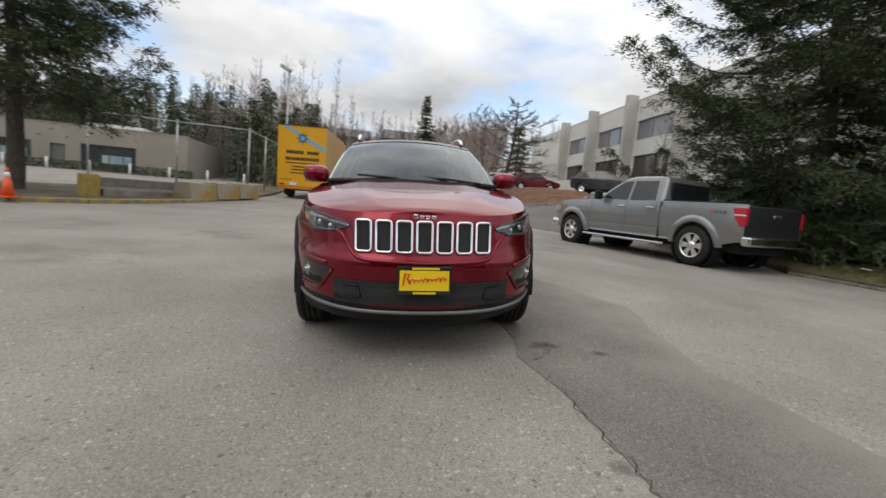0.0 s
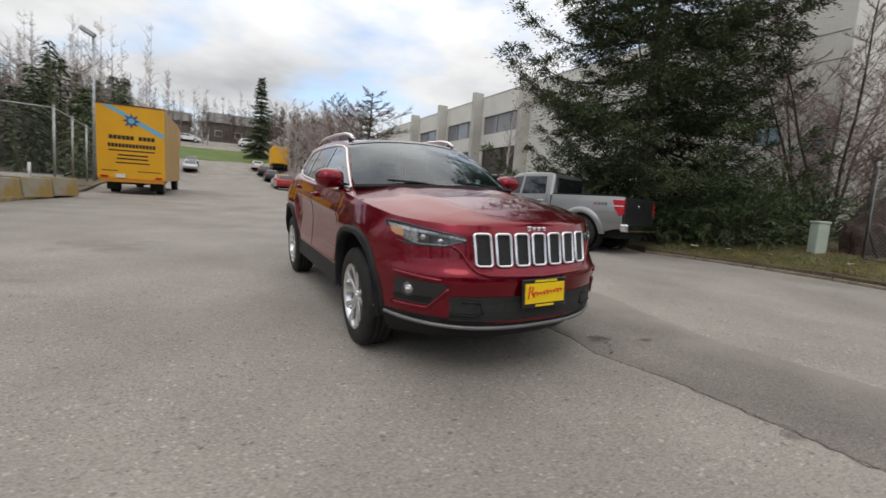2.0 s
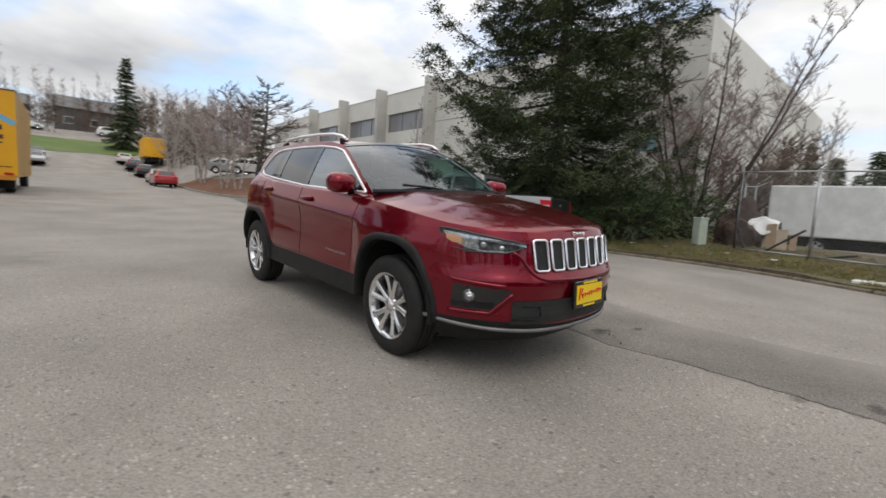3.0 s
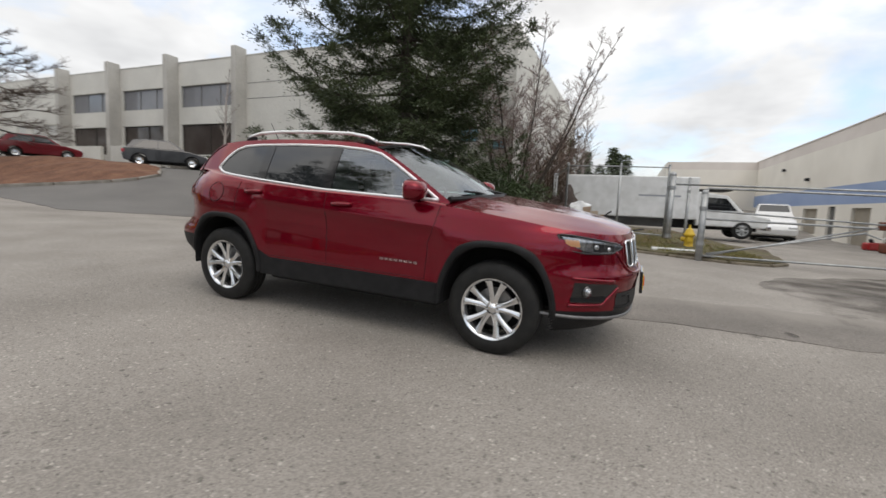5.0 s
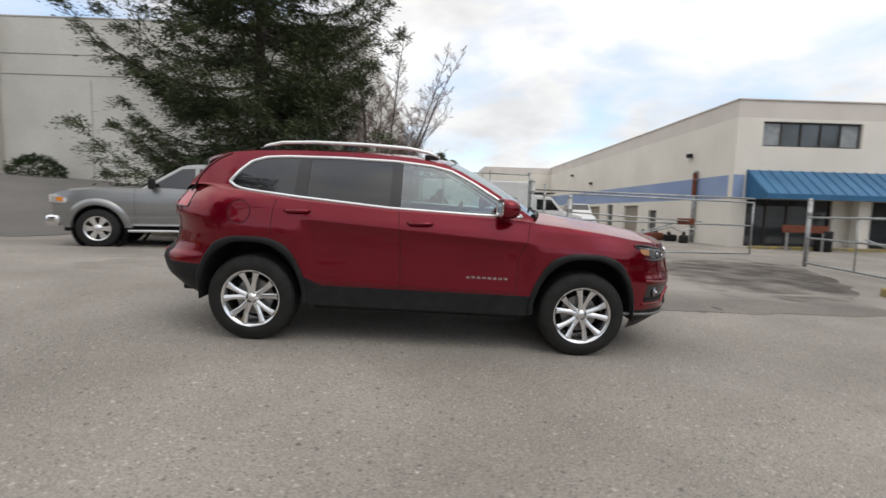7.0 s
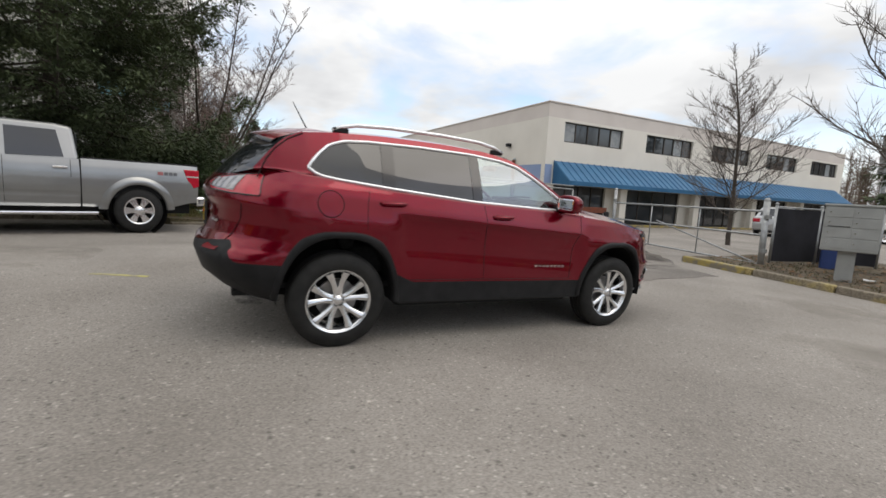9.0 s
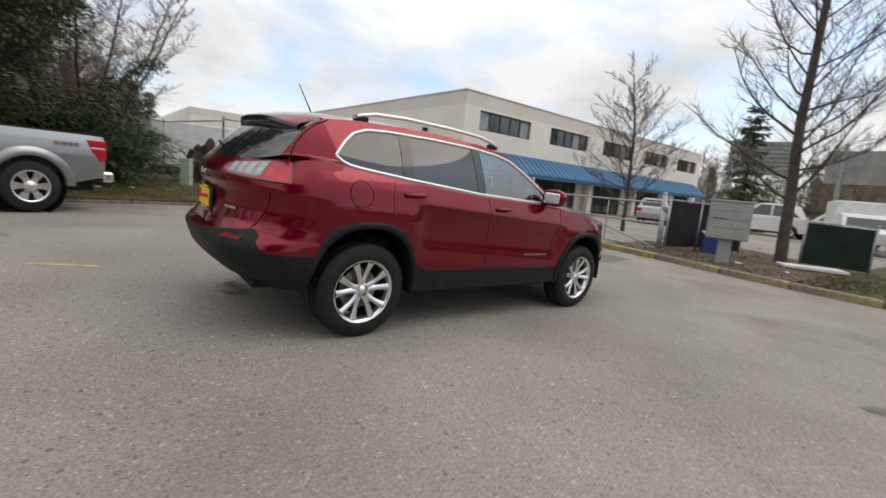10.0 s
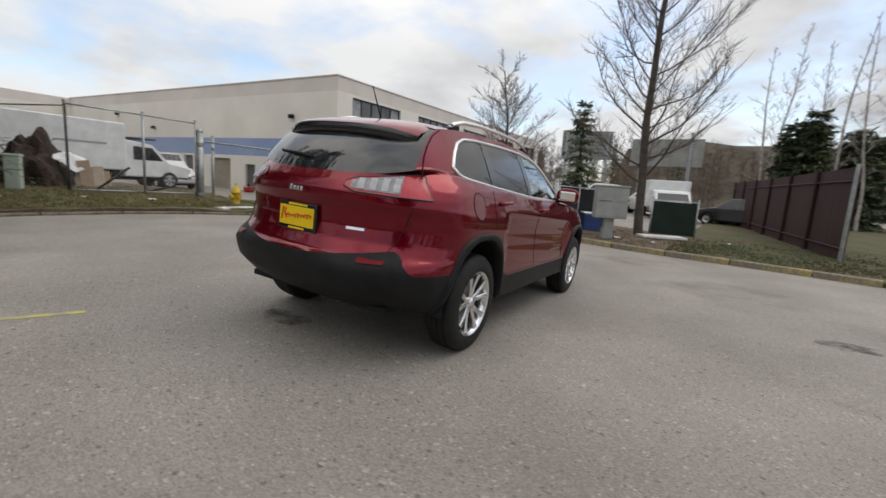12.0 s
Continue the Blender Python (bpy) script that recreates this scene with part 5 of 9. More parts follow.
part("awning_soffit", bm_box(12.76, AW0, 1.95, BX - 0.01, AW1 - 0.03, 1.99), mat("white_soffit", (0.5, 0.5, 0.48), 0.8, alt=(0.45, 0.45, 0.43)), awn)
for k in range(64):
    y = AW1 - 0.03 - 0.455 * k
    bm = bmesh.new()
    bm_grid([[(BX - 0.006, y - 0.02, 3.152), (BX - 0.006, y, 3.20), (BX - 0.006, y + 0.02, 3.152)], [(12.745, y - 0.02, 2.122), (12.745, y, 2.17), (12.745, y + 0.02, 2.122)]], bm, flip=True)
    part("awning_seam", bm, AWNING, awn)
for y in (-17.7, -24.1, -30.2, -36.3):
    part("awning_post", bm_box(13.4, y - 0.25, -0.4, 13.7, y + 0.25, 1.95, 0.02), CREAM, awn)
for x, z in ((17.2, 4.1), (31.0, 3.6), (36.0, 4.6)):
    lamp = thing("wall_lamp", Matrix.Translation((x, BY, z)), "small dark wall lamp on the cream wall", "lamp", group="wall lamps")
    part("lamp_body", bm_box(-0.14, 0.0, -0.09, 0.14, 0.22, 0.09, 0.03), BLACK_PLASTIC, lamp)
    part("lamp_lens", bm_box(-0.11, 0.05, -0.115, 0.11, 0.2, -0.088), LENS, lamp)
# yellow kerb in front of the shops
kerb([(13.0, -12.7), (13.0, -24), (12.9, -40)], KERB_YELLOW, "worn yellow kerb in front of the shopfront", height=0.12, length=2.4)

# low building across the side street
bldC = thing("low_workshop", Matrix.Translation((-22.0, 36.5, 0)) @ Matrix.Rotation(radians(6), 4, "Z"), "low grey brown workshop with dark shop windows", "building")
TAUPE = mat("taupe_block_wall", (0.30, 0.27, 0.225), 0.9, alt=(0.25, 0.225, 0.19), scale=0.4, bump=0.3, bump_scale=30)
C_HOLES = [(-11.8, -7.6, 1.55, 3.0), (-6.3, -5.2, 1.2, 2.9), (-4.1, 0.0, 1.0, 3.1), (-20, -14, 1.55, 3.0)]


def place_c(u, z, s):
    return (u, 0.3 * s)


bm = bmesh.new()
wall_cells(bm, -26, 4.0, 0.0, 4.55, C_HOLES, place_c)
part("wall", bm, TAUPE, bldC)
part("wall", bm_box(3.7, 0.302, 0.0, 4.0, 26, 4.548), TAUPE, bldC)
part("roof", bm_box(-26, 0.31, 4.2, 3.69, 26, 4.35), ROOFING, bldC)
part("parapet_cap", bm_box(-26, -0.04, 4.55, 4.04, 0.34, 4.62), TAUPE, bldC)
for k, h in enumerate(C_HOLES):
    glazed(bldC, h, place_c, PANE if k != 1 else MATS["grey_steel_door"], BROWN_FRAME, 0 if k == 1 else 3)
# Near-black slab again in place of dim rooms
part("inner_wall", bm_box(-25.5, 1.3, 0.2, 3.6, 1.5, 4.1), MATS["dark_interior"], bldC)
part("door", bm_box(4.0, 19.5, 1.0, 4.06, 20.7, 3.0), MATS["grey_steel_door"], bldC)
part("roof_unit", bm_box(-4.6, 3.0, 4.35, -0.6, 5.2, 5.15, 0.05), WHITE, bldC)
part("wall_sign", bm_box(-17.0, -0.05, 3.55, -15.2, -0.004, 4.1), WHITE, bldC)
POSTER = mat("poster_blue", (0.16, 0.30, 0.36), 0.5, alt=(0.35, 0.42, 0.42), scale=1.5)
for a, b in ((-11.4, -8.0), (-2.6, -0.4)):
    part("window_poster", bm_box(a, 0.14, 1.6, b, 0.145, 2.3), POSTER, bldC)

# ---- vehicles ----
GREY_PAINT = mat("grey_metallic_paint", (0.27, 0.275, 0.275), 0.33, 0.75, alt=(0.30, 0.305, 0.305), scale=2, coat=0.8)


def arch(cy, r, z0, cz, n=12):
    """Points of a wheel opening, front to back, in (y, z), for a sill at z0."""
    a0 = math.asin(max(-1, min(1, (z0 - cz) / r)))
    return [(cy - r * math.cos(a0 + (math.pi - 2 * a0) * k / n), cz + r * math.sin(a0 + (math.pi - 2 * a0) * k / n)) for k in range(n + 1)]


def cabin(outline, x_low, x_top, z_low, z_top, bm=None, soft=0.035):
    """A prism across the car whose sides lean inwards with height."""
    bm = bmesh.new() if bm is None else bm

    def half(z):
        return x_low + (x_top - x_low) * (z - z_low) / (z_top - z_low)
    R = [bm.verts.new((half(z), y, z)) for y, z in outline]
    L = [bm.verts.new((-half(z), y, z)) for y, z in outline]
    k = len(R)
    fs = [bm.faces.new(R), bm.faces.new(L[::-1])] + [bm.faces.new((R[i], L[i], L[(i + 1) % k], R[(i + 1) % k])) for i in range(k)]
    bmesh.ops.recalc_face_normals(bm, faces=fs)
    bmesh.ops.bevel(bm, geom=bm.edges[:], offset=soft, segments=3, affect="EDGES", profile=0.5)
    return bm


def side_pane(points, half, sgn, off=0.006):
    bm = bmesh.new()
    vs = [bm.verts.new((sgn * (half(z) + off), y, z)) for y, z in points]
    f = bm.faces.new(vs)
    if (f.normal_update() or f.normal.x) * sgn < 0:
        f.normal_flip()
    r = bmesh.ops.extrude_face_region(bm, geom=[f])
    for v in r["geom"]:
        if isinstance(v, bmesh.types.BMVert):
            v.co.x += sgn * 0.004
    return bm


def simple_wheel(parent, x, y, z, R, width, sgn, alloy=SILVER, spokes=6):
    w = new("wheel")
    w.parent = parent
    w.matrix_local = Matrix.Translation((x, y, z)) @ (Matrix.Rotation(math.pi, 4, "Z") if sgn < 0 else Matrix.Identity(4))
    h = width / 2
    rr = R * 0.62
    part("tyre", bm_lathe([(-h, rr), (-h, R - 0.05), (-h + 0.03, R - 0.008), (0, R), (h - 0.03, R - 0.008), (h, R - 0.05), (h, rr)], n=36), RUBBER, w, smooth=True)
    rim = part("rim", bm_lathe([(h - 0.005, rr + 0.004), (h - 0.02, rr - 0.02), (h - 0.09, rr - 0.03), (h - 0.09, 0.001)], n=36), BLACK_PLASTIC, w, smooth=True)
    for k in range(spokes):
        a = 2 * math.pi * k / spokes
        c, s = math.cos(a), math.sin(a)
        rows = [[(h - 0.06 + 0.035 * t, r * c - s * q, r * s + c * q) for q in (-wd, -wd * 0.6, wd * 0.6, wd)] for t, r, wd in ((0.9, 0.03, 0.045), (1.0, rr * 0.5, 0.042), (1.0, rr - 0.015, 0.07))]
        part("spoke", bm_grid(rows), alloy, rim)
    part("rim_lip", bm_lathe([(h - 0.002, rr + 0.006), (h + 0.002, rr - 0.006), (h - 0.015, rr - 0.024)], n=36), alloy, rim, smooth=True)
    part("hub_cap", bm_lathe([(h - 0.04, 0.085), (h - 0.012, 0.07), (h - 0.008, 0.001)], n=20), alloy, rim, smooth=True)
    return w


# grey crew-cab pickup
fwd = Vector((-0.3125, 0.95, 0)).normalized()
rgt = Vector((fwd.y, -fwd.x, 0))
pk_mid = Vector(((6.125 + 4.983) / 2, (3.513 + 7.008) / 2, 0)) + rgt * 0.93
pk_z = 0.5 - 0.40
PK = Matrix(((-rgt.x, -fwd.x, 0, pk_mid.x), (-rgt.y, -fwd.y, 0, pk_mid.y), (0, 0, 1, pk_z), (0, 0, 0, 1)))
pickup = thing("pickup_truck", PK @ Matrix.Diagonal((1.0, 1.0, 1.05, 1)), "grey metallic crew cab pickup truck with chrome running boards", "pickup truck")
PF, PR, PZ = -1.84, 1.84, 0.40
PK_W = [(0.44, 0.900), (0.52, 0.945), (0.655, 0.968), (0.668, 0.960), (0.685, 0.974), (0.80, 0.990), (0.93, 0.994), (1.04, 0.986), (1.14, 0.968), (1.24, 0.938), (1.28, 0.925)]
PK_T = [(-2.64, 1.03), (-2.56, 1.10), (-2.40, 1.145), (-2.0, 1.185), (-1.5, 1.215), (-1.15, 1.235), (0.98, 1.245), (1.0, 1.262), (2.86, 1.275)]


def pk_x(y, z):
    """Half width of the pickup's body, tapering round the front corners."""
    w = lerp(PK_W, z)
    if y < -2.0:
        w *= 1 - 0.11 * ((-2.0 - y) / 0.64) ** 2.4
    if y > 2.6:
        w *= 1 - 0.02 * ((y - 2.6) / 0.26) ** 2
    return w


def pk_panel(y0, y1, sgn, n):
    """One side of the body between two stations, with the wheel openings left out."""
    rows = []
    for k in range(n + 1):
        y = y0 + (y1 - y0) * k / n
        low, high = 0.46 + 0.10 * step(2.3, 2.8, y), lerp(PK_T, y)
        rows.append([(sgn * pk_x(y, low + (high - low) * j / 26), y, low + (high - low) * j / 26) for j in range(27)])
    bm = bm_grid(rows, flip=sgn < 0)
    drop = [f for f in bm.faces if min(math.hypot(f.calc_center_median().y - h, f.calc_center_median().z - PZ) for h in (PF, PR)) < 0.515]
    bmesh.ops.delete(bm, geom=drop, context="FACES")
    return bm


def pk_flare(hy, sgn):
    rows = []
    for k in range(41):
        a = radians(2 + 176 * k / 40)
        row = []
        for r, out in ((0.465, -0.06), (0.465, 0.022), (0.475, 0.034), (0.50, 0.040), (0.545, 0.032), (0.58, 0.012), (0.61, -0.004)):
            y, z = hy + r * math.cos(a), PZ + r * math.sin(a)
            row.append((sgn * (pk_x(y, max(0.46, z)) + out), y, z))
        rows.append(row)
    return rows


for sgn in (1, -1):
    part("body_side", pk_panel(-2.64, 0.98, sgn, 150), GREY_PAINT, pickup, smooth=True)
    part("bed_side", pk_panel(1.0, 2.86, sgn, 80), GREY_PAINT, pickup, smooth=True)
    part("bed_inner_side", bm_box(min(sgn * 0.86, sgn * 0.90), 1.0, 0.62, max(sgn * 0.86, sgn * 0.90), 2.84, 1.25), BLACK_PLASTIC, pickup)
    part("bed_rail", bm_box(min(sgn * 0.86, sgn * 0.935), 1.0, 1.262, max(sgn * 0.86, sgn * 0.935), 2.86, 1.288, 0.008), BLACK_PLASTIC, pickup)
hood = []
for y in np.linspace(-2.64, -0.95, 30):
    z, x = lerp(PK_T, y), pk_x(y, lerp(PK_T, y))
    hood.append([(x * u, y - 0.05 * (1 - u * u) * step(-2.2, -2.6, y), z + 0.055 * (1 - abs(u) ** 2.2) + 0.018 * math.exp(-((abs(u) - 0.55) / 0.16) ** 2)) for u in np.linspace(-1, 1, 25)])
part("bonnet", bm_grid(hood), GREY_PAINT, pickup, smooth=True)
part("front_panel", bm_grid([[(u * pk_x(-2.64, 0.46 + 0.6 * t), -2.64 - 0.05 * (1 - u * u), 0.46 + 0.62 * t) for u in np.linspace(-1, 1, 15)] for t in np.linspace(0, 1, 6)], flip=True), BLACK_PLASTIC, pickup, smooth=True)
part("cab_floor", bm_box(-0.85, -1.3, 0.46, 0.85, 0.97, 0.56), DARK, pickup)
part("cab_back", bm_box(-0.90, 0.94, 0.5, 0.90, 0.975, 1.25), GREY_PAINT, pickup)
part("bed_floor", bm_box(-0.89, 1.0, 0.62, 0.89, 2.8, 0.68), BLACK_PLASTIC, pickup)
part("bed_front", bm_box(-0.89, 1.0, 0.68, 0.89, 1.05, 1.25), GREY_PAINT, pickup)
# Tailgate lies in shade; that shade is painted as a near-black colour
tgp = part("tailgate", bm_box(-0.89, 2.80, 0.64, 0.89, 2.875, 1.24, 0.02), mat("shaded_tailgate", (0.025, 0.026, 0.028), 0.3, 0.3, coat=0.6), pickup, "tailgate in near-black, its shade painted in")
part("tailgate_handle", bm_box(-0.12, 2.87, 1.05, 0.12, 2.895, 1.11, 0.01), CHROME, tgp)
part("bed_cover", bm_box(-0.855, 1.06, 1.215, 0.855, 2.79, 1.255, 0.015), BLACK_PLASTIC, pickup)
part("cab_rear_window", bm_box(-0.66, 0.965, 1.30, 0.66, 0.992, 1.68, 0.01), GLASS_DARK, pickup, "dark cab rear window")


def pk_half(z):
    return 0.94 - 0.22 * (z - 1.18) / 0.633


part("cab", cabin([(-1.15, 1.18), (-0.28, 1.755), (0.0, 1.808), (0.7, 1.813), (0.92, 1.775), (0.985, 1.2)], 0.94, 0.72, 1.18, 1.813, soft=0.055), GREY_PAINT, pickup)
for sgn in (1, -1):
    part("side_window", side_pane([(-0.88, 1.27), (-0.28, 1.675), (-0.02, 1.70), (-0.02, 1.25)], pk_half, sgn, 0.006), GLASS_DARK, pickup)
    part("side_window", side_pane([(0.06, 1.25), (0.06, 1.70), (0.70, 1.70), (0.78, 1.27)], pk_half, sgn, 0.006), GLASS_DARK, pickup)
    for y in (-1.16, 0.02, 0.86):
        part("panel_gap", bm_path([(sgn * (pk_x(y, z) + 0.0008), y, z) for z in np.linspace(0.5 if y < 0.5 else 0.95, 1.235, 14)], 0.0035, 4), DARK, pickup)
    part("bed_gap", bm_box(sgn * 0.97 - 0.02, 0.98, 0.47, sgn * 0.97 + 0.008, 1.0, 1.24), DARK, pickup)
    for y in (-0.12, 0.72):
        part("door_handle", bm_box(sgn * 1.0 - 0.015, y - 0.10, 1.08, sgn * 1.0 + 0.015, y + 0.10, 1.12, 0.01), CHROME, pickup)
    part("running_board", bm_box(min(sgn * 0.90, sgn * 1.06), -1.28, 0.33, max(sgn * 0.90, sgn * 1.06), 1.22, 0.385, 0.02), CHROME, pickup, "chrome running board")
    part("tail_light", bm_extrude([(2.60, 1.19), (2.875, 1.19), (2.875, 0.88), (2.78, 0.84), (2.66, 0.98)], "x", *sorted((sgn * 0.90, sgn * 0.990)), 0.012), RED_LENS, pickup, "red tail light")
    part("clear_lens", bm_box(min(sgn * 0.985, sgn * 0.993), 2.64, 1.045, max(sgn * 0.985, sgn * 0.993), 2.87, 1.068, 0.002), LAMP_WHITE, pickup)
    part("wheel_arch_flare", bm_grid(pk_flare(PF, sgn), flip=sgn < 0), GREY_PAINT, pickup, smooth=True)
    part("wheel_arch_flare", bm_grid(pk_flare(PR, sgn), flip=sgn < 0), GREY_PAINT, pickup, smooth=True)
    m = part("wing_mirror", bm_box(sgn * 1.10 - 0.11, -0.86, 1.22, sgn * 1.10 + 0.11, -0.74, 1.44, 0.04), BLACK_PLASTIC, pickup)
    lamp_rows = [[(sgn * (pk_x(y, z) + 0.006), y, z) for z in np.linspace(0.90, 1.0 + 0.07 * step(-2.35, -2.6, y), 5)] for y in np.linspace(-2.63, -2.36, 9)]
    hlp = part("headlight", bm_grid(lamp_rows, flip=sgn < 0), LAMP_WHITE, pickup, "clear headlight with an amber corner", smooth=True)
    part("amber_corner", bm_grid([[(sgn * (pk_x(y, z) + 0.010), y, z) for z in np.linspace(0.93, 1.01, 3)] for y in np.linspace(-2.55, -2.42, 4)], flip=sgn < 0), AMBER, hlp, smooth=True)
    part("headlight_face", bm_box(min(sgn * 0.56, sgn * 0.865), -2.70, 0.90, max(sgn * 0.56, sgn * 0.865), -2.62, 1.06, 0.02), LAMP_WHITE, hlp)
    for y in (PF, PR):
        simple_wheel(pickup, sgn * 0.86, y, PZ, 0.40, 0.26, sgn, SILVER)
        bm = bm_lathe([(-0.25, 0.475), (0.11, 0.475)], n=32)
        lin = part("wheel_arch_liner", bm, DARK, pickup)
        lin.matrix_local = Matrix.Translation((sgn * 0.84, y, PZ))
part("rear_bumper", bm_box(-0.97, 2.82, 0.50, 0.97, 3.0, 0.68, 0.04), CHROME, pickup, "chrome rear bumper")
part("front_bumper", bm_box(-0.93, -2.78, 0.44, 0.93, -2.50, 0.66, 0.08, seg=3), CHROME, pickup)
part("grille", bm_box(-0.6, -2.67, 0.72, 0.6, -2.58, 1.08, 0.03), CHROME, pickup)
part("underbody", bm_box(-0.75, -2.5, 0.34, 0.75, 2.75, 0.6), DARK, pickup)
part("bed_decal", bm_box(-0.991, 2.20, 1.02, -0.986, 2.36, 1.11), mat("decal_red", (0.35, 0.13, 0.13), 0.5), pickup)
for k in range(3):
    part("bed_decal", bm_box(0.986, 2.26 + 0.08 * k, 1.06, 0.990, 2.32 + 0.08 * k, 1.12), mat("decal_grey", (0.14, 0.14, 0.15), 0.5), pickup)
part("bed_decal", bm_box(0.986, 2.15, 1.06, 0.990, 2.24, 1.12), MATS["decal_red"], pickup)
part("windscreen", bm_grid([[(-0.83, -1.09, 1.24), (0.83, -1.09, 1.24)], [(-0.70, -0.36, 1.74), (0.70, -0.36, 1.74)]], flip=True), GLASS_DARK, pickup)

# yellow removals truck
YELLOW = mat("truck_yellow", (0.78, 0.40, 0.012), 0.45, alt=(0.70, 0.35, 0.012), scale=0.6, bump=0.05, rough_var=0.1)
YELLOW_SIDE = mat("ribbed_side_yellow", (0.50, 0.33, 0.13), 0.5, alt=(0.44, 0.29, 0.12), scale=0.5, bump=0.1)
a, b = Vector((-6.19, 19.67, 0)), Vector((-3.69, 19.62, 0))
tx = (b - a).normalized()
ty = Vector((-tx.y, tx.x, 0))
tm = (a + b) / 2
TR = Matrix(((tx.x, ty.x, 0, tm.x), (tx.y, ty.y, 0, tm.y), (0, 0, 1, 0.42), (0, 0, 0, 1))) @ Matrix.Rotation(radians(1.2), 4, "X") @ Matrix.Rotation(radians(-1.0), 4, "Y")
lorry = thing("box_truck", TR, "yellow removals box truck parked at the kerb", "truck")
box = part("cargo_box", bm_box(-1.25, 0.03, 0.62, 1.25, 7.6, 3.80, 0.02), YELLOW_SIDE, lorry)
part("rear_door", bm_box(-1.25, -0.02, 0.66, 1.25, 0.028, 3.82, 0.012), YELLOW, lorry, "yellow rear door with lettering bars")
part("top_rail", bm_box(-1.26, -0.035, 3.80, 1.26, 0.03, 3.85), mat("truck_dark_trim", (0.12, 0.08, 0.03), 0.5), lorry)
for k in range(13):
    part("side_rib", bm_box(1.25, 0.4 + 0.56 * k, 0.66, 1.262, 0.43 + 0.56 * k, 3.78), YELLOW_SIDE, lorry)
SKY_BLUE = mat("light_blue_livery", (0.16, 0.42, 0.62), 0.45)
bm = bmesh.new()
vs = [bm.verts.new((x, -0.026, z)) for x, z in ((-1.02, 3.78), (-0.72, 3.78), (1.22, 2.72), (1.22, 2.52), (1.1, 2.56))]
bm.faces.new(vs[::-1])
part("livery_stripe", bm, SKY_BLUE, lorry)
emb = bmesh.new()
star = []
for k in range(16):
    r = 0.34 if k % 2 == 0 else 0.17
    star.append(emb.verts.new((0.02 + r * math.cos(k * math.pi / 8), -0.032, 3.18 + r * math.sin(k * math.pi / 8))))
emb.faces.new(star[::-1])
part("livery_emblem", emb, mat("navy_livery", (0.05, 0.09, 0.2), 0.5), lorry)
part("livery_emblem", bm_cyl((0.02, -0.036, 3.18), (0.02, -0.03, 3.18), 0.12, n=16), SKY_BLUE, lorry)
for z, h, x0, x1, n in ((2.36, 0.17, -0.82, 0.88, 11), (2.02, 0.16, -0.86, 0.90, 14), (1.86, 0.05, -0.84, 0.88, 1), (1.66, 0.06, -0.5, 0.62, 1), (1.50, 0.06, -0.55, 0.62, 1), (1.33, 0.05, -0.6, 0.68, 1), (0.98, 0.035, -1.1, -0.5, 3), (0.98, 0.035, 0.2, 1.1, 4)):
    w = (x1 - x0) / n
    for k in range(n):
        if n == 11 and k == 6:
            continue
        part("lettering_bar", bm_box(x0 + w * k + 0.012, -0.027, z, x0 + w * (k + 1) - 0.012, -0.022, z + h), mat("livery_black", (0.03, 0.02, 0.015), 0.5), lorry)
part("rear_bumper", bm_box(-1.2, -0.05, 0.50, 1.2, 0.1, 0.66), mat("truck_orange", (0.55, 0.22, 0.02), 0.5), lorry)
for x in (-1.0, 1.0):
    part("tail_light", bm_box(x - 0.13, -0.06, 0.70, x + 0.13, -0.02, 0.78), RED_LENS, lorry)
part("number_plate", bm_box(-0.6, -0.06, 0.70, -0.25, -0.022, 0.86), WHITE, lorry)
part("chassis", bm_box(-0.45, 0.1, 0.42, 0.45, 9.4, 0.62), DARK, lorry)
part("mudflap", bm_box(-1.1, 0.9, 0.15, -0.55, 0.93, 0.6), RUBBER, lorry)
part("mudflap", bm_box(0.55, 0.9, 0.15, 1.1, 0.93, 0.6), RUBBER, lorry)
for x in (-0.9, 0.9):
    for y, sg in ((1.6, 1), (8.6, 1)):
        simple_wheel(lorry, x, y, 0.42, 0.45, 0.32, 1 if x > 0 else -1, STEEL)
part("cab", bm_box(-1.1, 7.7, 0.6, 1.1, 9.6, 2.5, 0.12), WHITE, lorry)
part("cab_roof_box", bm_box(-1.25, 7.0, 2.56, 1.25, 8.8, 3.8, 0.15), YELLOW_SIDE, lorry)


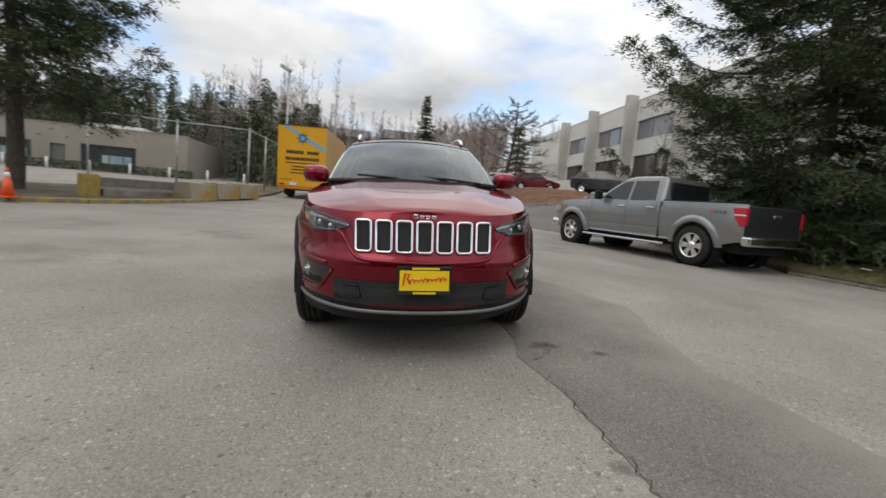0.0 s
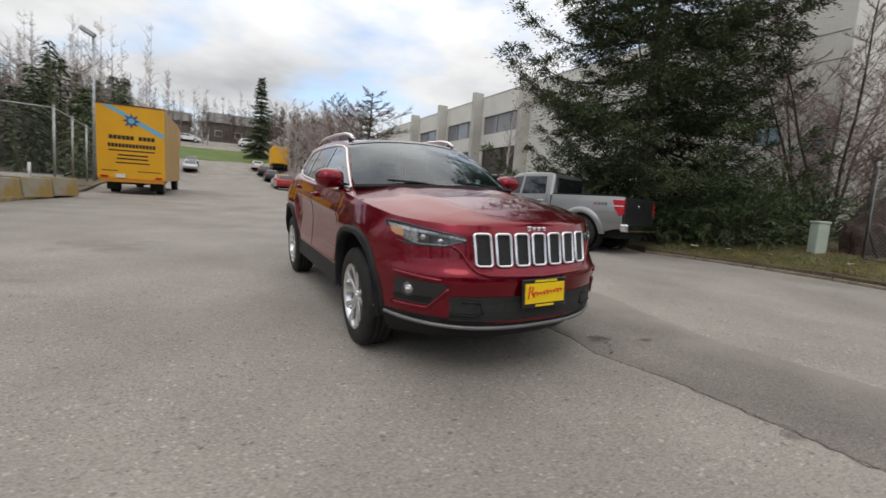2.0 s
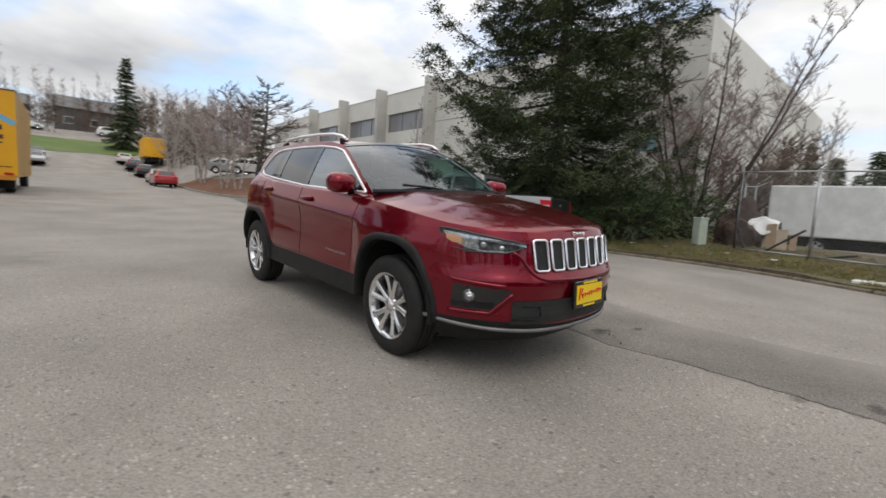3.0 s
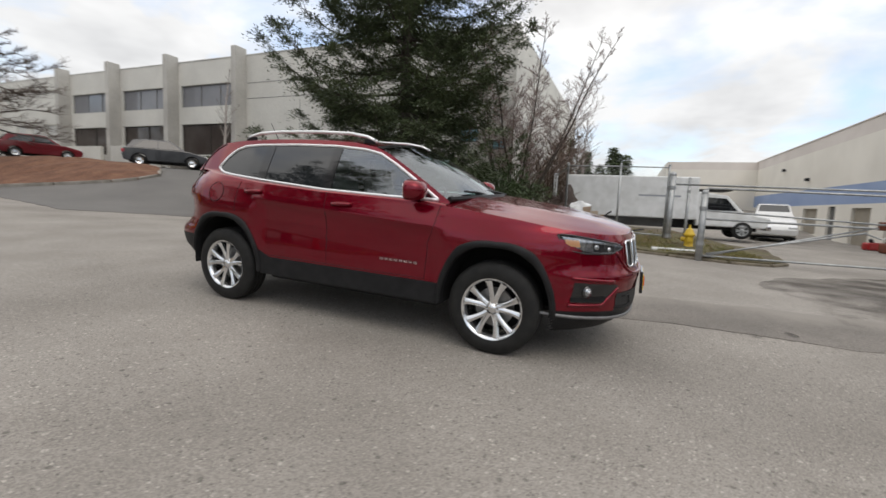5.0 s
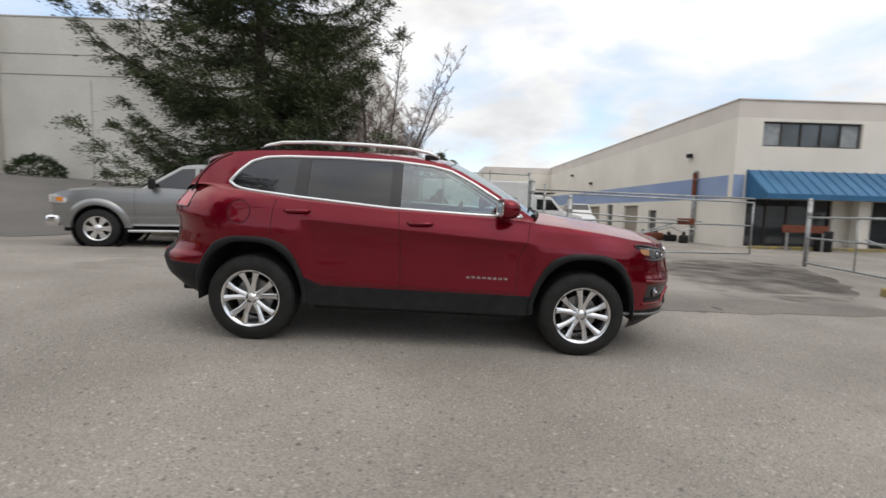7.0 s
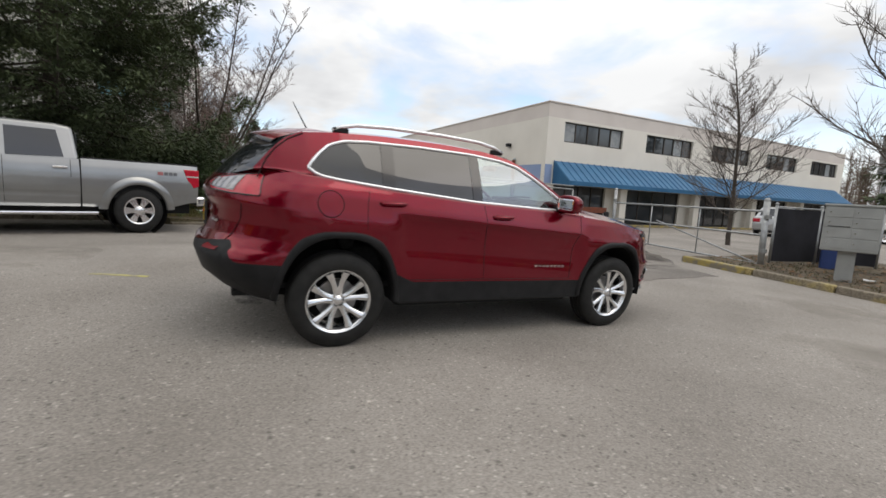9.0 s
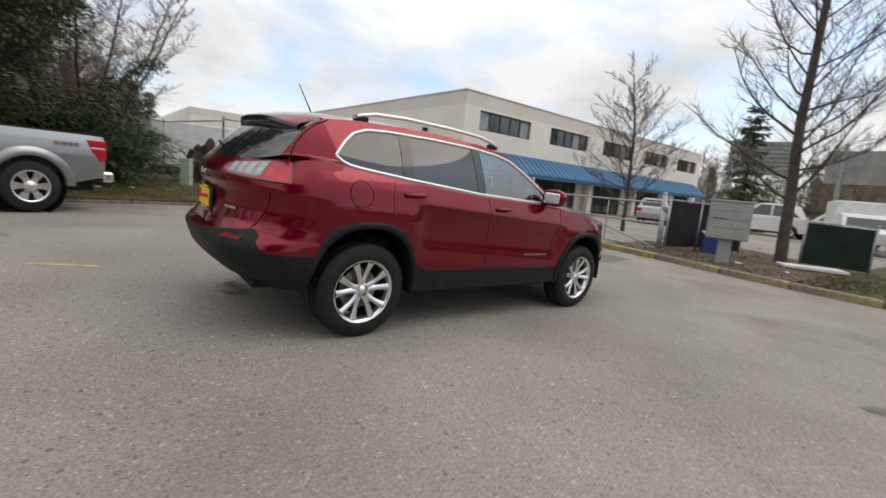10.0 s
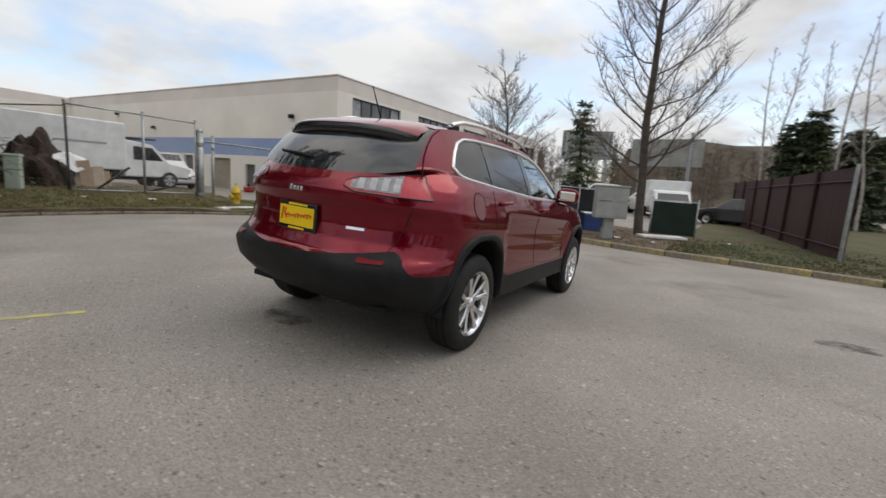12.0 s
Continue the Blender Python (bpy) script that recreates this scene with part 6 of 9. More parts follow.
def small_car(paint, label, m, group="parked cars", hatch=True, tall=0.0):
    """An everyday parked car: body with wheel openings, cabin, panes, lamps, wheels."""
    root = thing("parked_car", m, label, "car", group)
    p = [(-2.1, 0.35), (-2.15, 0.6), (-2.05, 0.75), (-1.2, 0.92 + tall * 0.4), (-0.9, 0.95 + tall * 0.4), (1.6, 0.98 + tall * 0.4), (2.05, 0.95 + tall * 0.4), (2.12, 0.6), (2.05, 0.32)] + [(1.72, 0.28)] + [(y, z) for y, z in arch(1.3, 0.37, 0.28, 0.32)][::-1] + [(y, z) for y, z in arch(-1.3, 0.37, 0.28, 0.32)][::-1] + [(-1.75, 0.28)]
    part("body", bm_extrude(p, "x", -0.86, 0.86, 0.05), paint, root)
    top = 1.42 + tall
    rear = 1.95 if hatch else 1.55
    zb = 0.93 + tall * 0.4
    part("cabin", cabin([(-1.0, zb), (-0.25, top - 0.04), (0.1, top), (1.0, top - 0.01), (rear - 0.35, top - 0.08), (rear, zb)], 0.80, 0.60, zb, top), paint, root)

    def half(z):
        return 0.80 - 0.20 * (z - zb) / (top - zb)
    for s in (1, -1):
        part("side_window", side_pane([(-0.72, zb + 0.05), (-0.2, top - 0.10), (0.35, top - 0.08), (0.35, zb + 0.05)], half, s, 0.008), GLASS_DARK, root)
        part("side_window", side_pane([(0.42, zb + 0.05), (0.42, top - 0.08), (1.05, top - 0.09), (rear - 0.30, zb + 0.06)], half, s, 0.008), GLASS_DARK, root)
        part("headlight", bm_box(min(s * 0.5, s * 0.84), -2.12, 0.62, max(s * 0.5, s * 0.84), -1.9, 0.76, 0.03), LAMP_WHITE, root)
        part("tail_light", bm_box(min(s * 0.55, s * 0.86), 1.95, 0.72, max(s * 0.55, s * 0.86), 2.13, 0.9, 0.02), RED_LENS, root)
        for y in (-1.3, 1.3):
            w = new("wheel")
            w.parent = root
            w.matrix_local = Matrix.Translation((s * 0.76, y, 0.32))
            part("tyre", bm_lathe([(-0.1, 0.2), (-0.1, 0.29), (-0.07, 0.32), (0.07, 0.32), (0.1, 0.29), (0.1, 0.2)], n=20), RUBBER, w, smooth=True)
            part("rim", bm_lathe([(s * 0.095, 0.205), (s * 0.06, 0.12), (s * 0.075, 0.001)], n=20), SILVER, w)
    part("rear_window", bm_grid([[(-0.62, rear - 0.06 + 0.01, zb + 0.08), (0.62, rear - 0.06 + 0.01, zb + 0.08)], [(-0.52, rear - 0.33 + 0.01, top - 0.10), (0.52, rear - 0.33 + 0.01, top - 0.10)]]), GLASS_DARK, root)
    part("windscreen", bm_grid([[(-0.70, -0.95, zb + 0.03), (0.70, -0.95, zb + 0.03)], [(-0.56, -0.29, top - 0.06), (0.56, -0.29, top - 0.06)]], flip=True), GLASS_DARK, root)
    part("underbody", bm_box(-0.7, -1.8, 0.2, 0.7, 1.8, 0.4), DARK, root)
    return root


def on_ground(x, y, rz, dz=0.0):
    return Matrix.Translation((x, y, ground_z(x, y) + dz)) @ Matrix.Rotation(radians(rz), 4, "Z")


CAR_RED = mat("bright_red_paint", (0.35, 0.012, 0.015), 0.3, 0.1, coat=0.8, alt=(0.38, 0.014, 0.017))
CAR_DARK = mat("charcoal_paint", (0.025, 0.026, 0.03), 0.3, 0.3, coat=0.8, alt=(0.03, 0.03, 0.034))
CAR_SILVER = mat("silver_paint", (0.45, 0.46, 0.47), 0.35, 0.5, coat=0.8, alt=(0.42, 0.43, 0.44))
CAR_WHITE = mat("white_car_paint", (0.72, 0.72, 0.71), 0.35, coat=0.8, alt=(0.68, 0.68, 0.67))
small_car(CAR_RED, "bright red hatchback parked along the road", on_ground(4.6, 42.5, 178))
small_car(CAR_SILVER, "silver hatchback parked along the road", on_ground(5.0, 48.0, 178))
small_car(CAR_DARK, "charcoal saloon parked along the road", on_ground(5.0, 57.0, 178), hatch=False)
small_car(CAR_DARK, "charcoal saloon parked along the road", on_ground(4.8, 64.0, 178), hatch=False)
small_car(CAR_WHITE, "white saloon parked up the road", on_ground(4.5, 71.0, 178), hatch=False)
small_car(CAR_SILVER, "silver saloon parked opposite up the road", on_ground(-4.3, 63.0, 2), hatch=False)
small_car(CAR_DARK, "charcoal hatchback parked opposite up the road", on_ground(-4.4, 70.0, 2))
small_car(CAR_WHITE, "white hatchback above the far lawn", on_ground(-6.0, 97.0, 90))
small_car(CAR_WHITE, "white van-like car above the far lawn", on_ground(5.0, 97.0, 90), tall=0.3)
small_car(mat("maroon_paint", (0.17, 0.008, 0.014), 0.3, 0.2, coat=0.8, alt=(0.2, 0.009, 0.016)), "dark red estate car parked behind the mulch bank", on_ground(12.95, 34.35, 75), tall=0.12)
small_car(CAR_WHITE, "white car behind the mulch bank", on_ground(11.0, 38.6, 75))
small_car(CAR_SILVER, "silver car behind the mulch bank", on_ground(10.2, 42.5, 75))
small_car(CAR_DARK, "black estate car parked before the concrete building", on_ground(14.1, 23.4, 50), tall=0.12)

# ---- verges, kerbs, fences, gates and street things ----
MOUND = mat("weedy_bank", (0.085, 0.064, 0.042), 0.95, alt=(0.115, 0.105, 0.05), scale=0.9, bump=0.9, bump_scale=22, speck=(0.55, 1.4, 35.0))


def bank(x, y):
    return min(0.34, 0.14 * max(0.0, x - 8.6)) * step(-5.6, -3.4, y)


R_EDGE = [(8.5, -5.7), (7.75, -5.2), (7.6, -4.4), (8.0, -3.2), (8.4, -2.0), (8.65, -0.6), (8.65, 0.8), (8.5, 2.0), (8.2, 3.2), (8.9, 4.6), (8.35, 7.0), (8.6, 8.8), (10.0, 9.9), (12.5, 10.2), (15.0, 9.6)]
sheet("verge", R_EDGE + [(16.5, 8.0), (18.4, 6.0), (18.4, 3.0), (16, 1.0), (15.2, -5.0), (12.0, -6.1)], 0.11, MOUND, "weedy soil bank with sparse grass beside the yard", "verge", slope=bank, rough=0.06)
kerb(R_EDGE[:9], mat("dirty_kerb", (0.22, 0.19, 0.145), 0.9, alt=(0.13, 0.11, 0.08), scale=4, speck=(0.7, 1.25, 45.0), bump=0.6, bump_scale=40), "low dirty concrete kerb along the weedy bank", height=0.06)
kerb(R_EDGE[9:], MATS["dirty_kerb"], "low concrete kerb along the driveway", height=0.12)
F_EDGE = [(2.5, -7.45), (0.9, -7.3), (-0.4, -7.4), (-1.6, -7.45), (-2.9, -7.4), (-4.3, -7.15), (-5.3, -6.9), (-9, -6.2), (-16, -5.0)]
sheet("verge", F_EDGE[:4] + [(-1.9, -13.4), (1.4, -13.2), (2.6, -10.4)], 0.10, SOIL, "bare brown soil verge with leaf litter", "verge", rough=0.05)
sheet("lawn", F_EDGE[3:] + [(-16, -40), (-3.0, -36), (-1.906, -13.4)], 0.10, LAWN, "patchy green grass strip beside the red fence", "lawn", rough=0.05, cell=1.0)
kerb(F_EDGE, mat("mottled_kerb", (0.21, 0.18, 0.135), 0.9, alt=(0.36, 0.29, 0.13), scale=2.2, bump=0.7, bump_scale=40, contrast=(0.5, 0.62), speck=(0.7, 1.25, 45.0)), "worn kerb with faded yellow paint", height=0.13)
kerb([(2.4, -7.37), (1.0, -7.22)], KERB_YELLOW, "faded yellow kerb end", height=0.135, width=0.2)
L_EDGE = [(-22, 4.6), (-12, 6.3), (-9.4, 7.0), (-8.4, 8.2), (-7.6, 9.6), (-7.05, 11.2), (-6.75, 13.5), (-6.65, 16.5), (-6.75, 20), (-7.2, 24), (-7.8, 29), (-8.2, 36)]
sheet("verge", L_EDGE + [(-11, 36), (-10.5, 21.5), (-12.0, 15.0), (-14.5, 12.5), (-22, 12)], 0.11, SOIL, "brown soil verge under the pine", "verge", cell=1.0, rough=0.08)
kerb(L_EDGE[:8], KERB_YELLOW, "worn yellow kerb stones along the far verge", height=0.13)
kerb(L_EDGE[7:], MATS["dirty_kerb"], "grey kerb beside the parked truck", height=0.13)
I_EDGE = [(5.9, 25.5), (6.6, 23.8), (7.7, 21.9), (9.0, 20.0), (9.8, 19.4), (10.8, 19.4), (11.9, 20.9), (12.2, 22.3), (11.3, 24.2), (10.2, 27.5), (9.2, 32.0), (8.6, 36), (8.0, 45), (6.0, 44), (5.6, 36), (5.5, 30)]
sheet("mulch_island", I_EDGE, 0.13, MULCH, "reddish bark mulch bank with a kerb", "bank", cell=1.0, slope=lambda x, y: 0.10 * step(0, 3.0, x - 6.4) * step(0, 3.0, y - 19.6) * step(33, 28, y), rough=0.1)
kerb(I_EDGE[:9], CONCRETE, "pale concrete kerb round the mulch island", height=0.14)
kerb([I_EDGE[0], I_EDGE[15], I_EDGE[14], I_EDGE[13]], CONCRETE, "pale concrete kerb along the road", height=0.14, length=2.5)
sheet("road_end_lawn", [(-13, 80), (-8, 78), (6, 79), (12, 80), (12, 91), (-13, 91)], 0.05, mat("bright_lawn", (0.085, 0.13, 0.03), 0.9, alt=(0.12, 0.16, 0.045), scale=0.3, bump=0.6), "bright green grass slope at the end of the road", "lawn", cell=4.0)
# wet dirt at the gate, drain, stains


def stain(name, color, alt, scale, amount, spread=-0.06):
    """A stain with ragged, fading edges."""
    m = mat(name, color, 0.75, alt=alt, scale=scale, bump=0.5, rough_var=0.15)
    n, l = m.node_tree.nodes, m.node_tree.links
    co, ball, no, ad, cut = n.new("ShaderNodeTexCoord"), n.new("ShaderNodeVectorMath"), n.new("ShaderNodeTexNoise"), n.new("ShaderNodeMath"), n.new("ShaderNodeMapRange")
    ball.operation = "DISTANCE"
    ball.inputs[1].default_value = (0.5, 0.5, 0.5)
    l.new(co.outputs["Generated"], ball.inputs[0])
    no.inputs["Scale"].default_value, no.inputs["Detail"].default_value = scale * 1.4, 7.0
    l.new(co.outputs["Object"], no.inputs["Vector"])
    ad.operation = "SUBTRACT"
    l.new(no.outputs["Fac"], ad.inputs[0])
    l.new(ball.outputs["Value"], ad.inputs[1])
    cut.inputs["From Min"].default_value, cut.inputs["From Max"].default_value = spread, 0.30
    cut.inputs["To Max"].default_value = amount
    l.new(ad.outputs[0], cut.inputs[0])
    l.new(cut.outputs[0], n["Principled BSDF"].inputs["Alpha"])
    return m


sheet("dirt_stain", wobble([(1.7, -4.5), (3.6, -4.0), (5.5, -4.7), (7.0, -6.4), (8.2, -8.8), (6.9, -9.6), (4.6, -8.4), (2.6, -7.2), (1.5, -6.0)], 0.1), 0.004, stain("wet_dirt", (0.045, 0.036, 0.028), (0.085, 0.070, 0.055), 1.1, 0.95, -0.22), "dark damp dirt on the gateway asphalt", "stain")
for _k, (_x, _y, _r) in enumerate(((-2.6, -3.4, 1.3), (-4.6, 0.6, 1.5), (-3.2, 3.6, 1.2), (-1.2, -5.6, 1.1), (2.9, 4.6, 1.4), (-6.4, 3.8, 1.6))):
    sheet("dust_stain", [(_x + _r * math.cos(t), _y + _r * 0.8 * math.sin(t)) for t in np.linspace(0, 2 * math.pi, 17)[:-1]], 0.0035, stain("pale_dust", (0.34, 0.31, 0.27), (0.27, 0.245, 0.21), 1.1, 0.55), "pale dusty blotch on the asphalt", "stain")
for k, (x, y, r) in enumerate(((0.93, -2.0, 0.085), (-3.61, -1.35, 0.20), (1.02, -3.75, 0.07), (0.44, 1.87, 0.16), (1.28, -2.15, 0.05), (0.76, -3.42, 0.06))):
    rng = random.Random(k)
    sheet("pothole", [(x + r * (1 + 0.35 * rng.random()) * math.cos(t) * 1.25, y + r * (0.7 + 0.3 * rng.random()) * math.sin(t)) for t in np.linspace(0, 2 * math.pi, 15)[:-1]], 0.005 if k in (1, 3) else 0.0085, stain("tar_stain", (0.05, 0.045, 0.04), (0.10, 0.09, 0.08), 6.0, 1.0, -0.25), "small dark broken spot in the asphalt", "stain", cell=2.0)
for line in ([(0.72, -2.2), (0.80, -3.1), (0.82, -3.8), (0.96, -6.0)], [(0.98, -2.0), (0.85, -2.2), (0.72, -2.3)]):
    pts, rng = [], random.Random(5)
    for a, b in zip(line, line[1:]):
        for k in range(14):
            x, y = a[0] + (b[0] - a[0]) * k / 14 + rng.uniform(-0.03, 0.03), a[1] + (b[1] - a[1]) * k / 14
            pts.append((x, y, ground_z(x, y) + 0.004))
    tagged(part("asphalt_crack", bm_path(pts, [random.Random(i).uniform(0.0015, 0.006) for i in range(len(pts))], 4, flat=0.25), MATS["tar_stain"]), "thin ragged crack in the asphalt", "crack", kind="structure")
rng = random.Random(11)
pv, pf = [], []
for k in range(900):
    a = rng.uniform(0, 2 * math.pi)
    x, y = rng.uniform(-6.5, 5), rng.uniform(-7, 7)
    r, z = rng.uniform(0.002, 0.008), ground_z(x, y)
    b = len(pv)
    for t in range(4):
        pv.append((x + r * math.cos(a + t * 1.57) * rng.uniform(0.7, 1.2), y + r * math.sin(a + t * 1.57) * rng.uniform(0.7, 1.2), z))
    pv.append((x, y, z + r * 0.7))
    pf += [(b, b + 1, b + 4), (b + 1, b + 2, b + 4), (b + 2, b + 3, b + 4), (b + 3, b, b + 4)]
tagged(raw("loose_gravel", pv, pf, mat("loose_stone", (0.34, 0.32, 0.29), 0.9, island=0.4)), "loose pale gravel scattered on the asphalt", "gravel", kind="stuff")
sheet("paint_mark", [(1.40, 2.80), (1.455, 2.78), (1.66, 3.30), (1.60, 3.33)], 0.004, mat("faded_yellow_mark", (0.48, 0.44, 0.12), 0.8, alt=(0.28, 0.26, 0.18), scale=9), "faded yellow paint mark on the asphalt", "marking", cell=3.0)

# fences
MESH = bpy.data.materials.new("chain_link")
MESH.use_nodes = True
_n, _l = MESH.node_tree.nodes, MESH.node_tree.links
_b = _n["Principled BSDF"]
_b.inputs["Base Color"].default_value, _b.inputs["Metallic"].default_value, _b.inputs["Roughness"].default_value = (0.45, 0.45, 0.44, 1), 0.6, 0.5


def fence_wire(parent, p, q, z0, z1, cell=0.12, r=0.0010, top=True):
    """Chain-link: crossing wires between two posts, real thin strips."""
    p, q = Vector(p), Vector(q)
    d = q - p
    L, H = d.length, z1 - z0
    u = d / L
    nrm = Vector((-u.y, u.x, 0))
    v, f = [], []
    for sgn in (1, -1):
        s = -H
        while s < L:
            a0, h0 = max(s, 0), max(0, -s)
            a1, h1 = min(s + H, L), min(H, L - s)
            if a1 > a0:
                A, B = (a0, h0), (a1, h1)
                if sgn < 0:
                    A, B = (L - a0, h0), (L - a1, h1)
                b = len(v)
                for (aa, hh), k in ((A, -1), (A, 1), (B, 1), (B, -1)):
                    zz = p.z + (q.z - p.z) * aa / L
                    pt = p + u * (aa + k * r * 0.9)
                    v.append((pt.x + nrm.x * sgn * 0.003, pt.y + nrm.y * sgn * 0.003, zz + z0 + hh - k * r * 0.9 * sgn))
                f.append((b, b + 1, b + 2, b + 3))
            s += cell
    ob = raw("wire_mesh", v, f, MESH, parent)
    return tagged(ob, "galvanised chain-link wire", kind="stuff")


def fence(name, label, posts, height, wire=True, screen=None, r=0.03, cell=0.12, rails=(1.0,), lift=0.0):
    root = thing(name, Matrix.Identity(4), label, "fence")
    pts = [Vector((x, y, ground_z(x, y) + lift)) for x, y in posts]
    for p in pts:
        post = part("post", bm_cyl((p.x, p.y, p.z - 0.2), (p.x, p.y, p.z + height + 0.05), r, n=10), STEEL, root, smooth=True)
        bm = bmesh.new()
        bmesh.ops.create_uvsphere(bm, u_segments=10, v_segments=6, radius=r * 1.25, matrix=Matrix.Translation((p.x, p.y, p.z + height + 0.06)))
        part("post_cap", bm, STEEL, post, smooth=True)
    for p, q in zip(pts, pts[1:]):
        for k in rails:
            part("rail", bm_cyl((p.x, p.y, p.z + height * k), (q.x, q.y, q.z + height * k), r * 0.62, n=8), STEEL, root, smooth=True)
        if wire:
            fence_wire(root, p, q, 0.04, height, cell)
        if screen:
            bm = bm_grid([[tuple(p.lerp(q, t) + Vector((0.012 * math.sin(9 * t + 3 * h), 0.02 * math.sin(7 * t + 5 * h), 0.05 + (height - 0.08) * h))) for t in np.linspace(0, 1, 13)] for h in np.linspace(0, 1, 7)])
            part("privacy_screen", bm, screen, root, smooth=True)
    return root


fence("chain_link_fence", "tall galvanised chain-link fence behind the far verge", [(-22, 13.5), (-17.8, 15.4), (-13.8, 17.0), (-10.5, 18.0), (-7.35, 18.5), (-7.75, 23), (-8.3, 28.5), (-8.8, 34)], 3.15, r=0.045, cell=0.13, lift=0.12)
fence("chain_link_fence", "chain-link fence section on the weedy bank", [(10.5, -0.35), (10.35, -1.9), (10.25, -3.2)], 2.05, cell=0.075, lift=0.3, rails=(1.0, 0.05))
fence("chain_link_fence", "chain-link fence along the back yard", [(10.5, -0.35), (14.5, 0.6), (19.0, 1.4), (24, 2.0)], 2.0, cell=0.09, lift=0.3)
BLACK_SCREEN = mat("black_privacy_mesh", (0.012, 0.012, 0.015), 0.9, alt=(0.02, 0.02, 0.026), scale=3)
GREEN_SCREEN = mat("dark_green_privacy_mesh", (0.010, 0.022, 0.016), 0.9, alt=(0.016, 0.03, 0.022), scale=3)
fence("screened_fence", "low fence with black privacy screen by the gate", [(1.5, -9.0), (1.25, -10.4), (0.55, -11.6)], 1.28, screen=BLACK_SCREEN, wire=False, lift=0.1)
fence("screened_fence", "low fence with dark green privacy screen by the tree", [(-0.80, -11.9), (-2.1, -12.5)], 1.16, screen=GREEN_SCREEN, wire=False, lift=0.1)


def gate(name, label, p, q, height, z0=0.12, nv=3, brace=True, handle=False):
    """A swing gate of round tube: frame, uprights, brace."""
    root = thing(name, Matrix.Identity(4), label, "gate")
    p, q = Vector((*p, 0)), Vector((*q, 0))
    zp, zq = ground_z(p.x, p.y), ground_z(q.x, q.y)

    def at(t, z):
        c = p.lerp(q, t)
        return (c.x, c.y, zp + (zq - zp) * t + z)
    for z in (z0, z0 + height * 0.55, z0 + height):
        part("gate_rail", bm_cyl(at(0, z), at(1, z), 0.024, n=8), STEEL, root, smooth=True)
    for k in range(nv + 1):
        part("gate_upright", bm_cyl(at(k / nv, z0), at(k / nv, z0 + height), 0.024 if k in (0, nv) else 0.016, n=8), STEEL, root, smooth=True)
    if brace:
        part("gate_brace", bm_cyl(at(0.02, z0 + 0.02), at(0.62, z0 + height * 0.62), 0.02, n=8), STEEL, root, smooth=True)
    return root


def stout_post(x, y, top, r, label="thick galvanised gate post on the asphalt", lean=0.0, cap=True):
    z = ground_z(x, y)
    root = thing("gate_post", Matrix.Translation((x, y, z)), label, "post", group="gate posts")
    part("shaft", bm_cyl((0, 0, -0.3), (lean, 0, top - z), r, n=16), STEEL, root, smooth=True)
    bm = bmesh.new()
    bmesh.ops.create_uvsphere(bm, u_segments=14, v_segments=8, radius=r * 1.06, matrix=Matrix.Translation((lean, 0, top - z)))
    part("cap", bm, STEEL, root, smooth=True)
    for zz in (0.4, top - z - 0.35):
        part("hinge", bm_cyl((0, 0, zz - 0.04), (0, 0, zz + 0.04), r * 1.22, n=12), STEEL, root)
    return root


stout_post(10.2, -3.3, 2.14, 0.085)
stout_post(10.32, -3.75, 2.05, 0.04, "slim galvanised post beside the gate post")
stout_post(7.65, -3.8, 1.55, 0.07)
gate("swing_gate", "long galvanised tube gate across the gateway", (7.65, -3.85), (8.8, -9.75), 1.55, nv=1)
top_bar = thing("gate_top_bar", Matrix.Identity(4), "long galvanised bar above the gate", "bar")
part("bar", bm_cyl((10.2, -3.4, 1.88), (8.85, -9.8, 1.72), 0.026, n=8), STEEL, top_bar, smooth=True)
part("bar", bm_cyl((7.7, -3.9, 1.15), (8.3, -7.9, 0.98), 0.02, n=8), STEEL, top_bar, smooth=True)
chain = [(8.05, -6.9, 0.80), (8.15, -7.2, 0.70), (8.2, -7.4, 0.74), (8.3, -7.7, 0.78)]
chn = thing("sagging_chain", Matrix.Identity(4), "sagging steel chain on the gate", "chain")
part("links", bm_path(chain, 0.016, 6), STEEL, chn)
part("tube", bm_cyl((7.7, -3.95, 0.15), (8.05, -6.9, 0.82), 0.022, n=8), STEEL, chn, smooth=True)
stout_post(1.40, -8.5, 1.40, 0.062, lean=0.05)
gate("swing_gate", "open galvanised gate leaf beside the mailbox", (1.45, -8.5), (6.6, -9.6), 1.16, z0=0.10, nv=3)
stout_post(6.65, -9.65, 1.62, 0.05)
stout_post(16.55, -13.6 + 1.15, 3.25, 0.09, "tall steel post painted red at the top beside the wall", cap=True)
rp = thing("red_bollard", on_ground(16.55, -12.42, 0), "rusty red cap on the tall steel post", "post")
part("red_sleeve", bm_cyl((0, 0, 2.2), (0, 0, 3.3), 0.10, n=12), RUST, rp)
sg = thing("gate_sign", Matrix.Translation((8.25, -7.4, 0.98)) @ Matrix.Rotation(radians(80), 4, "Z"), "rusty red metal sign hung on the gate", "sign")
part("plate", bm_box(-0.24, -0.01, -0.09, 0.24, 0.01, 0.09, 0.006), RUST, sg)
sg2 = thing("gate_sign", Matrix.Translation((12.2, -14.3, 0.75)) @ Matrix.Rotation(radians(90), 4, "Z"), "rusty red barrier board before the shopfront", "sign")
part("plate", bm_box(-0.9, -0.02, -0.12, 0.9, 0.02, 0.16, 0.01), RUST, sg2)
for x in (-0.7, 0.7):
    part("leg", bm_box(x - 0.03, -0.03, -0.9, x + 0.03, 0.03, -0.12), STEEL, sg2)
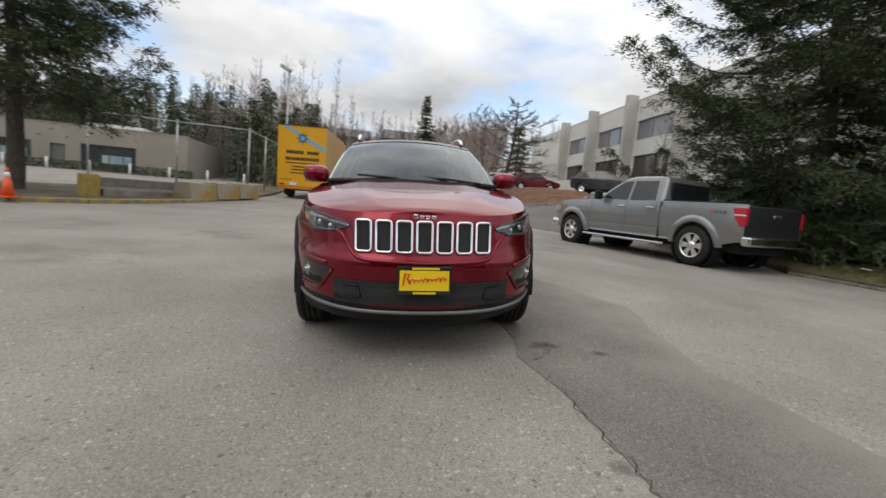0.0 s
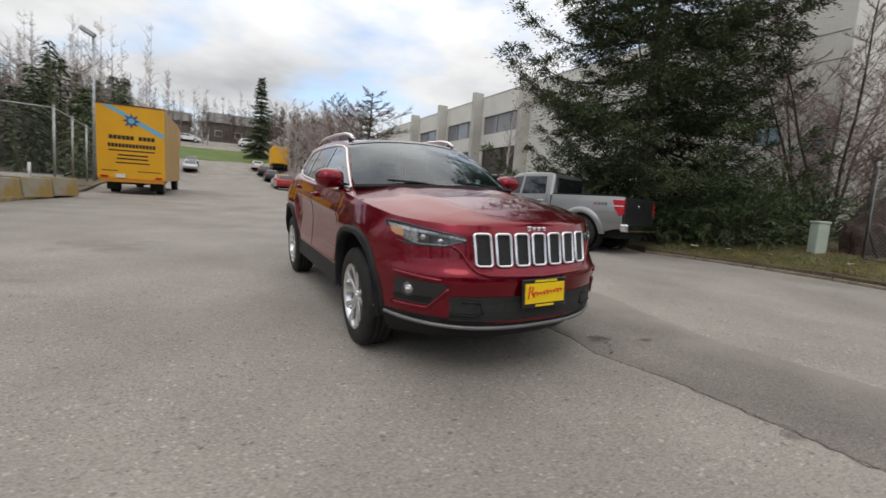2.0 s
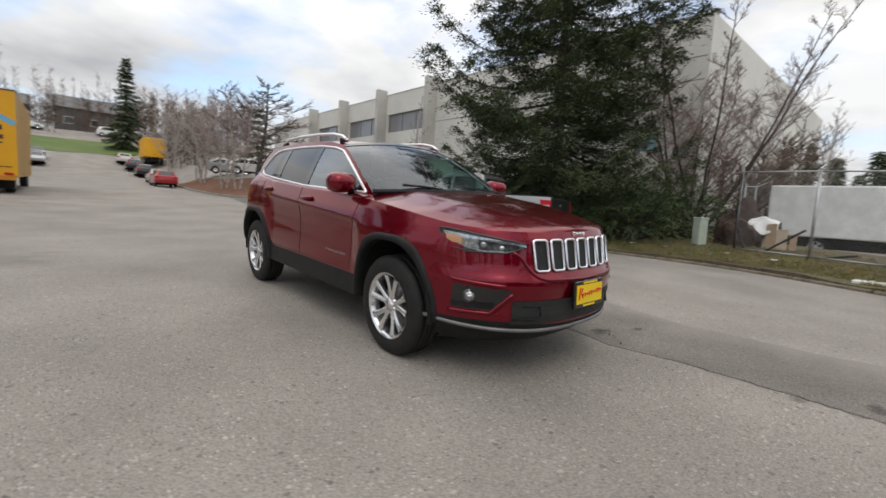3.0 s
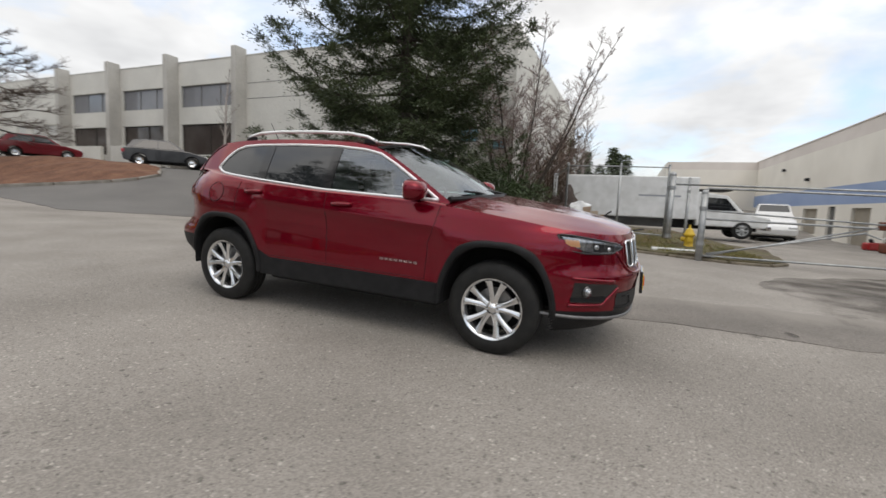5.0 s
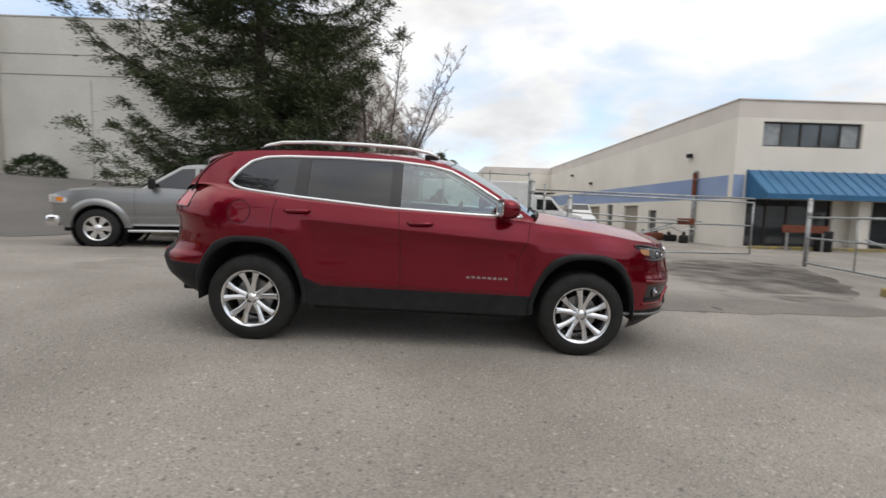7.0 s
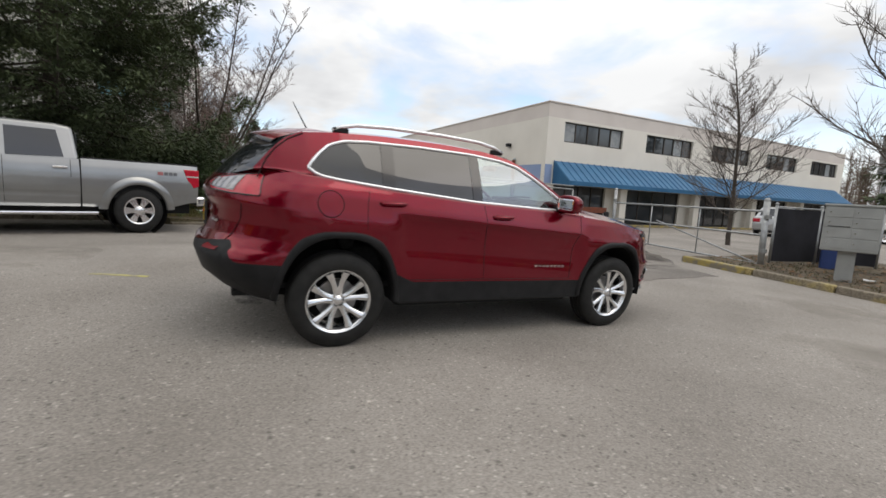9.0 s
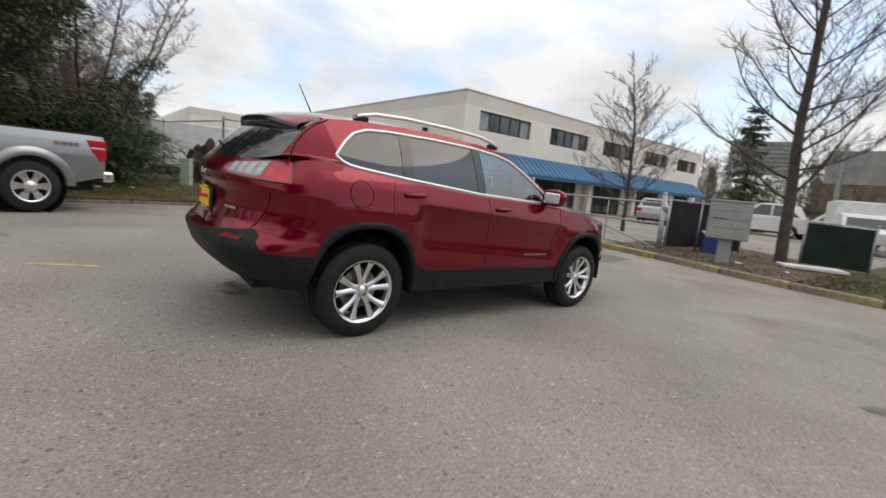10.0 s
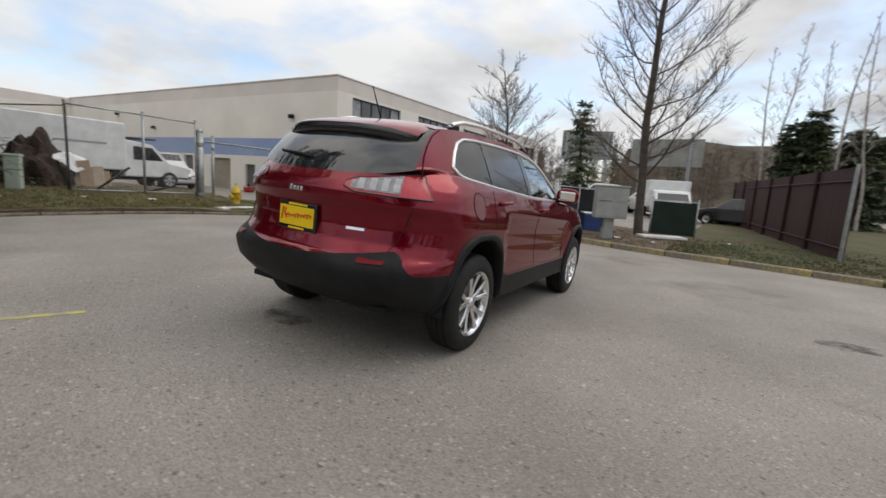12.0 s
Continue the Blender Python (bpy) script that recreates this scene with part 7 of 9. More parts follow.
bn = thing("litter_bin", on_ground(12.4, -15.2, 0), "dark round litter bin before the shopfront", "bin")
part("drum", bm_lathe([(0.0, 0.26), (0.04, 0.29), (0.75, 0.30), (0.8, 0.28), (0.82, 0.02)], "z", 20), BLACK_PLASTIC, bn, smooth=True)

# hydrant
YEL = mat("hydrant_yellow", (0.62, 0.42, 0.02), 0.5, alt=(0.5, 0.33, 0.03), scale=8, bump=0.2)
hy = thing("fire_hydrant", Matrix.Translation((9.25, -3.75, ground_z(9.25, -3.75) + 0.06)), "weathered yellow fire hydrant on the grass", "hydrant")
part("barrel", bm_lathe([(0.0, 0.17), (0.04, 0.17), (0.05, 0.11), (0.42, 0.105), (0.44, 0.14), (0.48, 0.14), (0.50, 0.12), (0.58, 0.09), (0.64, 0.04), (0.65, 0.002)], "z", 20), YEL, hy, smooth=True)
part("cap_nut", bm_cyl((0, 0, 0.64), (0, 0, 0.72), 0.028, n=6), YEL, hy)
for d in ((1, 0), (-1, 0), (0, 1)):
    part("outlet", bm_cyl((d[0] * 0.09, d[1] * 0.09, 0.34), (d[0] * 0.19, d[1] * 0.19, 0.34), 0.06, n=12), YEL, hy)
st = thing("flat_stone", Matrix.Translation((8.75, -3.35, ground_z(8.75, -3.35) + 0.13)), "flat white stone on the grass edge", "stone")
part("slab", bm_box(-0.28, -0.5, -0.04, 0.28, 0.5, 0.03, 0.02), WHITE, st)
# utility pedestal
ut = thing("utility_pedestal", Matrix.Translation((10.67, 0.55, 0.40)) @ Matrix.Rotation(radians(60), 4, "Z"), "pale green utility pedestal on the bank", "utility box")
PG = mat("pale_green_paint", (0.42, 0.48, 0.40), 0.6, alt=(0.36, 0.42, 0.35), scale=4)
part("body", bm_box(-0.13, -0.13, -0.15, 0.13, 0.13, 0.74, 0.015), PG, ut)
part("cap", bm_box(-0.145, -0.145, 0.74, 0.145, 0.145, 0.80, 0.015), PG, ut)
part("label_plate", bm_box(-0.04, -0.137, 0.55, 0.04, -0.131, 0.66), BLACK_INK, ut)
# rubbish on the bank: mound, pallets, boards
db = thing("dirt_mound", Matrix.Translation((11.75, -0.15, 0.30)), "brown mound of roots and earth on the bank", "mound")
bm = bmesh.new()
bmesh.ops.create_icosphere(bm, subdivisions=4, radius=1.0)
for v in bm.verts:
    k = 1 + 0.28 * noise.noise(v.co * 2.2) + 0.12 * noise.noise(v.co * 6)
    k += 0.07 * noise.noise(v.co * 14)
    v.co = Vector((v.co.x * 0.8 * k, v.co.y * 0.68 * k, max(-0.15, v.co.z) ** 1.0 * 1.32 * k if v.co.z > 0 else max(-0.15, v.co.z)))
part("earth", bm, mat("rooty_earth", (0.030, 0.020, 0.016), 0.95, alt=(0.062, 0.042, 0.032), scale=7, bump=0.9, bump_scale=30, speck=(0.5, 1.5, 45.0)), db)
rng = random.Random(31)
for k in range(22):
    a, e = rng.uniform(0, 6.28), rng.uniform(0.2, 1.4)
    o = Vector((0.7 * math.cos(a) * math.cos(e), 0.62 * math.sin(a) * math.cos(e), 1.1 * math.sin(e)))
    d = o + Vector((rng.uniform(-0.5, 0.5), rng.uniform(-0.5, 0.5), rng.uniform(-0.1, 0.4)))
    part("root", bm_path([tuple(o * 0.8), tuple(o.lerp(d, 0.5) + Vector((0, 0, 0.08))), tuple(d)], [0.022, 0.014, 0.006], 5), MATS["rooty_earth"], db)
RAWWOOD = mat("raw_timber", (0.40, 0.29, 0.19), 0.7, alt=(0.32, 0.23, 0.15), scale=6, bump=0.2)
rng = random.Random(3)
PALEWOOD = mat("pale_plywood", (0.52, 0.43, 0.32), 0.75, alt=(0.42, 0.34, 0.25), scale=5, bump=0.15)
for k, (x, y, w, h, turn, tilt) in enumerate(((11.08, -0.98, 0.13, 0.86, -24, 12), (11.05, -1.22, 0.12, 0.72, -14, 9), (11.12, -1.42, 0.07, 0.62, -5, 14), (11.22, -0.74, 0.07, 0.80, -35, 16))):
    b = thing("timber_board", Matrix.Translation((x, y, ground_z(x, y) + 0.26)) @ Matrix.Rotation(radians(turn), 4, "Z") @ Matrix.Rotation(radians(tilt), 4, "Y") @ Matrix.Rotation(radians(-9 + 4 * k), 4, "X"), "raw pale timber board leaning on the mound", "board", group="timber boards")
    part("plank", bm_box(-0.012, -w, -0.05, 0.012, w, h, 0.004), (RAWWOOD, PALEWOOD)[k % 2], b)
for k, (x, y, a) in enumerate(((10.72, -1.25, 38), (10.80, -0.45, -70), (10.78, -2.1, 12))):
    p = thing("metal_rod", Matrix.Translation((x, y, ground_z(x, y) + 0.62 - 0.12 * k)) @ Matrix.Rotation(radians(90), 4, "Z") @ Matrix.Rotation(radians(a), 4, "Y"), "dark scrap metal bar leaning on the bank", "bar", group="scrap bars")
    part("bar", bm_box(-0.6, -0.025, -0.025, 0.6, 0.025, 0.025, 0.005), BLACK_PLASTIC, p)
tp = thing("white_tarpaulin", Matrix.Translation((11.55, -0.66, 1.10)), "crumpled white tarpaulin over the boards and mound", "tarpaulin")
bm = bm_grid([[(x * 0.36, y * 0.75, 0.14 * noise.noise(Vector((x * 3.3, y * 3.3, 1))) + 0.20 * math.exp(-(x * x + y * y) * 2) - 0.30 * abs(x) ** 2) for x in np.linspace(-0.9, 0.9, 19)] for y in np.linspace(-0.52, 0.52, 15)])
part("sheet", bm, WHITE, tp, smooth=True)
lit = random.Random(8)
for k, (x, y) in enumerate(((9.6, 1.9), (9.3, 2.6), (9.9, -0.4), (9.2, -1.5), (-1.2, -9.0), (-3.0, -11.5), (-0.3, -8.9), (9.8, 1.1))):
    o = thing("litter_scrap", Matrix.Translation((x, y, ground_z(x, y) + (0.28 if x > 5 else 0.13))) @ Matrix.Rotation(k * 1.1, 4, "Z"), "crumpled white paper litter on the verge", "litter", group="litter")
    part("paper", bm_grid([[(a, b, 0.03 * lit.random()) for a in (-0.09, -0.03, 0.03, 0.09)] for b in (-0.06, 0.0, 0.06)]), WHITE, o)

# mailbox cluster
mb = thing("mailbox_cluster", Matrix.Translation((-0.08, -8.4, -0.09)) @ Matrix.Rotation(radians(22), 4, "Z"), "grey metal cluster mailbox on a square pedestal", "mailbox")
MG = mat("mailbox_grey", (0.36, 0.37, 0.36), 0.5, 0.2, alt=(0.30, 0.31, 0.30), scale=3, bump=0.05)
part("pedestal", bm_box(-0.13, -0.11, -0.05, 0.13, 0.11, 0.60, 0.01), MG, mb)
body = part("cabinet", bm_box(-0.40, -0.25, 0.60, 0.40, 0.25, 1.43, 0.02), MG, mb)
part("cabinet_roof", bm_box(-0.42, -0.27, 1.43, 0.42, 0.27, 1.47, 0.01), MG, mb)
for r in range(4):
    for c in range(2):
        d = part("mail_door", bm_box(-0.37 + 0.375 * c, 0.25, 0.66 + 0.19 * r, -0.37 + 0.375 * c + 0.355, 0.258, 0.66 + 0.19 * r + 0.17, 0.003), MG, mb)
        part("door_lock", bm_cyl((-0.06 + 0.375 * c, 0.258, 0.75 + 0.19 * r), (-0.06 + 0.375 * c, 0.266, 0.75 + 0.19 * r), 0.012, n=8), CHROME, d)
part("mail_slot", bm_box(0.02, 0.256, 1.05, 0.33, 0.262, 1.065), BLACK_INK, mb)
sl = thing("broken_slab", Matrix.Translation((-1.25, -10.9, ground_z(-1.2, -10.9) + 0.15)) @ Matrix.Rotation(radians(28), 4, "Z"), "broken white board lying on the verge", "board")
part("board", bm_box(-0.65, -0.3, -0.03, 0.65, 0.3, 0.04, 0.01), WHITE, sl)

# blue recycling crate beside the screen
bc = thing("recycling_crate", on_ground(0.72, -10.05, 24) @ Matrix.Translation((0, 0, 0.02)), "blue plastic recycling cart with a white lid", "bin")
CART = mat("blue_cart_plastic", (0.030, 0.055, 0.17), 0.45, alt=(0.04, 0.07, 0.21), scale=6, bump=0.1)
part("cart_body", bm_extrude([(-0.22, 0.0), (-0.26, 0.60), (0.26, 0.60), (0.22, 0.0)], "x", -0.26, 0.26, 0.03), CART, bc)
part("lid", bm_box(-0.28, -0.28, 0.602, 0.28, 0.28, 0.65, 0.02), WHITE, bc)
for x in (-0.22, 0.22):
    part("cart_wheel", bm_cyl((x - 0.03, -0.26, 0.10), (x + 0.03, -0.26, 0.10), 0.10, n=16), RUBBER, bc)

# red slatted fence
rf = thing("red_fence", Matrix.Identity(4), "tall dark red slatted fence along the grass", "fence")
RFM = mat("dark_red_slats", (0.042, 0.010, 0.011), 0.7, alt=(0.031, 0.008, 0.009), scale=1.5, bump=0.15, rand=0.2)
p, q = Vector((-5.4, -10.3, 0)), Vector((-3.75, -27.0, 0))
n = 92
slat_me = None
for k in range(n):
    c = p.lerp(q, (k + 0.5) / n)
    z = ground_z(c.x, c.y) + 0.08
    if slat_me is None:
        ob = part("slat", bm_box(-0.085, -0.012, 0, 0.085, 0.012, 2.35, 0.004), RFM, rf)
        slat_me = ob.data
    else:
        ob = new("slat", slat_me)
        ob.parent = rf
    ob.matrix_local = Matrix.Translation((c.x, c.y, z - 0.04 * math.sin(k * 2.1) * 0.3)) @ Matrix.Rotation(math.atan2(q.y - p.y, q.x - p.x), 4, "Z")
for k in range(7):
    c = p.lerp(q, k / 6)
    part("post", bm_cyl((c.x + 0.06, c.y, ground_z(c.x, c.y) - 0.2), (c.x + 0.06, c.y, ground_z(c.x, c.y) + 2.5), 0.045, n=10), STEEL if k == 0 else RFM, rf)
for z in (0.4, 2.1):
    part("rail", bm_cyl((p.x + 0.05, p.y, ground_z(p.x, p.y) + z), (q.x + 0.05, q.y, ground_z(q.x, q.y) + z), 0.025, n=6), RFM, rf)

# left verge: concrete blocks, timber barrier, cone, bollards, street lamp
WORN_BLOCK = mat("stained_concrete_block", (0.30, 0.27, 0.21), 0.9, alt=(0.30, 0.20, 0.06), scale=1.6, bump=0.6, bump_scale=25, contrast=(0.42, 0.6))
for k in range(3):
    x, y = -7.25 + 0.33 * k, 12.2 + 1.55 * k
    cb = thing("concrete_block", on_ground(x, y, 78) @ Matrix.Translation((0, 0, 0.05)), "yellow stained concrete barrier block on the verge", "block", group="concrete blocks")
    part("block", bm_extrude([(-0.38, 0.0), (-0.30, 0.62), (0.30, 0.62), (0.38, 0.0)], "x", -0.75, 0.75, 0.03), WORN_BLOCK, cb)
tb = thing("timber_barrier", on_ground(-8.55, 10.9, 66) @ Matrix.Translation((0, 0, 0.1)), "weathered timber barrier with a yellow end post", "barrier")
part("beam", bm_box(-1.3, -0.14, 0.28, 1.5, 0.14, 0.55, 0.03), mat("grey_timber", (0.22, 0.20, 0.18), 0.85, alt=(0.15, 0.135, 0.12), scale=4, bump=0.4), tb)
part("base_beam", bm_box(-1.2, -0.16, -0.1, 1.5, 0.16, 0.2, 0.03), CONCRETE, tb)
part("end_post", bm_box(-1.75, -0.18, -0.1, -1.3, 0.18, 0.62, 0.04), mat("yellow_post", (0.40, 0.29, 0.05), 0.75, alt=(0.26, 0.2, 0.07), scale=5), tb)
cn = thing("traffic_cone", on_ground(-9.25, 6.75, 0) @ Matrix.Translation((0, 0, 0.12)), "orange traffic cone with a white band", "cone")
OR = mat("cone_orange", (0.75, 0.10, 0.02), 0.5, alt=(0.65, 0.09, 0.02), scale=6)
part("base", bm_box(-0.18, -0.18, 0, 0.18, 0.18, 0.035, 0.012), OR, cn)
part("cone_body", bm_cyl((0, 0, 0.03), (0, 0, 0.48), 0.135, 0.06, 20), OR, cn, smooth=True)
part("band", bm_cyl((0, 0, 0.48), (0, 0, 0.60), 0.061, 0.043, 20), WHITE, cn, smooth=True)
part("tip", bm_cyl((0, 0, 0.60), (0, 0, 0.70), 0.043, 0.025, 20), OR, cn, smooth=True)
for k in range(9):
    x, y = -36 + 2.9 * k, 33.2 + 0.3 * k
    bo = thing("bollard", on_ground(x, y, 0), "short white bollard before the low workshop", "bollard", group="bollards")
    part("pipe", bm_cyl((0, 0, -0.1), (0, 0, 0.9), 0.09, n=12), WHITE, bo, smooth=True)
hg = thing("hedge_strip", Matrix.Identity(4), "low clipped green hedge before the low workshop", "hedge", kind="stuff")
lp = thing("street_lamp", on_ground(-8.4, 31.0, 0), "tall grey street lamp with a tilted floodlight", "street lamp")
part("pole", bm_cyl((0, 0, -0.2), (0, 0, 9.0), 0.11, 0.06, 12), STEEL, lp, smooth=True)
part("arm", bm_cyl((-0.3, 0, 9.1), (0.05, 0, 8.85), 0.04, n=8), STEEL, lp)
flood = part("floodlight", bm_box(-0.45, -0.22, -0.12, 0.40, 0.22, 0.14, 0.05), STEEL, lp)
flood.matrix_local = Matrix.Translation((-0.25, 0, 9.15)) @ Matrix.Rotation(radians(28), 4, "Y")

# white box van and pickup behind the fence
wv = thing("box_van", Matrix.Translation((19.2, -4.7, ground_z(19, -4.7) + 0.10)) @ Matrix.Rotation(radians(3), 4, "Z"), "white cutaway box van parked behind the fence", "van")
part("box", bm_box(-1.15, -0.2, 0.75, 1.15, 5.4, 2.6, 0.05), WHITE, wv)
part("cab", bm_extrude([(-2.9, 0.5), (-2.95, 0.95), (-2.0, 1.15), (-1.35, 1.85), (-0.2, 2.0), (-0.2, 0.5)], "x", -0.95, 0.95, 0.06), WHITE, wv)
for s in (1, -1):
    part("cab_window", side_pane([(-1.75, 1.2), (-1.3, 1.72), (-0.55, 1.75), (-0.55, 1.2)], lambda z: 0.95, s, 0.004), GLASS_DARK, wv)
    for y in (-2.0, 3.9):
        simple_wheel(wv, s * 0.85, y, 0.38, 0.38, 0.24, s, STEEL)
part("windscreen", bm_grid([[(-0.85, -1.99, 1.20), (0.85, -1.99, 1.20)], [(-0.8, -1.40, 1.82), (0.8, -1.40, 1.82)]], flip=True), GLASS_DARK, wv)
part("roof_rack", bm_box(-0.9, -1.5, 2.05, 0.9, -0.1, 2.10), BLACK_PLASTIC, wv)
part("front_bumper", bm_box(-0.95, -3.05, 0.42, 0.95, -2.85, 0.62, 0.03), CHROME, wv)
part("headlight", bm_box(-0.92, -2.97, 0.72, -0.6, -2.9, 0.9), LAMP_WHITE, wv)
part("headlight", bm_box(0.6, -2.97, 0.72, 0.92, -2.9, 0.9), LAMP_WHITE, wv)
part("chassis", bm_box(-0.6, -2.6, 0.35, 0.6, 5.2, 0.75), DARK, wv)
part("side_decal", bm_box(-1.156, 0.5, 1.7, -1.151, 2.2, 1.78), mat("faded_decal", (0.3, 0.32, 0.35), 0.6), wv)
wp = small_car(CAR_WHITE, "white pickup-like van beside the cream wall", on_ground(22.6, -8.8, -100), tall=0.4)
small_car(CAR_WHITE, "white van parked beyond the tree", on_ground(4.2, -27.5, 100), tall=0.4)
small_car(CAR_WHITE, "white van parked beyond the tree", on_ground(1.0, -28.5, 80), tall=0.4)
small_car(CAR_DARK, "dark estate car parked beyond the fence", on_ground(-4.0, -24.5, 60), tall=0.1)
small_car(CAR_SILVER, "silver car parked near the awning", on_ground(9.0, -24.5, 20), tall=0.1)
wb = thing("box_van", on_ground(-0.4, -24.5, 195), "white box truck parked behind the green screen", "van")
part("box", bm_box(-1.1, -0.2, 0.7, 1.1, 3.2, 2.25, 0.05), WHITE, wb)
part("cab", bm_extrude([(-1.9, 0.45), (-1.95, 0.95), (-1.5, 1.1), (-1.0, 1.65), (-0.2, 1.7), (-0.2, 0.45)], "x", -0.92, 0.92, 0.05), WHITE, wb)
part("windscreen", bm_grid([[(-0.8, -1.49, 1.14), (0.8, -1.49, 1.14)], [(-0.75, -1.04, 1.6), (0.75, -1.04, 1.6)]], flip=True), GLASS_DARK, wb)
for s in (1, -1):
    for y in (-1.2, 2.2):
        simple_wheel(wb, s * 0.85, y, 0.36, 0.36, 0.22, s, STEEL)
# red clutter by the cream wall
for k, (x, y, s, m) in enumerate(((17.6, -11.3, 0.35, RUST), (18.3, -11.6, 0.28, CAR_RED), (16.9, -11.6, 0.3, BLACK_PLASTIC), (19.4, -11.5, 0.3, CAR_RED), (15.7, -11.6, 0.33, RUBBER))):
    o = thing("scrap_part", on_ground(x, y, 37 * k), "scrap machine part lying by the cream wall", "scrap", group="scrap by the wall")
    part("piece", bm_box(-s, -s * 0.6, 0, s, s * 0.6, s * 1.1, 0.08), m, o)
    part("stub", bm_cyl((0, 0, s * 1.05), (0.1, 0, s * 1.5), 0.07, n=8), BLACK_PLASTIC, o)
# billboard frame
bb = thing("billboard", on_ground(7.2, -36, 12), "weathered billboard on steel legs beyond the yard", "billboard")
for x in (-1.7, 1.7):
    part("leg", bm_cyl((x, 0, -0.3), (x, 0, 6.2), 0.12, n=10), STEEL, bb)
part("face", bm_box(-2.1, -0.12, 4.0, 2.1, 0.0, 6.4), mat("faded_hoarding", (0.30, 0.30, 0.28), 0.8, alt=(0.2, 0.2, 0.19), scale=1.2), bb)
for k in range(8):
    part("rib", bm_box(-2.1, 0.0, 4.1 + 0.3 * k, 2.1, 0.06, 4.16 + 0.3 * k), STEEL, bb)
bb2 = thing("billboard", on_ground(1.0, -37.0, -4), "long weathered hoarding on steel legs", "billboard")
for x in (-1.8, 1.8):
    part("leg", bm_cyl((x, 0, -0.3), (x, 0, 6.4), 0.14, n=10), STEEL, bb2)
part("face", bm_box(-2.7, -0.12, 3.7, 2.7, 0.0, 5.9), MATS["faded_hoarding"], bb2)

# ---- plants ----
BARK = mat("grey_brown_bark", (0.055, 0.045, 0.037), 0.9, alt=(0.09, 0.075, 0.062), scale=6, bump=0.8, bump_scale=30)
TWIG = mat("bare_twig", (0.10, 0.078, 0.065), 0.9, alt=(0.145, 0.115, 0.095), scale=3)
RED_TWIG = mat("reddish_twig", (0.19, 0.135, 0.122), 0.9, alt=(0.26, 0.195, 0.175), scale=3)
# Pale birch twigs; on far trees the pale tone paints in haze
PALE_TWIG = mat("pale_hazed_twig", (0.30, 0.26, 0.24), 0.9, alt=(0.36, 0.32, 0.30), scale=1)
NEEDLE = mat("fir_needles", (0.048, 0.066, 0.030), 0.7, alt=(0.088, 0.112, 0.048), scale=0.8, island=0.35)
JUNIPER = mat("juniper_sprays", (0.048, 0.080, 0.030), 0.7, alt=(0.105, 0.150, 0.055), scale=0.9, island=0.4)
HEDGE = mat("box_leaves", (0.035, 0.055, 0.022), 0.7, alt=(0.05, 0.075, 0.03), scale=2, island=0.3)


class Soup(object):
    """Loose vertices and faces gathered for one mesh."""

    def __init__(self):
        self.v, self.f = [], []

    def tube(self, p, q, r0, r1, n=5):
        d = (q - p)
        if d.length < 1e-5:
            return
        d = d.normalized()
        s = d.cross(Vector((0.31, 0.17, 0.93)))
        s = s.normalized() if s.length > 1e-3 else Vector((1, 0, 0))
        u = s.cross(d)
        b = len(self.v)
        for c, r in ((p, r0), (q, r1)):
            for k in range(n):
                t = 2 * math.pi * k / n
                self.v.append(tuple(c + s * (math.cos(t) * r) + u * (math.sin(t) * r)))
        for k in range(n):
            self.f.append((b + k, b + (k + 1) % n, b + n + (k + 1) % n, b + n + k))

    def blade(self, p, d, side, length, width):
        b = len(self.v)
        m = p + d * (length * 0.45)
        self.v += [tuple(p), tuple(m + side * width), tuple(p + d * length), tuple(m - side * width)]
        self.f.append((b, b + 1, b + 2, b + 3))


def spun(d, ang, rng):
    """d turned by ang towards a random side."""
    s = d.cross(Vector((rng.uniform(-1, 1), rng.uniform(-1, 1), rng.uniform(-1, 1))))
    if s.length < 1e-3:
        return d
    return (Matrix.Rotation(ang, 3, s.normalized()) @ d).normalized()


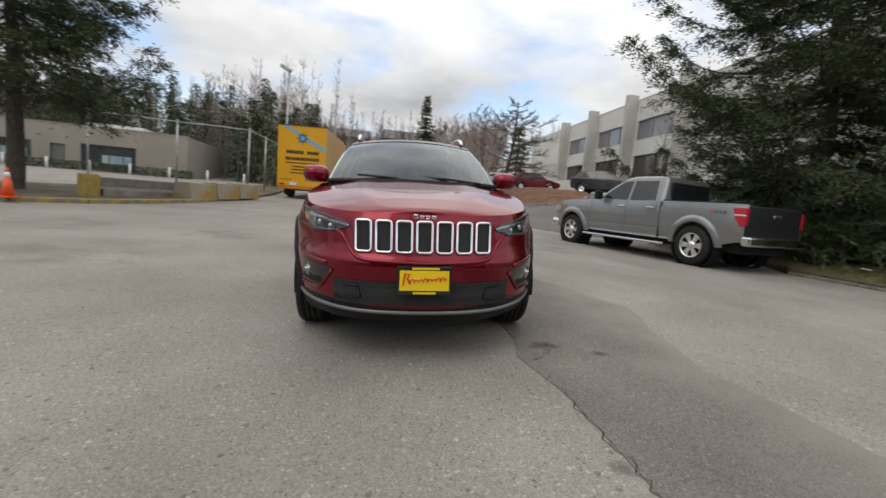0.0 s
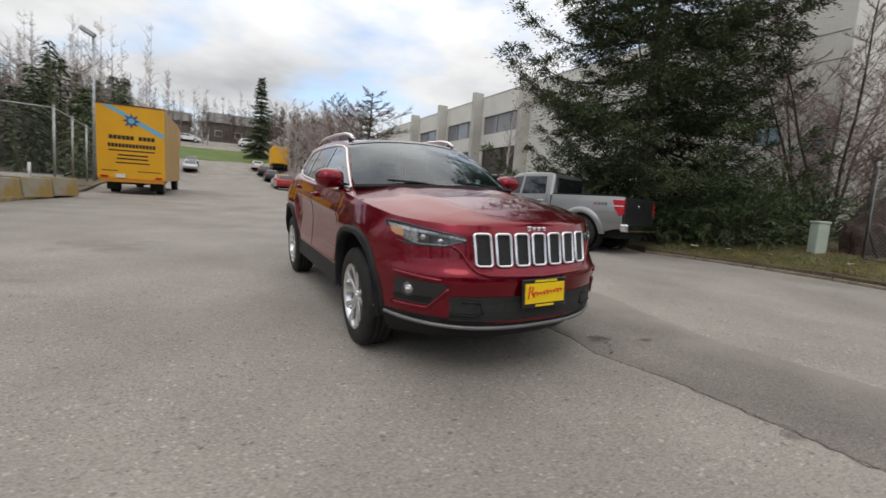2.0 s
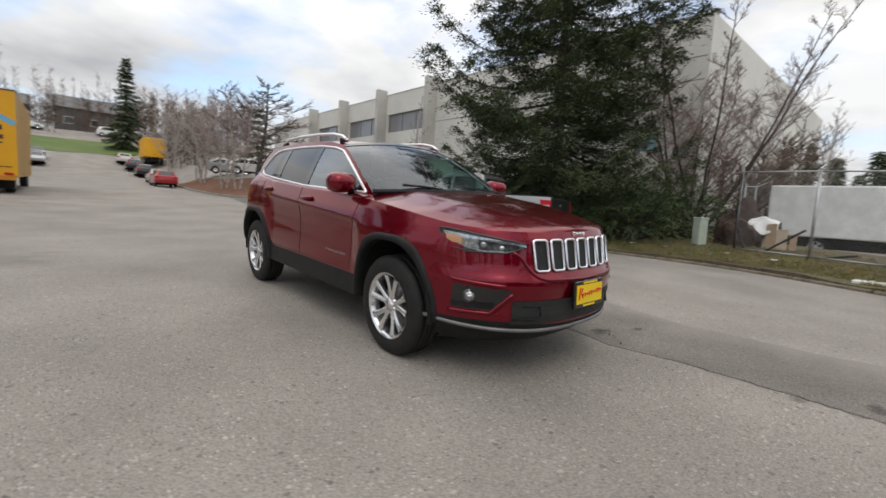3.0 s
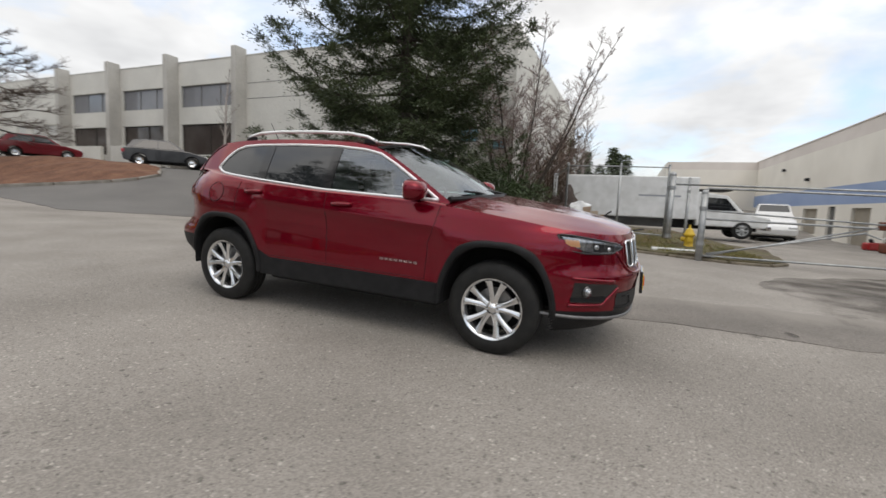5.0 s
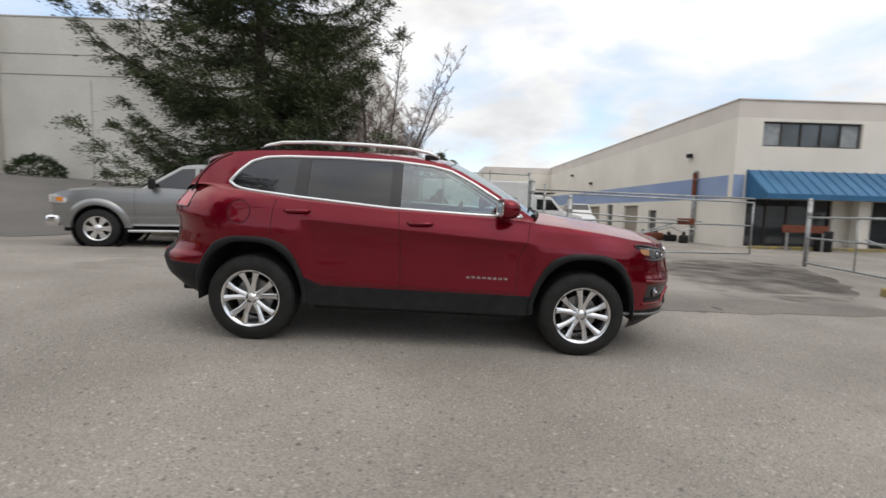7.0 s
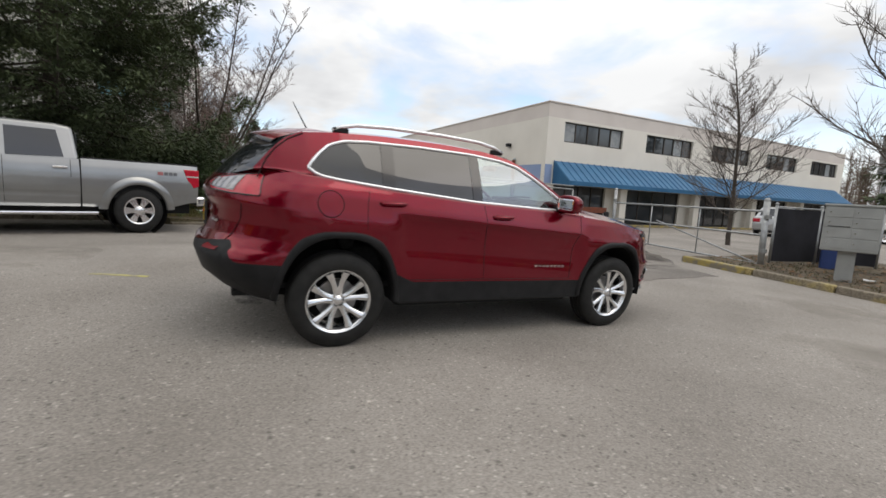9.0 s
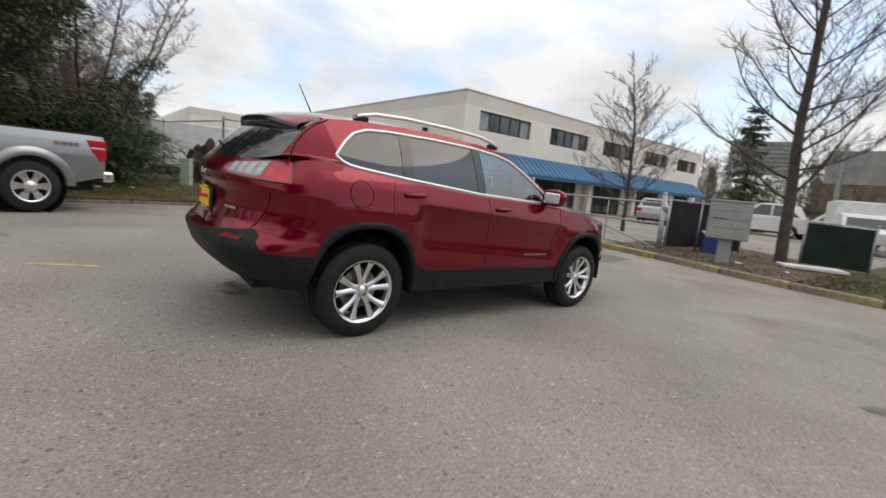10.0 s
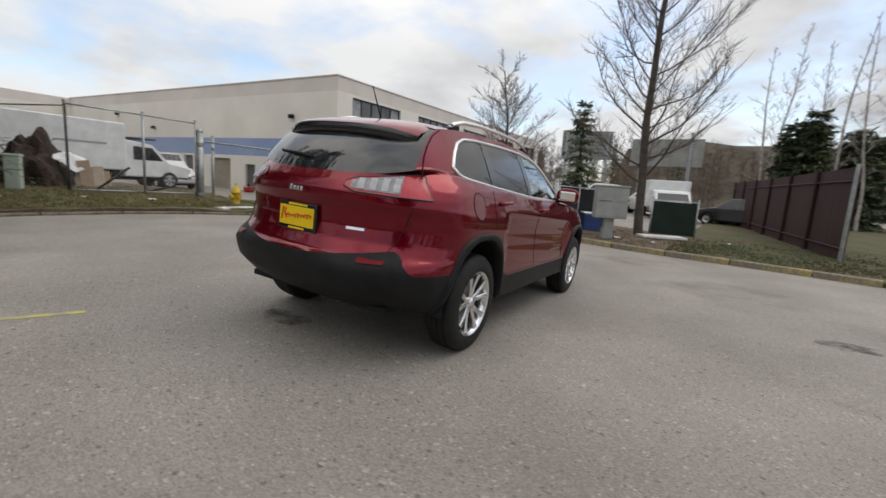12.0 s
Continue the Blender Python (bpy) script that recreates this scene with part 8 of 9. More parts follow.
def conifer(x, y, z, height, radius, seed, label, start=0.8, step_z=0.30, per=6, fine=1.0, lean=0.0, droop=0.35, power=0.75, blade=0.17, gap=0.0, even=0.55):
    rng = random.Random(seed)
    root = thing("conifer_tree", Matrix.Translation((x, y, z)), label, "tree")
    wood, leaf = Soup(), Soup()
    p = Vector((0, 0, -0.3))
    r = 0.017 * height + 0.03
    for k in range(14):
        q = Vector((lean * k / 14 + 0.03 * math.sin(k), 0.03 * math.cos(k * 1.7), -0.3 + (height + 0.3) * (k + 1) / 14))
        wood.tube(p, q, r * (1 - k / 14.5), r * (1 - (k + 1) / 14.5), 10)
        p = q
    zz = start
    while zz < height - 0.15:
        frac = (zz - start) / (height - start)
        n = per if frac < 0.85 else 4
        a0 = rng.uniform(0, 6.28)
        for k in range(n):
            if rng.random() < gap:
                continue
            L = radius * max(0.04, (1 - frac)) ** power * rng.uniform(even, 1.13) + 0.15
            a = a0 + 6.283 * k / n + rng.uniform(-0.35, 0.35)
            up = 0.25 * (1 - 2 * (1 - frac)) + rng.uniform(-0.1, 0.12)
            d = Vector((math.cos(a), math.sin(a), up)).normalized()
            c = Vector((lean * zz / height, 0, zz + rng.uniform(-0.12, 0.12)))
            segs = max(3, int(L / 0.35))
            br = 0.010 + 0.012 * L
            prev = c
            for s in range(1, segs + 1):
                t = s / segs
                dd = (d + Vector((0, 0, -droop * math.sin(t * 2.6) + 0.18 * t * t))).normalized()
                cur = prev + dd * (L / segs)
                wood.tube(prev, cur, br * (1 - (s - 1) / segs) + 0.003, br * (1 - s / segs) + 0.003, 4)
                if t > 0.18:
                    side = dd.cross(Vector((0, 0, 1)))
                    side = side.normalized() if side.length > 1e-3 else Vector((1, 0, 0))
                    for tw in range(max(2, int(4 * fine * (1.0 if zz < 10.5 else 0.45)))):
                        for sg in (1, -1):
                            tl = min(0.75, 0.20 + 0.40 * L * (1 - abs(t - 0.55)) * 0.35) * rng.uniform(0.6, 1.2)
                            base = prev.lerp(cur, rng.random())
                            td = (dd * rng.uniform(0.5, 0.9) + side * sg * rng.uniform(0.5, 1.0) + Vector((0, 0, rng.uniform(-0.45, 0.05)))).normalized()
                            m = max(3, int(tl / 0.055 * fine))
                            for j in range(m):
                                pp = base + td * (tl * (j + 0.3) / m) + Vector((0, 0, -0.10 * ((j / m) ** 2) * tl))
                                bd = (td * 0.8 + side * rng.uniform(-0.7, 0.7) + Vector((0, 0, rng.uniform(-0.75, 0.35)))).normalized()
                                bs = bd.cross(Vector((rng.uniform(-0.6, 0.6), rng.uniform(-0.6, 0.6), 1)))
                                leaf.blade(pp, bd, bs.normalized() if bs.length > 1e-3 else side, blade * rng.uniform(0.6, 1.3), blade * rng.uniform(0.13, 0.24))
                prev = cur
        zz += step_z * (0.75 + 0.6 * rng.random()) * (1.0 if frac < 0.7 else 0.8)
    raw("trunk", wood.v, wood.f, BARK, root)
    raw("crown", leaf.v, leaf.f, NEEDLE, root)
    return root


def clumped_conifer(x, y, z, height, radius, seed, label, start=1.0, step_z=0.4, per=6, power=0.4, even=0.55, gap=0.1, tuft=0.34, blades=30, needle=0.15, sag=0.16, top=99.0):
    """A full-grown conifer: uneven boughs with side branches, each hung with thick tufts of needles."""
    rng = random.Random(seed)
    root = thing("conifer_tree", Matrix.Translation((x, y, z)), label, "tree")
    wood, leaf = Soup(), Soup()
    r, prev = 0.015 * height + 0.03, Vector((0, 0, -0.3))
    for k in range(14):
        q = Vector((0.05 * math.sin(k), 0.05 * math.cos(k * 1.7), -0.3 + (height + 0.3) * (k + 1) / 14))
        wood.tube(prev, q, r * (1 - k / 14.5), r * (1 - (k + 1) / 14.5), 10)
        prev = q

    def hang(c, d, size, count):
        """One tuft: needles fanned out along d and falling at the rim."""
        side = d.cross(Vector((0, 0, 1)))
        side = side.normalized() if side.length > 1e-3 else Vector((1, 0, 0))
        for _ in range(count):
            a, b = rng.gauss(0, 0.45), rng.gauss(0, 0.42)
            o = c + d * (size * a) + side * (size * b) + Vector((0, 0, size * (rng.gauss(0.0, 0.16) - 0.55 * (abs(b) + max(0, a)) ** 1.5)))
            bd = (d * rng.uniform(0.2, 1.0) + side * (1.3 * b + rng.uniform(-0.5, 0.5)) + Vector((0, 0, rng.uniform(-0.75, 0.25)))).normalized()
            bs = bd.cross(Vector((rng.uniform(-0.7, 0.7), rng.uniform(-0.7, 0.7), 1)))
            leaf.blade(o, bd, bs.normalized() if bs.length > 1e-3 else side, needle * rng.uniform(0.6, 1.3), needle * rng.uniform(0.11, 0.19))

    zz = start
    while zz < height - 0.3:
        frac = (zz - start) / (height - start)
        full = 1.0 if zz < top else 0.4
        a0, spread = rng.uniform(0, 6.28), rng.uniform(0.82, 1.1)
        for k in range(per if frac < 0.8 else 4):
            if rng.random() < gap:
                continue
            L = radius * max(0.03, 1 - frac) ** power * rng.uniform(even, 1.08) * spread + 0.2
            a = a0 + 6.283 * k / per + rng.uniform(-0.4, 0.4)
            out = Vector((math.cos(a), math.sin(a), 0))
            rise = rng.uniform(-0.10, 0.16) + 0.35 * frac
            base = Vector((0, 0, zz + rng.uniform(-0.2, 0.2)))
            segs = max(4, int(L / 0.45))
            pts = [base + out * (L * t) + Vector((0, 0, L * (rise * t - sag * math.sin(t * 2.5) + 0.20 * t ** 4))) for t in (s / segs for s in range(segs + 1))]
            br = 0.012 + 0.010 * L
            for s, (p, q) in enumerate(zip(pts, pts[1:])):
                wood.tube(p, q, br * (1 - s / segs) + 0.004, br * (1 - (s + 1) / segs) + 0.004, 4)
                t = (s + 1) / segs
                if t < 0.22:
                    continue
                d = (q - p).normalized()
                sd = d.cross(Vector((0, 0, 1))).normalized()
                hang(q, d, tuft * rng.uniform(0.8, 1.2), int(blades * full))
                arm = (0.25 + 0.30 * L) * (1.05 - t) ** 0.6 * rng.uniform(0.5, 1.1)
                for sg in (1, -1):
                    if rng.random() < 0.12:
                        continue
                    bd = (d * rng.uniform(0.5, 0.9) + sd * sg).normalized()
                    m = max(1, int(arm / (tuft * 1.05)))
                    e = q
                    for j in range(m):
                        f = e + bd * (arm / m) + Vector((0, 0, -0.05 * (j + 1) * rng.uniform(0.2, 1.6)))
                        wood.tube(e, f, 0.010, 0.006, 3)
                        hang(f, bd, tuft * rng.uniform(0.75, 1.15), int(blades * full * 0.9))
                        e = f
        zz += step_z * rng.uniform(0.6, 1.4)
    raw("trunk", wood.v, wood.f, BARK, root)
    raw("crown", leaf.v, leaf.f, NEEDLE, root)
    return root


def juniper(x, y, z, r, h, seed, n=130, label="spreading green juniper shrub on the bank"):
    rng = random.Random(seed)
    root = thing("juniper_shrub", Matrix.Translation((x, y, z)), label, "shrub", group="juniper shrubs")
    wood, leaf = Soup(), Soup()
    for k in range(n):
        a, e = rng.uniform(0, 6.283), rng.uniform(0.05, 1.25)
        L = rng.uniform(0.55, 1.0)
        d = Vector((math.cos(a) * math.cos(e) * r, math.sin(a) * math.cos(e) * r, math.sin(e) * h)) * L
        segs = 7
        prev = Vector((rng.uniform(-0.2, 0.2) * r, rng.uniform(-0.2, 0.2) * r, 0))
        base = prev.copy()
        for s in range(1, segs + 1):
            t = s / segs
            cur = base + d * t + Vector((0, 0, 0.22 * h * math.sin(t * 3.0) - 0.10 * t * t * h))
            wood.tube(prev, cur, 0.018 * (1 - t) + 0.004, 0.018 * (1 - t) + 0.003, 3)
            dd = (cur - prev).normalized()
            if t > 0.3:
                for _ in range(3):
                    td = spun(dd, rng.uniform(0.3, 0.8), rng)
                    td.z = td.z * 0.7 + 0.08
                    tl = rng.uniform(0.18, 0.42)
                    b0 = prev.lerp(cur, rng.random())
                    for j in range(8):
                        pp = b0 + td * (tl * j / 10)
                        bd = spun(td, rng.uniform(0.15, 0.55), rng)
                        bs = bd.cross(Vector((rng.uniform(-0.5, 0.5), rng.uniform(-0.5, 0.5), 1)))
                        if bs.length > 1e-3:
                            leaf.blade(pp, bd, bs.normalized(), rng.uniform(0.07, 0.15), rng.uniform(0.005, 0.012))
            prev = cur
    tagged(raw("branchwork", wood.v, wood.f, BARK, root), "thin brown juniper branches", kind="stuff")
    raw("foliage", leaf.v, leaf.f, JUNIPER, root)
    return root


def bare_tree(x, y, z, height, seed, label, trunk_r=0.16, crown=3.0, start=0.15, limbs=26, rise=(0.5, 0.95), stems=1, fan=0.35, subs=9, twigs=5, twig=TWIG, bark=None, name="bare_tree", curve=0.10, lean=0.0, hair=0.005, stout=(0.28, 0.42)):
    """Leaders with limbs along them, side shoots on the limbs and twigs on those."""
    rng = random.Random(seed)
    root = thing(name, Matrix.Translation((x, y, z)), label, "tree")
    wood, fine = Soup(), Soup()
    up = Vector((0, 0, 1))

    def shoot(soup, p, d, L, r, segs, n, lift, jit=0.10):
        pts, cur, dd = [p], p, d
        for s in range(segs):
            dd = (spun(dd, rng.uniform(0.02, jit * 2), rng) + up * lift).normalized()
            nxt = cur + dd * (L / segs)
            soup.tube(cur, nxt, r * (1 - 0.8 * s / segs), r * (1 - 0.8 * (s + 1) / segs), n)
            cur = nxt
            pts.append(cur)
        return pts

    def at(pts, t):
        k = min(len(pts) - 2, int(t * (len(pts) - 1)))
        f = t * (len(pts) - 1) - k
        return pts[k].lerp(pts[k + 1], f), (pts[k + 1] - pts[k]).normalized()

    def sideways(d, ang):
        s = d.cross(Vector((rng.uniform(-0.5, 0.5), rng.uniform(-0.5, 0.5), 1)))
        s = s.normalized() if s.length > 1e-3 else Vector((1, 0, 0))
        return (d * math.cos(ang) + (s * rng.choice((-1, 1)) + up * rng.uniform(-0.3, 0.6)).normalized() * math.sin(ang)).normalized()

    for k in range(stems):
        a = 6.283 * k / stems + rng.uniform(-0.3, 0.3)
        tilt = fan * rng.uniform(0.45, 1.1) if stems > 1 else 0.0
        d = Vector((math.cos(a) * math.sin(tilt) + lean, math.sin(a) * math.sin(tilt), math.cos(tilt))).normalized()
        L = height * (rng.uniform(0.8, 1.0) if stems > 1 else 1.0)
        base = Vector((0.14 * math.cos(a), 0.14 * math.sin(a), -0.25)) if stems > 1 else Vector((0, 0, -0.25))
        lead = shoot(wood, base, d, L, trunk_r, 12, 9, 0.035, 0.05)
        for i in range(limbs):
            t = start + (0.97 - start) * ((i + rng.random()) / limbs)
            p, dd = at(lead, t)
            b = i * 2.4 + rng.uniform(-0.5, 0.5)
            e = rng.uniform(*rise) + 0.25 * t
            out = Vector((math.cos(b) * math.cos(e), math.sin(b) * math.cos(e), math.sin(e)))
            form = math.sin(min(1.0, 0.28 + 0.9 * (t - start) / (1 - start)) * math.pi) ** 0.7 if t < 0.9 else 0.35
            ll = crown * max(0.22, form) * rng.uniform(0.7, 1.2)
            rr = max(0.012, trunk_r * (1 - 0.8 * t) * rng.uniform(*stout))
            limb = shoot(wood, p, out, ll, rr, 7, 5, curve)
            for q in range(subs):
                u = 0.18 + 0.8 * (q + rng.random()) / subs
                sp, sd = at(limb, min(0.99, u))
                sl = ll * rng.uniform(0.22, 0.42) * (1.15 - 0.6 * u)
                sub = shoot(fine, sp, sideways(sd, rng.uniform(0.5, 0.95)), sl, max(hair * 1.15, rr * 0.32), 4, 3, curve * 0.8)
                for w in range(twigs):
                    tp, td = at(sub, rng.uniform(0.2, 0.98))
                    shoot(fine, tp, sideways(td, rng.uniform(0.4, 0.9)), min(0.8, sl * rng.uniform(0.3, 0.65)), hair, 2, 3, curve)
    raw("trunk", wood.v, wood.f, bark or BARK, root, smooth=True)
    tagged(raw("twig_spray", fine.v, fine.f, twig, root), "fine bare twigs", kind="stuff")
    return root


def lifted(x, y, d=0.1):
    return x, y, ground_z(x, y) + d


# the big spruce by the pickup, and the shrubs below it
clumped_conifer(*lifted(11.5, 6.1, 0.2), 17.5, 5.2, 4, "tall dark green fir with thick uneven boughs beside the pickup", start=1.0, step_z=0.50, per=7, gap=0.12, even=0.5, blades=100, tuft=0.37, needle=0.135, top=10.5)
for k, (x, y, r, h) in enumerate(((9.6, 3.9, 1.7, 1.5), (10.6, 2.4, 2.0, 1.9), (11.6, 3.6, 2.5, 3.0), (10.4, 5.2, 1.9, 2.2), (12.8, 2.0, 2.5, 2.8), (10.4, 7.4, 1.6, 1.9))):
    juniper(x, y, ground_z(x, y) + 0.22, r, h, 20 + k, n=150)
bare_tree(*lifted(16.8, 2.9, 0.3), 9.8, 17, "multi-stemmed bare tree with reddish twigs behind the shrubs", trunk_r=0.060, crown=2.2, start=0.14, limbs=26, stems=8, fan=0.54, curve=0.06, twig=RED_TWIG, subs=12, twigs=7, rise=(0.25, 0.8), hair=0.0062, stout=(0.18, 0.28))
bare_tree(*lifted(-0.55, -11.3, 0.05), 12.0, 12, "large bare deciduous tree on the soil verge", trunk_r=0.15, crown=3.4, start=0.15, limbs=50, rise=(0.05, 0.80), curve=0.12, subs=17, twigs=7, lean=0.035, hair=0.0062, stout=(0.2, 0.36))
bare_tree(*lifted(5.35, -14.0, 0.05), 6.2, 5, "smaller bare tree before the blue awning", trunk_r=0.085, crown=2.8, start=0.18, limbs=40, rise=(0.10, 0.7), curve=0.09, subs=14, twigs=8, hair=0.0055, stout=(0.26, 0.42))
clumped_conifer(*lifted(-11.3, 9.7, 0.1), 14.0, 3.9, 9, "dark pine with drooping boughs on the far verge", start=3.6, step_z=0.52, per=7, gap=0.12, sag=0.26, blades=85, tuft=0.40, needle=0.155, top=9.0)
BIRCH = mat("pale_birch_bark", (0.42, 0.38, 0.35), 0.85, alt=(0.22, 0.19, 0.17), scale=5, bump=0.4)
bare_tree(*lifted(9.6, 33.0, 0.4), 7.4, 21, "sparse leaning bare tree on the mulch bank", trunk_r=0.19, crown=4.6, start=0.22, limbs=36, rise=(-0.12, 0.3), curve=0.02, subs=14, twigs=7, lean=0.02, hair=0.017)
for k, (x, y, h) in enumerate(((6.6, 31, 8.2), (7.6, 35, 8.6), (7.0, 39, 8.5), (6.8, 28.5, 7.0), (6.4, 50, 9), (7.4, 55, 9), (8.2, 44, 8.5), (7.2, 41.5, 8))):
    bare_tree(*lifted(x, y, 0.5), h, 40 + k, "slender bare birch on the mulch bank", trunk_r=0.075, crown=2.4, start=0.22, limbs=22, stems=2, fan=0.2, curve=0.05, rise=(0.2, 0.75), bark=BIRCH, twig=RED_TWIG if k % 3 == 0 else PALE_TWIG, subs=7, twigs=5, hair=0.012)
bare_tree(*lifted(16.9, 22.2, 0.0), 7.0, 91, "young white-stemmed birch before the concrete building", trunk_r=0.11, crown=1.2, start=0.3, limbs=16, bark=BIRCH, subs=6, twigs=3, hair=0.006)
conifer(*lifted(6.0, 84, 0.0), 15, 3.3, 31, "narrow fir at the end of the road", start=1.5, step_z=0.6, per=7, fine=0.6, blade=0.45, power=0.95)
conifer(*lifted(17.2, 56, 0.0), 9, 2.4, 32, "young fir beyond the concrete building", start=1, step_z=0.7, per=6, fine=0.5, blade=0.45)
conifer(*lifted(6.2, -30, 0.0), 8, 1.9, 33, "small dark fir beyond the tree", start=0.5, step_z=0.5, per=6, fine=0.6, blade=0.35)
for x, y, h, w, seed in ((-6.7, -32, 6.6, 1.55, 34), (-7.6, -31.2, 7.2, 1.5, 35), (-9.8, -32, 6.4, 1.5, 37), (-10.8, -33, 6.1, 1.5, 38)):
    conifer(*lifted(x, y, 0.0), h, w, seed, "dark bushy evergreen behind the red fence", start=0.3, step_z=0.32, per=8, fine=0.8, blade=0.34, power=0.5)
# Pale bark and twigs make these look faint, as if through haze
for x, y, h, seed in ((-5.3, -31.5, 12.0, 61), (-8.6, -30, 12.5, 62), (-10.0, -30, 12.0, 63)):
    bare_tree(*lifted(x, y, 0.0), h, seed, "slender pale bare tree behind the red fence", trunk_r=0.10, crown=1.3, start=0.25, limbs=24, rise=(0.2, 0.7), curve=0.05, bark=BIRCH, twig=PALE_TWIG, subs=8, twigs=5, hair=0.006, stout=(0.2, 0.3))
conifer(*lifted(-15.2, -36, 0.0), 7.5, 2.4, 36, "dark bushy evergreen behind the red fence", start=0.5, step_z=0.5, per=7, fine=0.6, blade=0.4)
# Distance haze is put into the pale bark and twig colour
for k, (x, y, h) in enumerate(((-6.6, -45, 16), (-11, -48, 17), (-14, -42, 16), (-17, -45, 17), (33, 6, 7), (38, 2, 8))):
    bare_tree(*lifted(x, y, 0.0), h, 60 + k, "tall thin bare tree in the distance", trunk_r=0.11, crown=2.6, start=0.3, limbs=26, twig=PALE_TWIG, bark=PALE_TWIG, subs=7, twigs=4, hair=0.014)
for k, (x, y) in enumerate(((16.8, 22.8), (17.3, 19.2))):
    rng = random.Random(k)
    b = thing("box_bush", Matrix.Translation(lifted(x, y, 0.0)), "rounded dark green bush before the concrete building", "bush", group="bushes")
    leaf = Soup()
    for j in range(1300):
        d = Vector((rng.gauss(0, 1), rng.gauss(0, 1), abs(rng.gauss(0, 1)))).normalized()
        k2 = rng.uniform(0.75, 1.05) * (1 + 0.15 * noise.noise(d * 3))
        pp = Vector((d.x * 1.0, d.y * 1.1, d.z * 0.95)) * k2
        dd = spun(d, 0.9, rng)
        bs = dd.cross(Vector((0.3, 0.2, 1)))
        leaf.blade(pp, dd, bs.normalized() if bs.length > 1e-3 else Vector((1, 0, 0)), 0.16, 0.05)
    raw("foliage", leaf.v, leaf.f, HEDGE, b)


def grass(name, outline_fn, count, seed, label, h=(0.05, 0.16), material=None):
    rng = random.Random(seed)
    s = Soup()
    for _ in range(count):
        got = outline_fn(rng)
        if got is None:
            continue
        x, y, z = got
        for _k in range(3):
            d = Vector((rng.uniform(-0.5, 0.5), rng.uniform(-0.5, 0.5), 1)).normalized()
            a = rng.uniform(0, 6.28)
            s.blade(Vector((x + rng.uniform(-0.04, 0.04), y + rng.uniform(-0.04, 0.04), z - 0.02)), d, Vector((math.cos(a), math.sin(a), 0)), rng.uniform(*h), 0.006)
    return tagged(raw(name, s.v, s.f, material or mat("dry_grass", (0.12, 0.13, 0.035), 0.8, alt=(0.24, 0.20, 0.08), scale=0.7, island=0.3)), label, "grass", kind="stuff")


def on_bank(rng):
    y = rng.uniform(-5.2, 3.4)
    x = 8.6 + abs(rng.gauss(0, 1.2)) + 0.1 + (0.0 if y > -3 else -0.5)
    if x > 14:
        return None
    return x, y, ground_z(x, y) + 0.11 + bank(x, y)


def on_front(rng):
    x = rng.uniform(-9, 2.2)
    y = -7.5 - abs(rng.gauss(0, 2.5))
    if y < -16 or (x > -1.6 and rng.random() < 0.8):
        return None
    return x, y, ground_z(x, y) + 0.10


grass("verge_grass", on_bank, 6500, 1, "sparse dry grass and weeds on the bank", h=(0.03, 0.11))
grass("lawn_grass", on_front, 9000, 2, "short green grass along the verge", h=(0.03, 0.09), material=mat("green_grass", (0.050, 0.068, 0.017), 0.8, alt=(0.095, 0.078, 0.036), scale=0.7, island=0.3))
# leaf litter on the verges
rng = random.Random(14)
lv, lf = [], []
for k in range(2600):
    if rng.random() < 0.5:
        x, y = rng.uniform(-2.0, 2.3), rng.uniform(-13, -7.55)
        z = ground_z(x, y) + 0.125
    else:
        x, y = rng.uniform(8.7, 12.0), rng.uniform(-4.5, 3.2)
        z = ground_z(x, y) + 0.135 + bank(x, y)
    a, s = rng.uniform(0, 6.28), rng.uniform(0.02, 0.05)
    b = len(lv)
    for t in range(4):
        lv.append((x + s * math.cos(a + t * 1.57), y + s * 0.7 * math.sin(a + t * 1.57), z + rng.uniform(0, 0.02)))
    lf.append((b, b + 1, b + 2, b + 3))
tagged(raw("leaf_litter", lv, lf, mat("dead_leaves", (0.16, 0.09, 0.045), 0.9, island=0.5)), "dry brown leaves strewn over the verges", "leaves", kind="stuff")


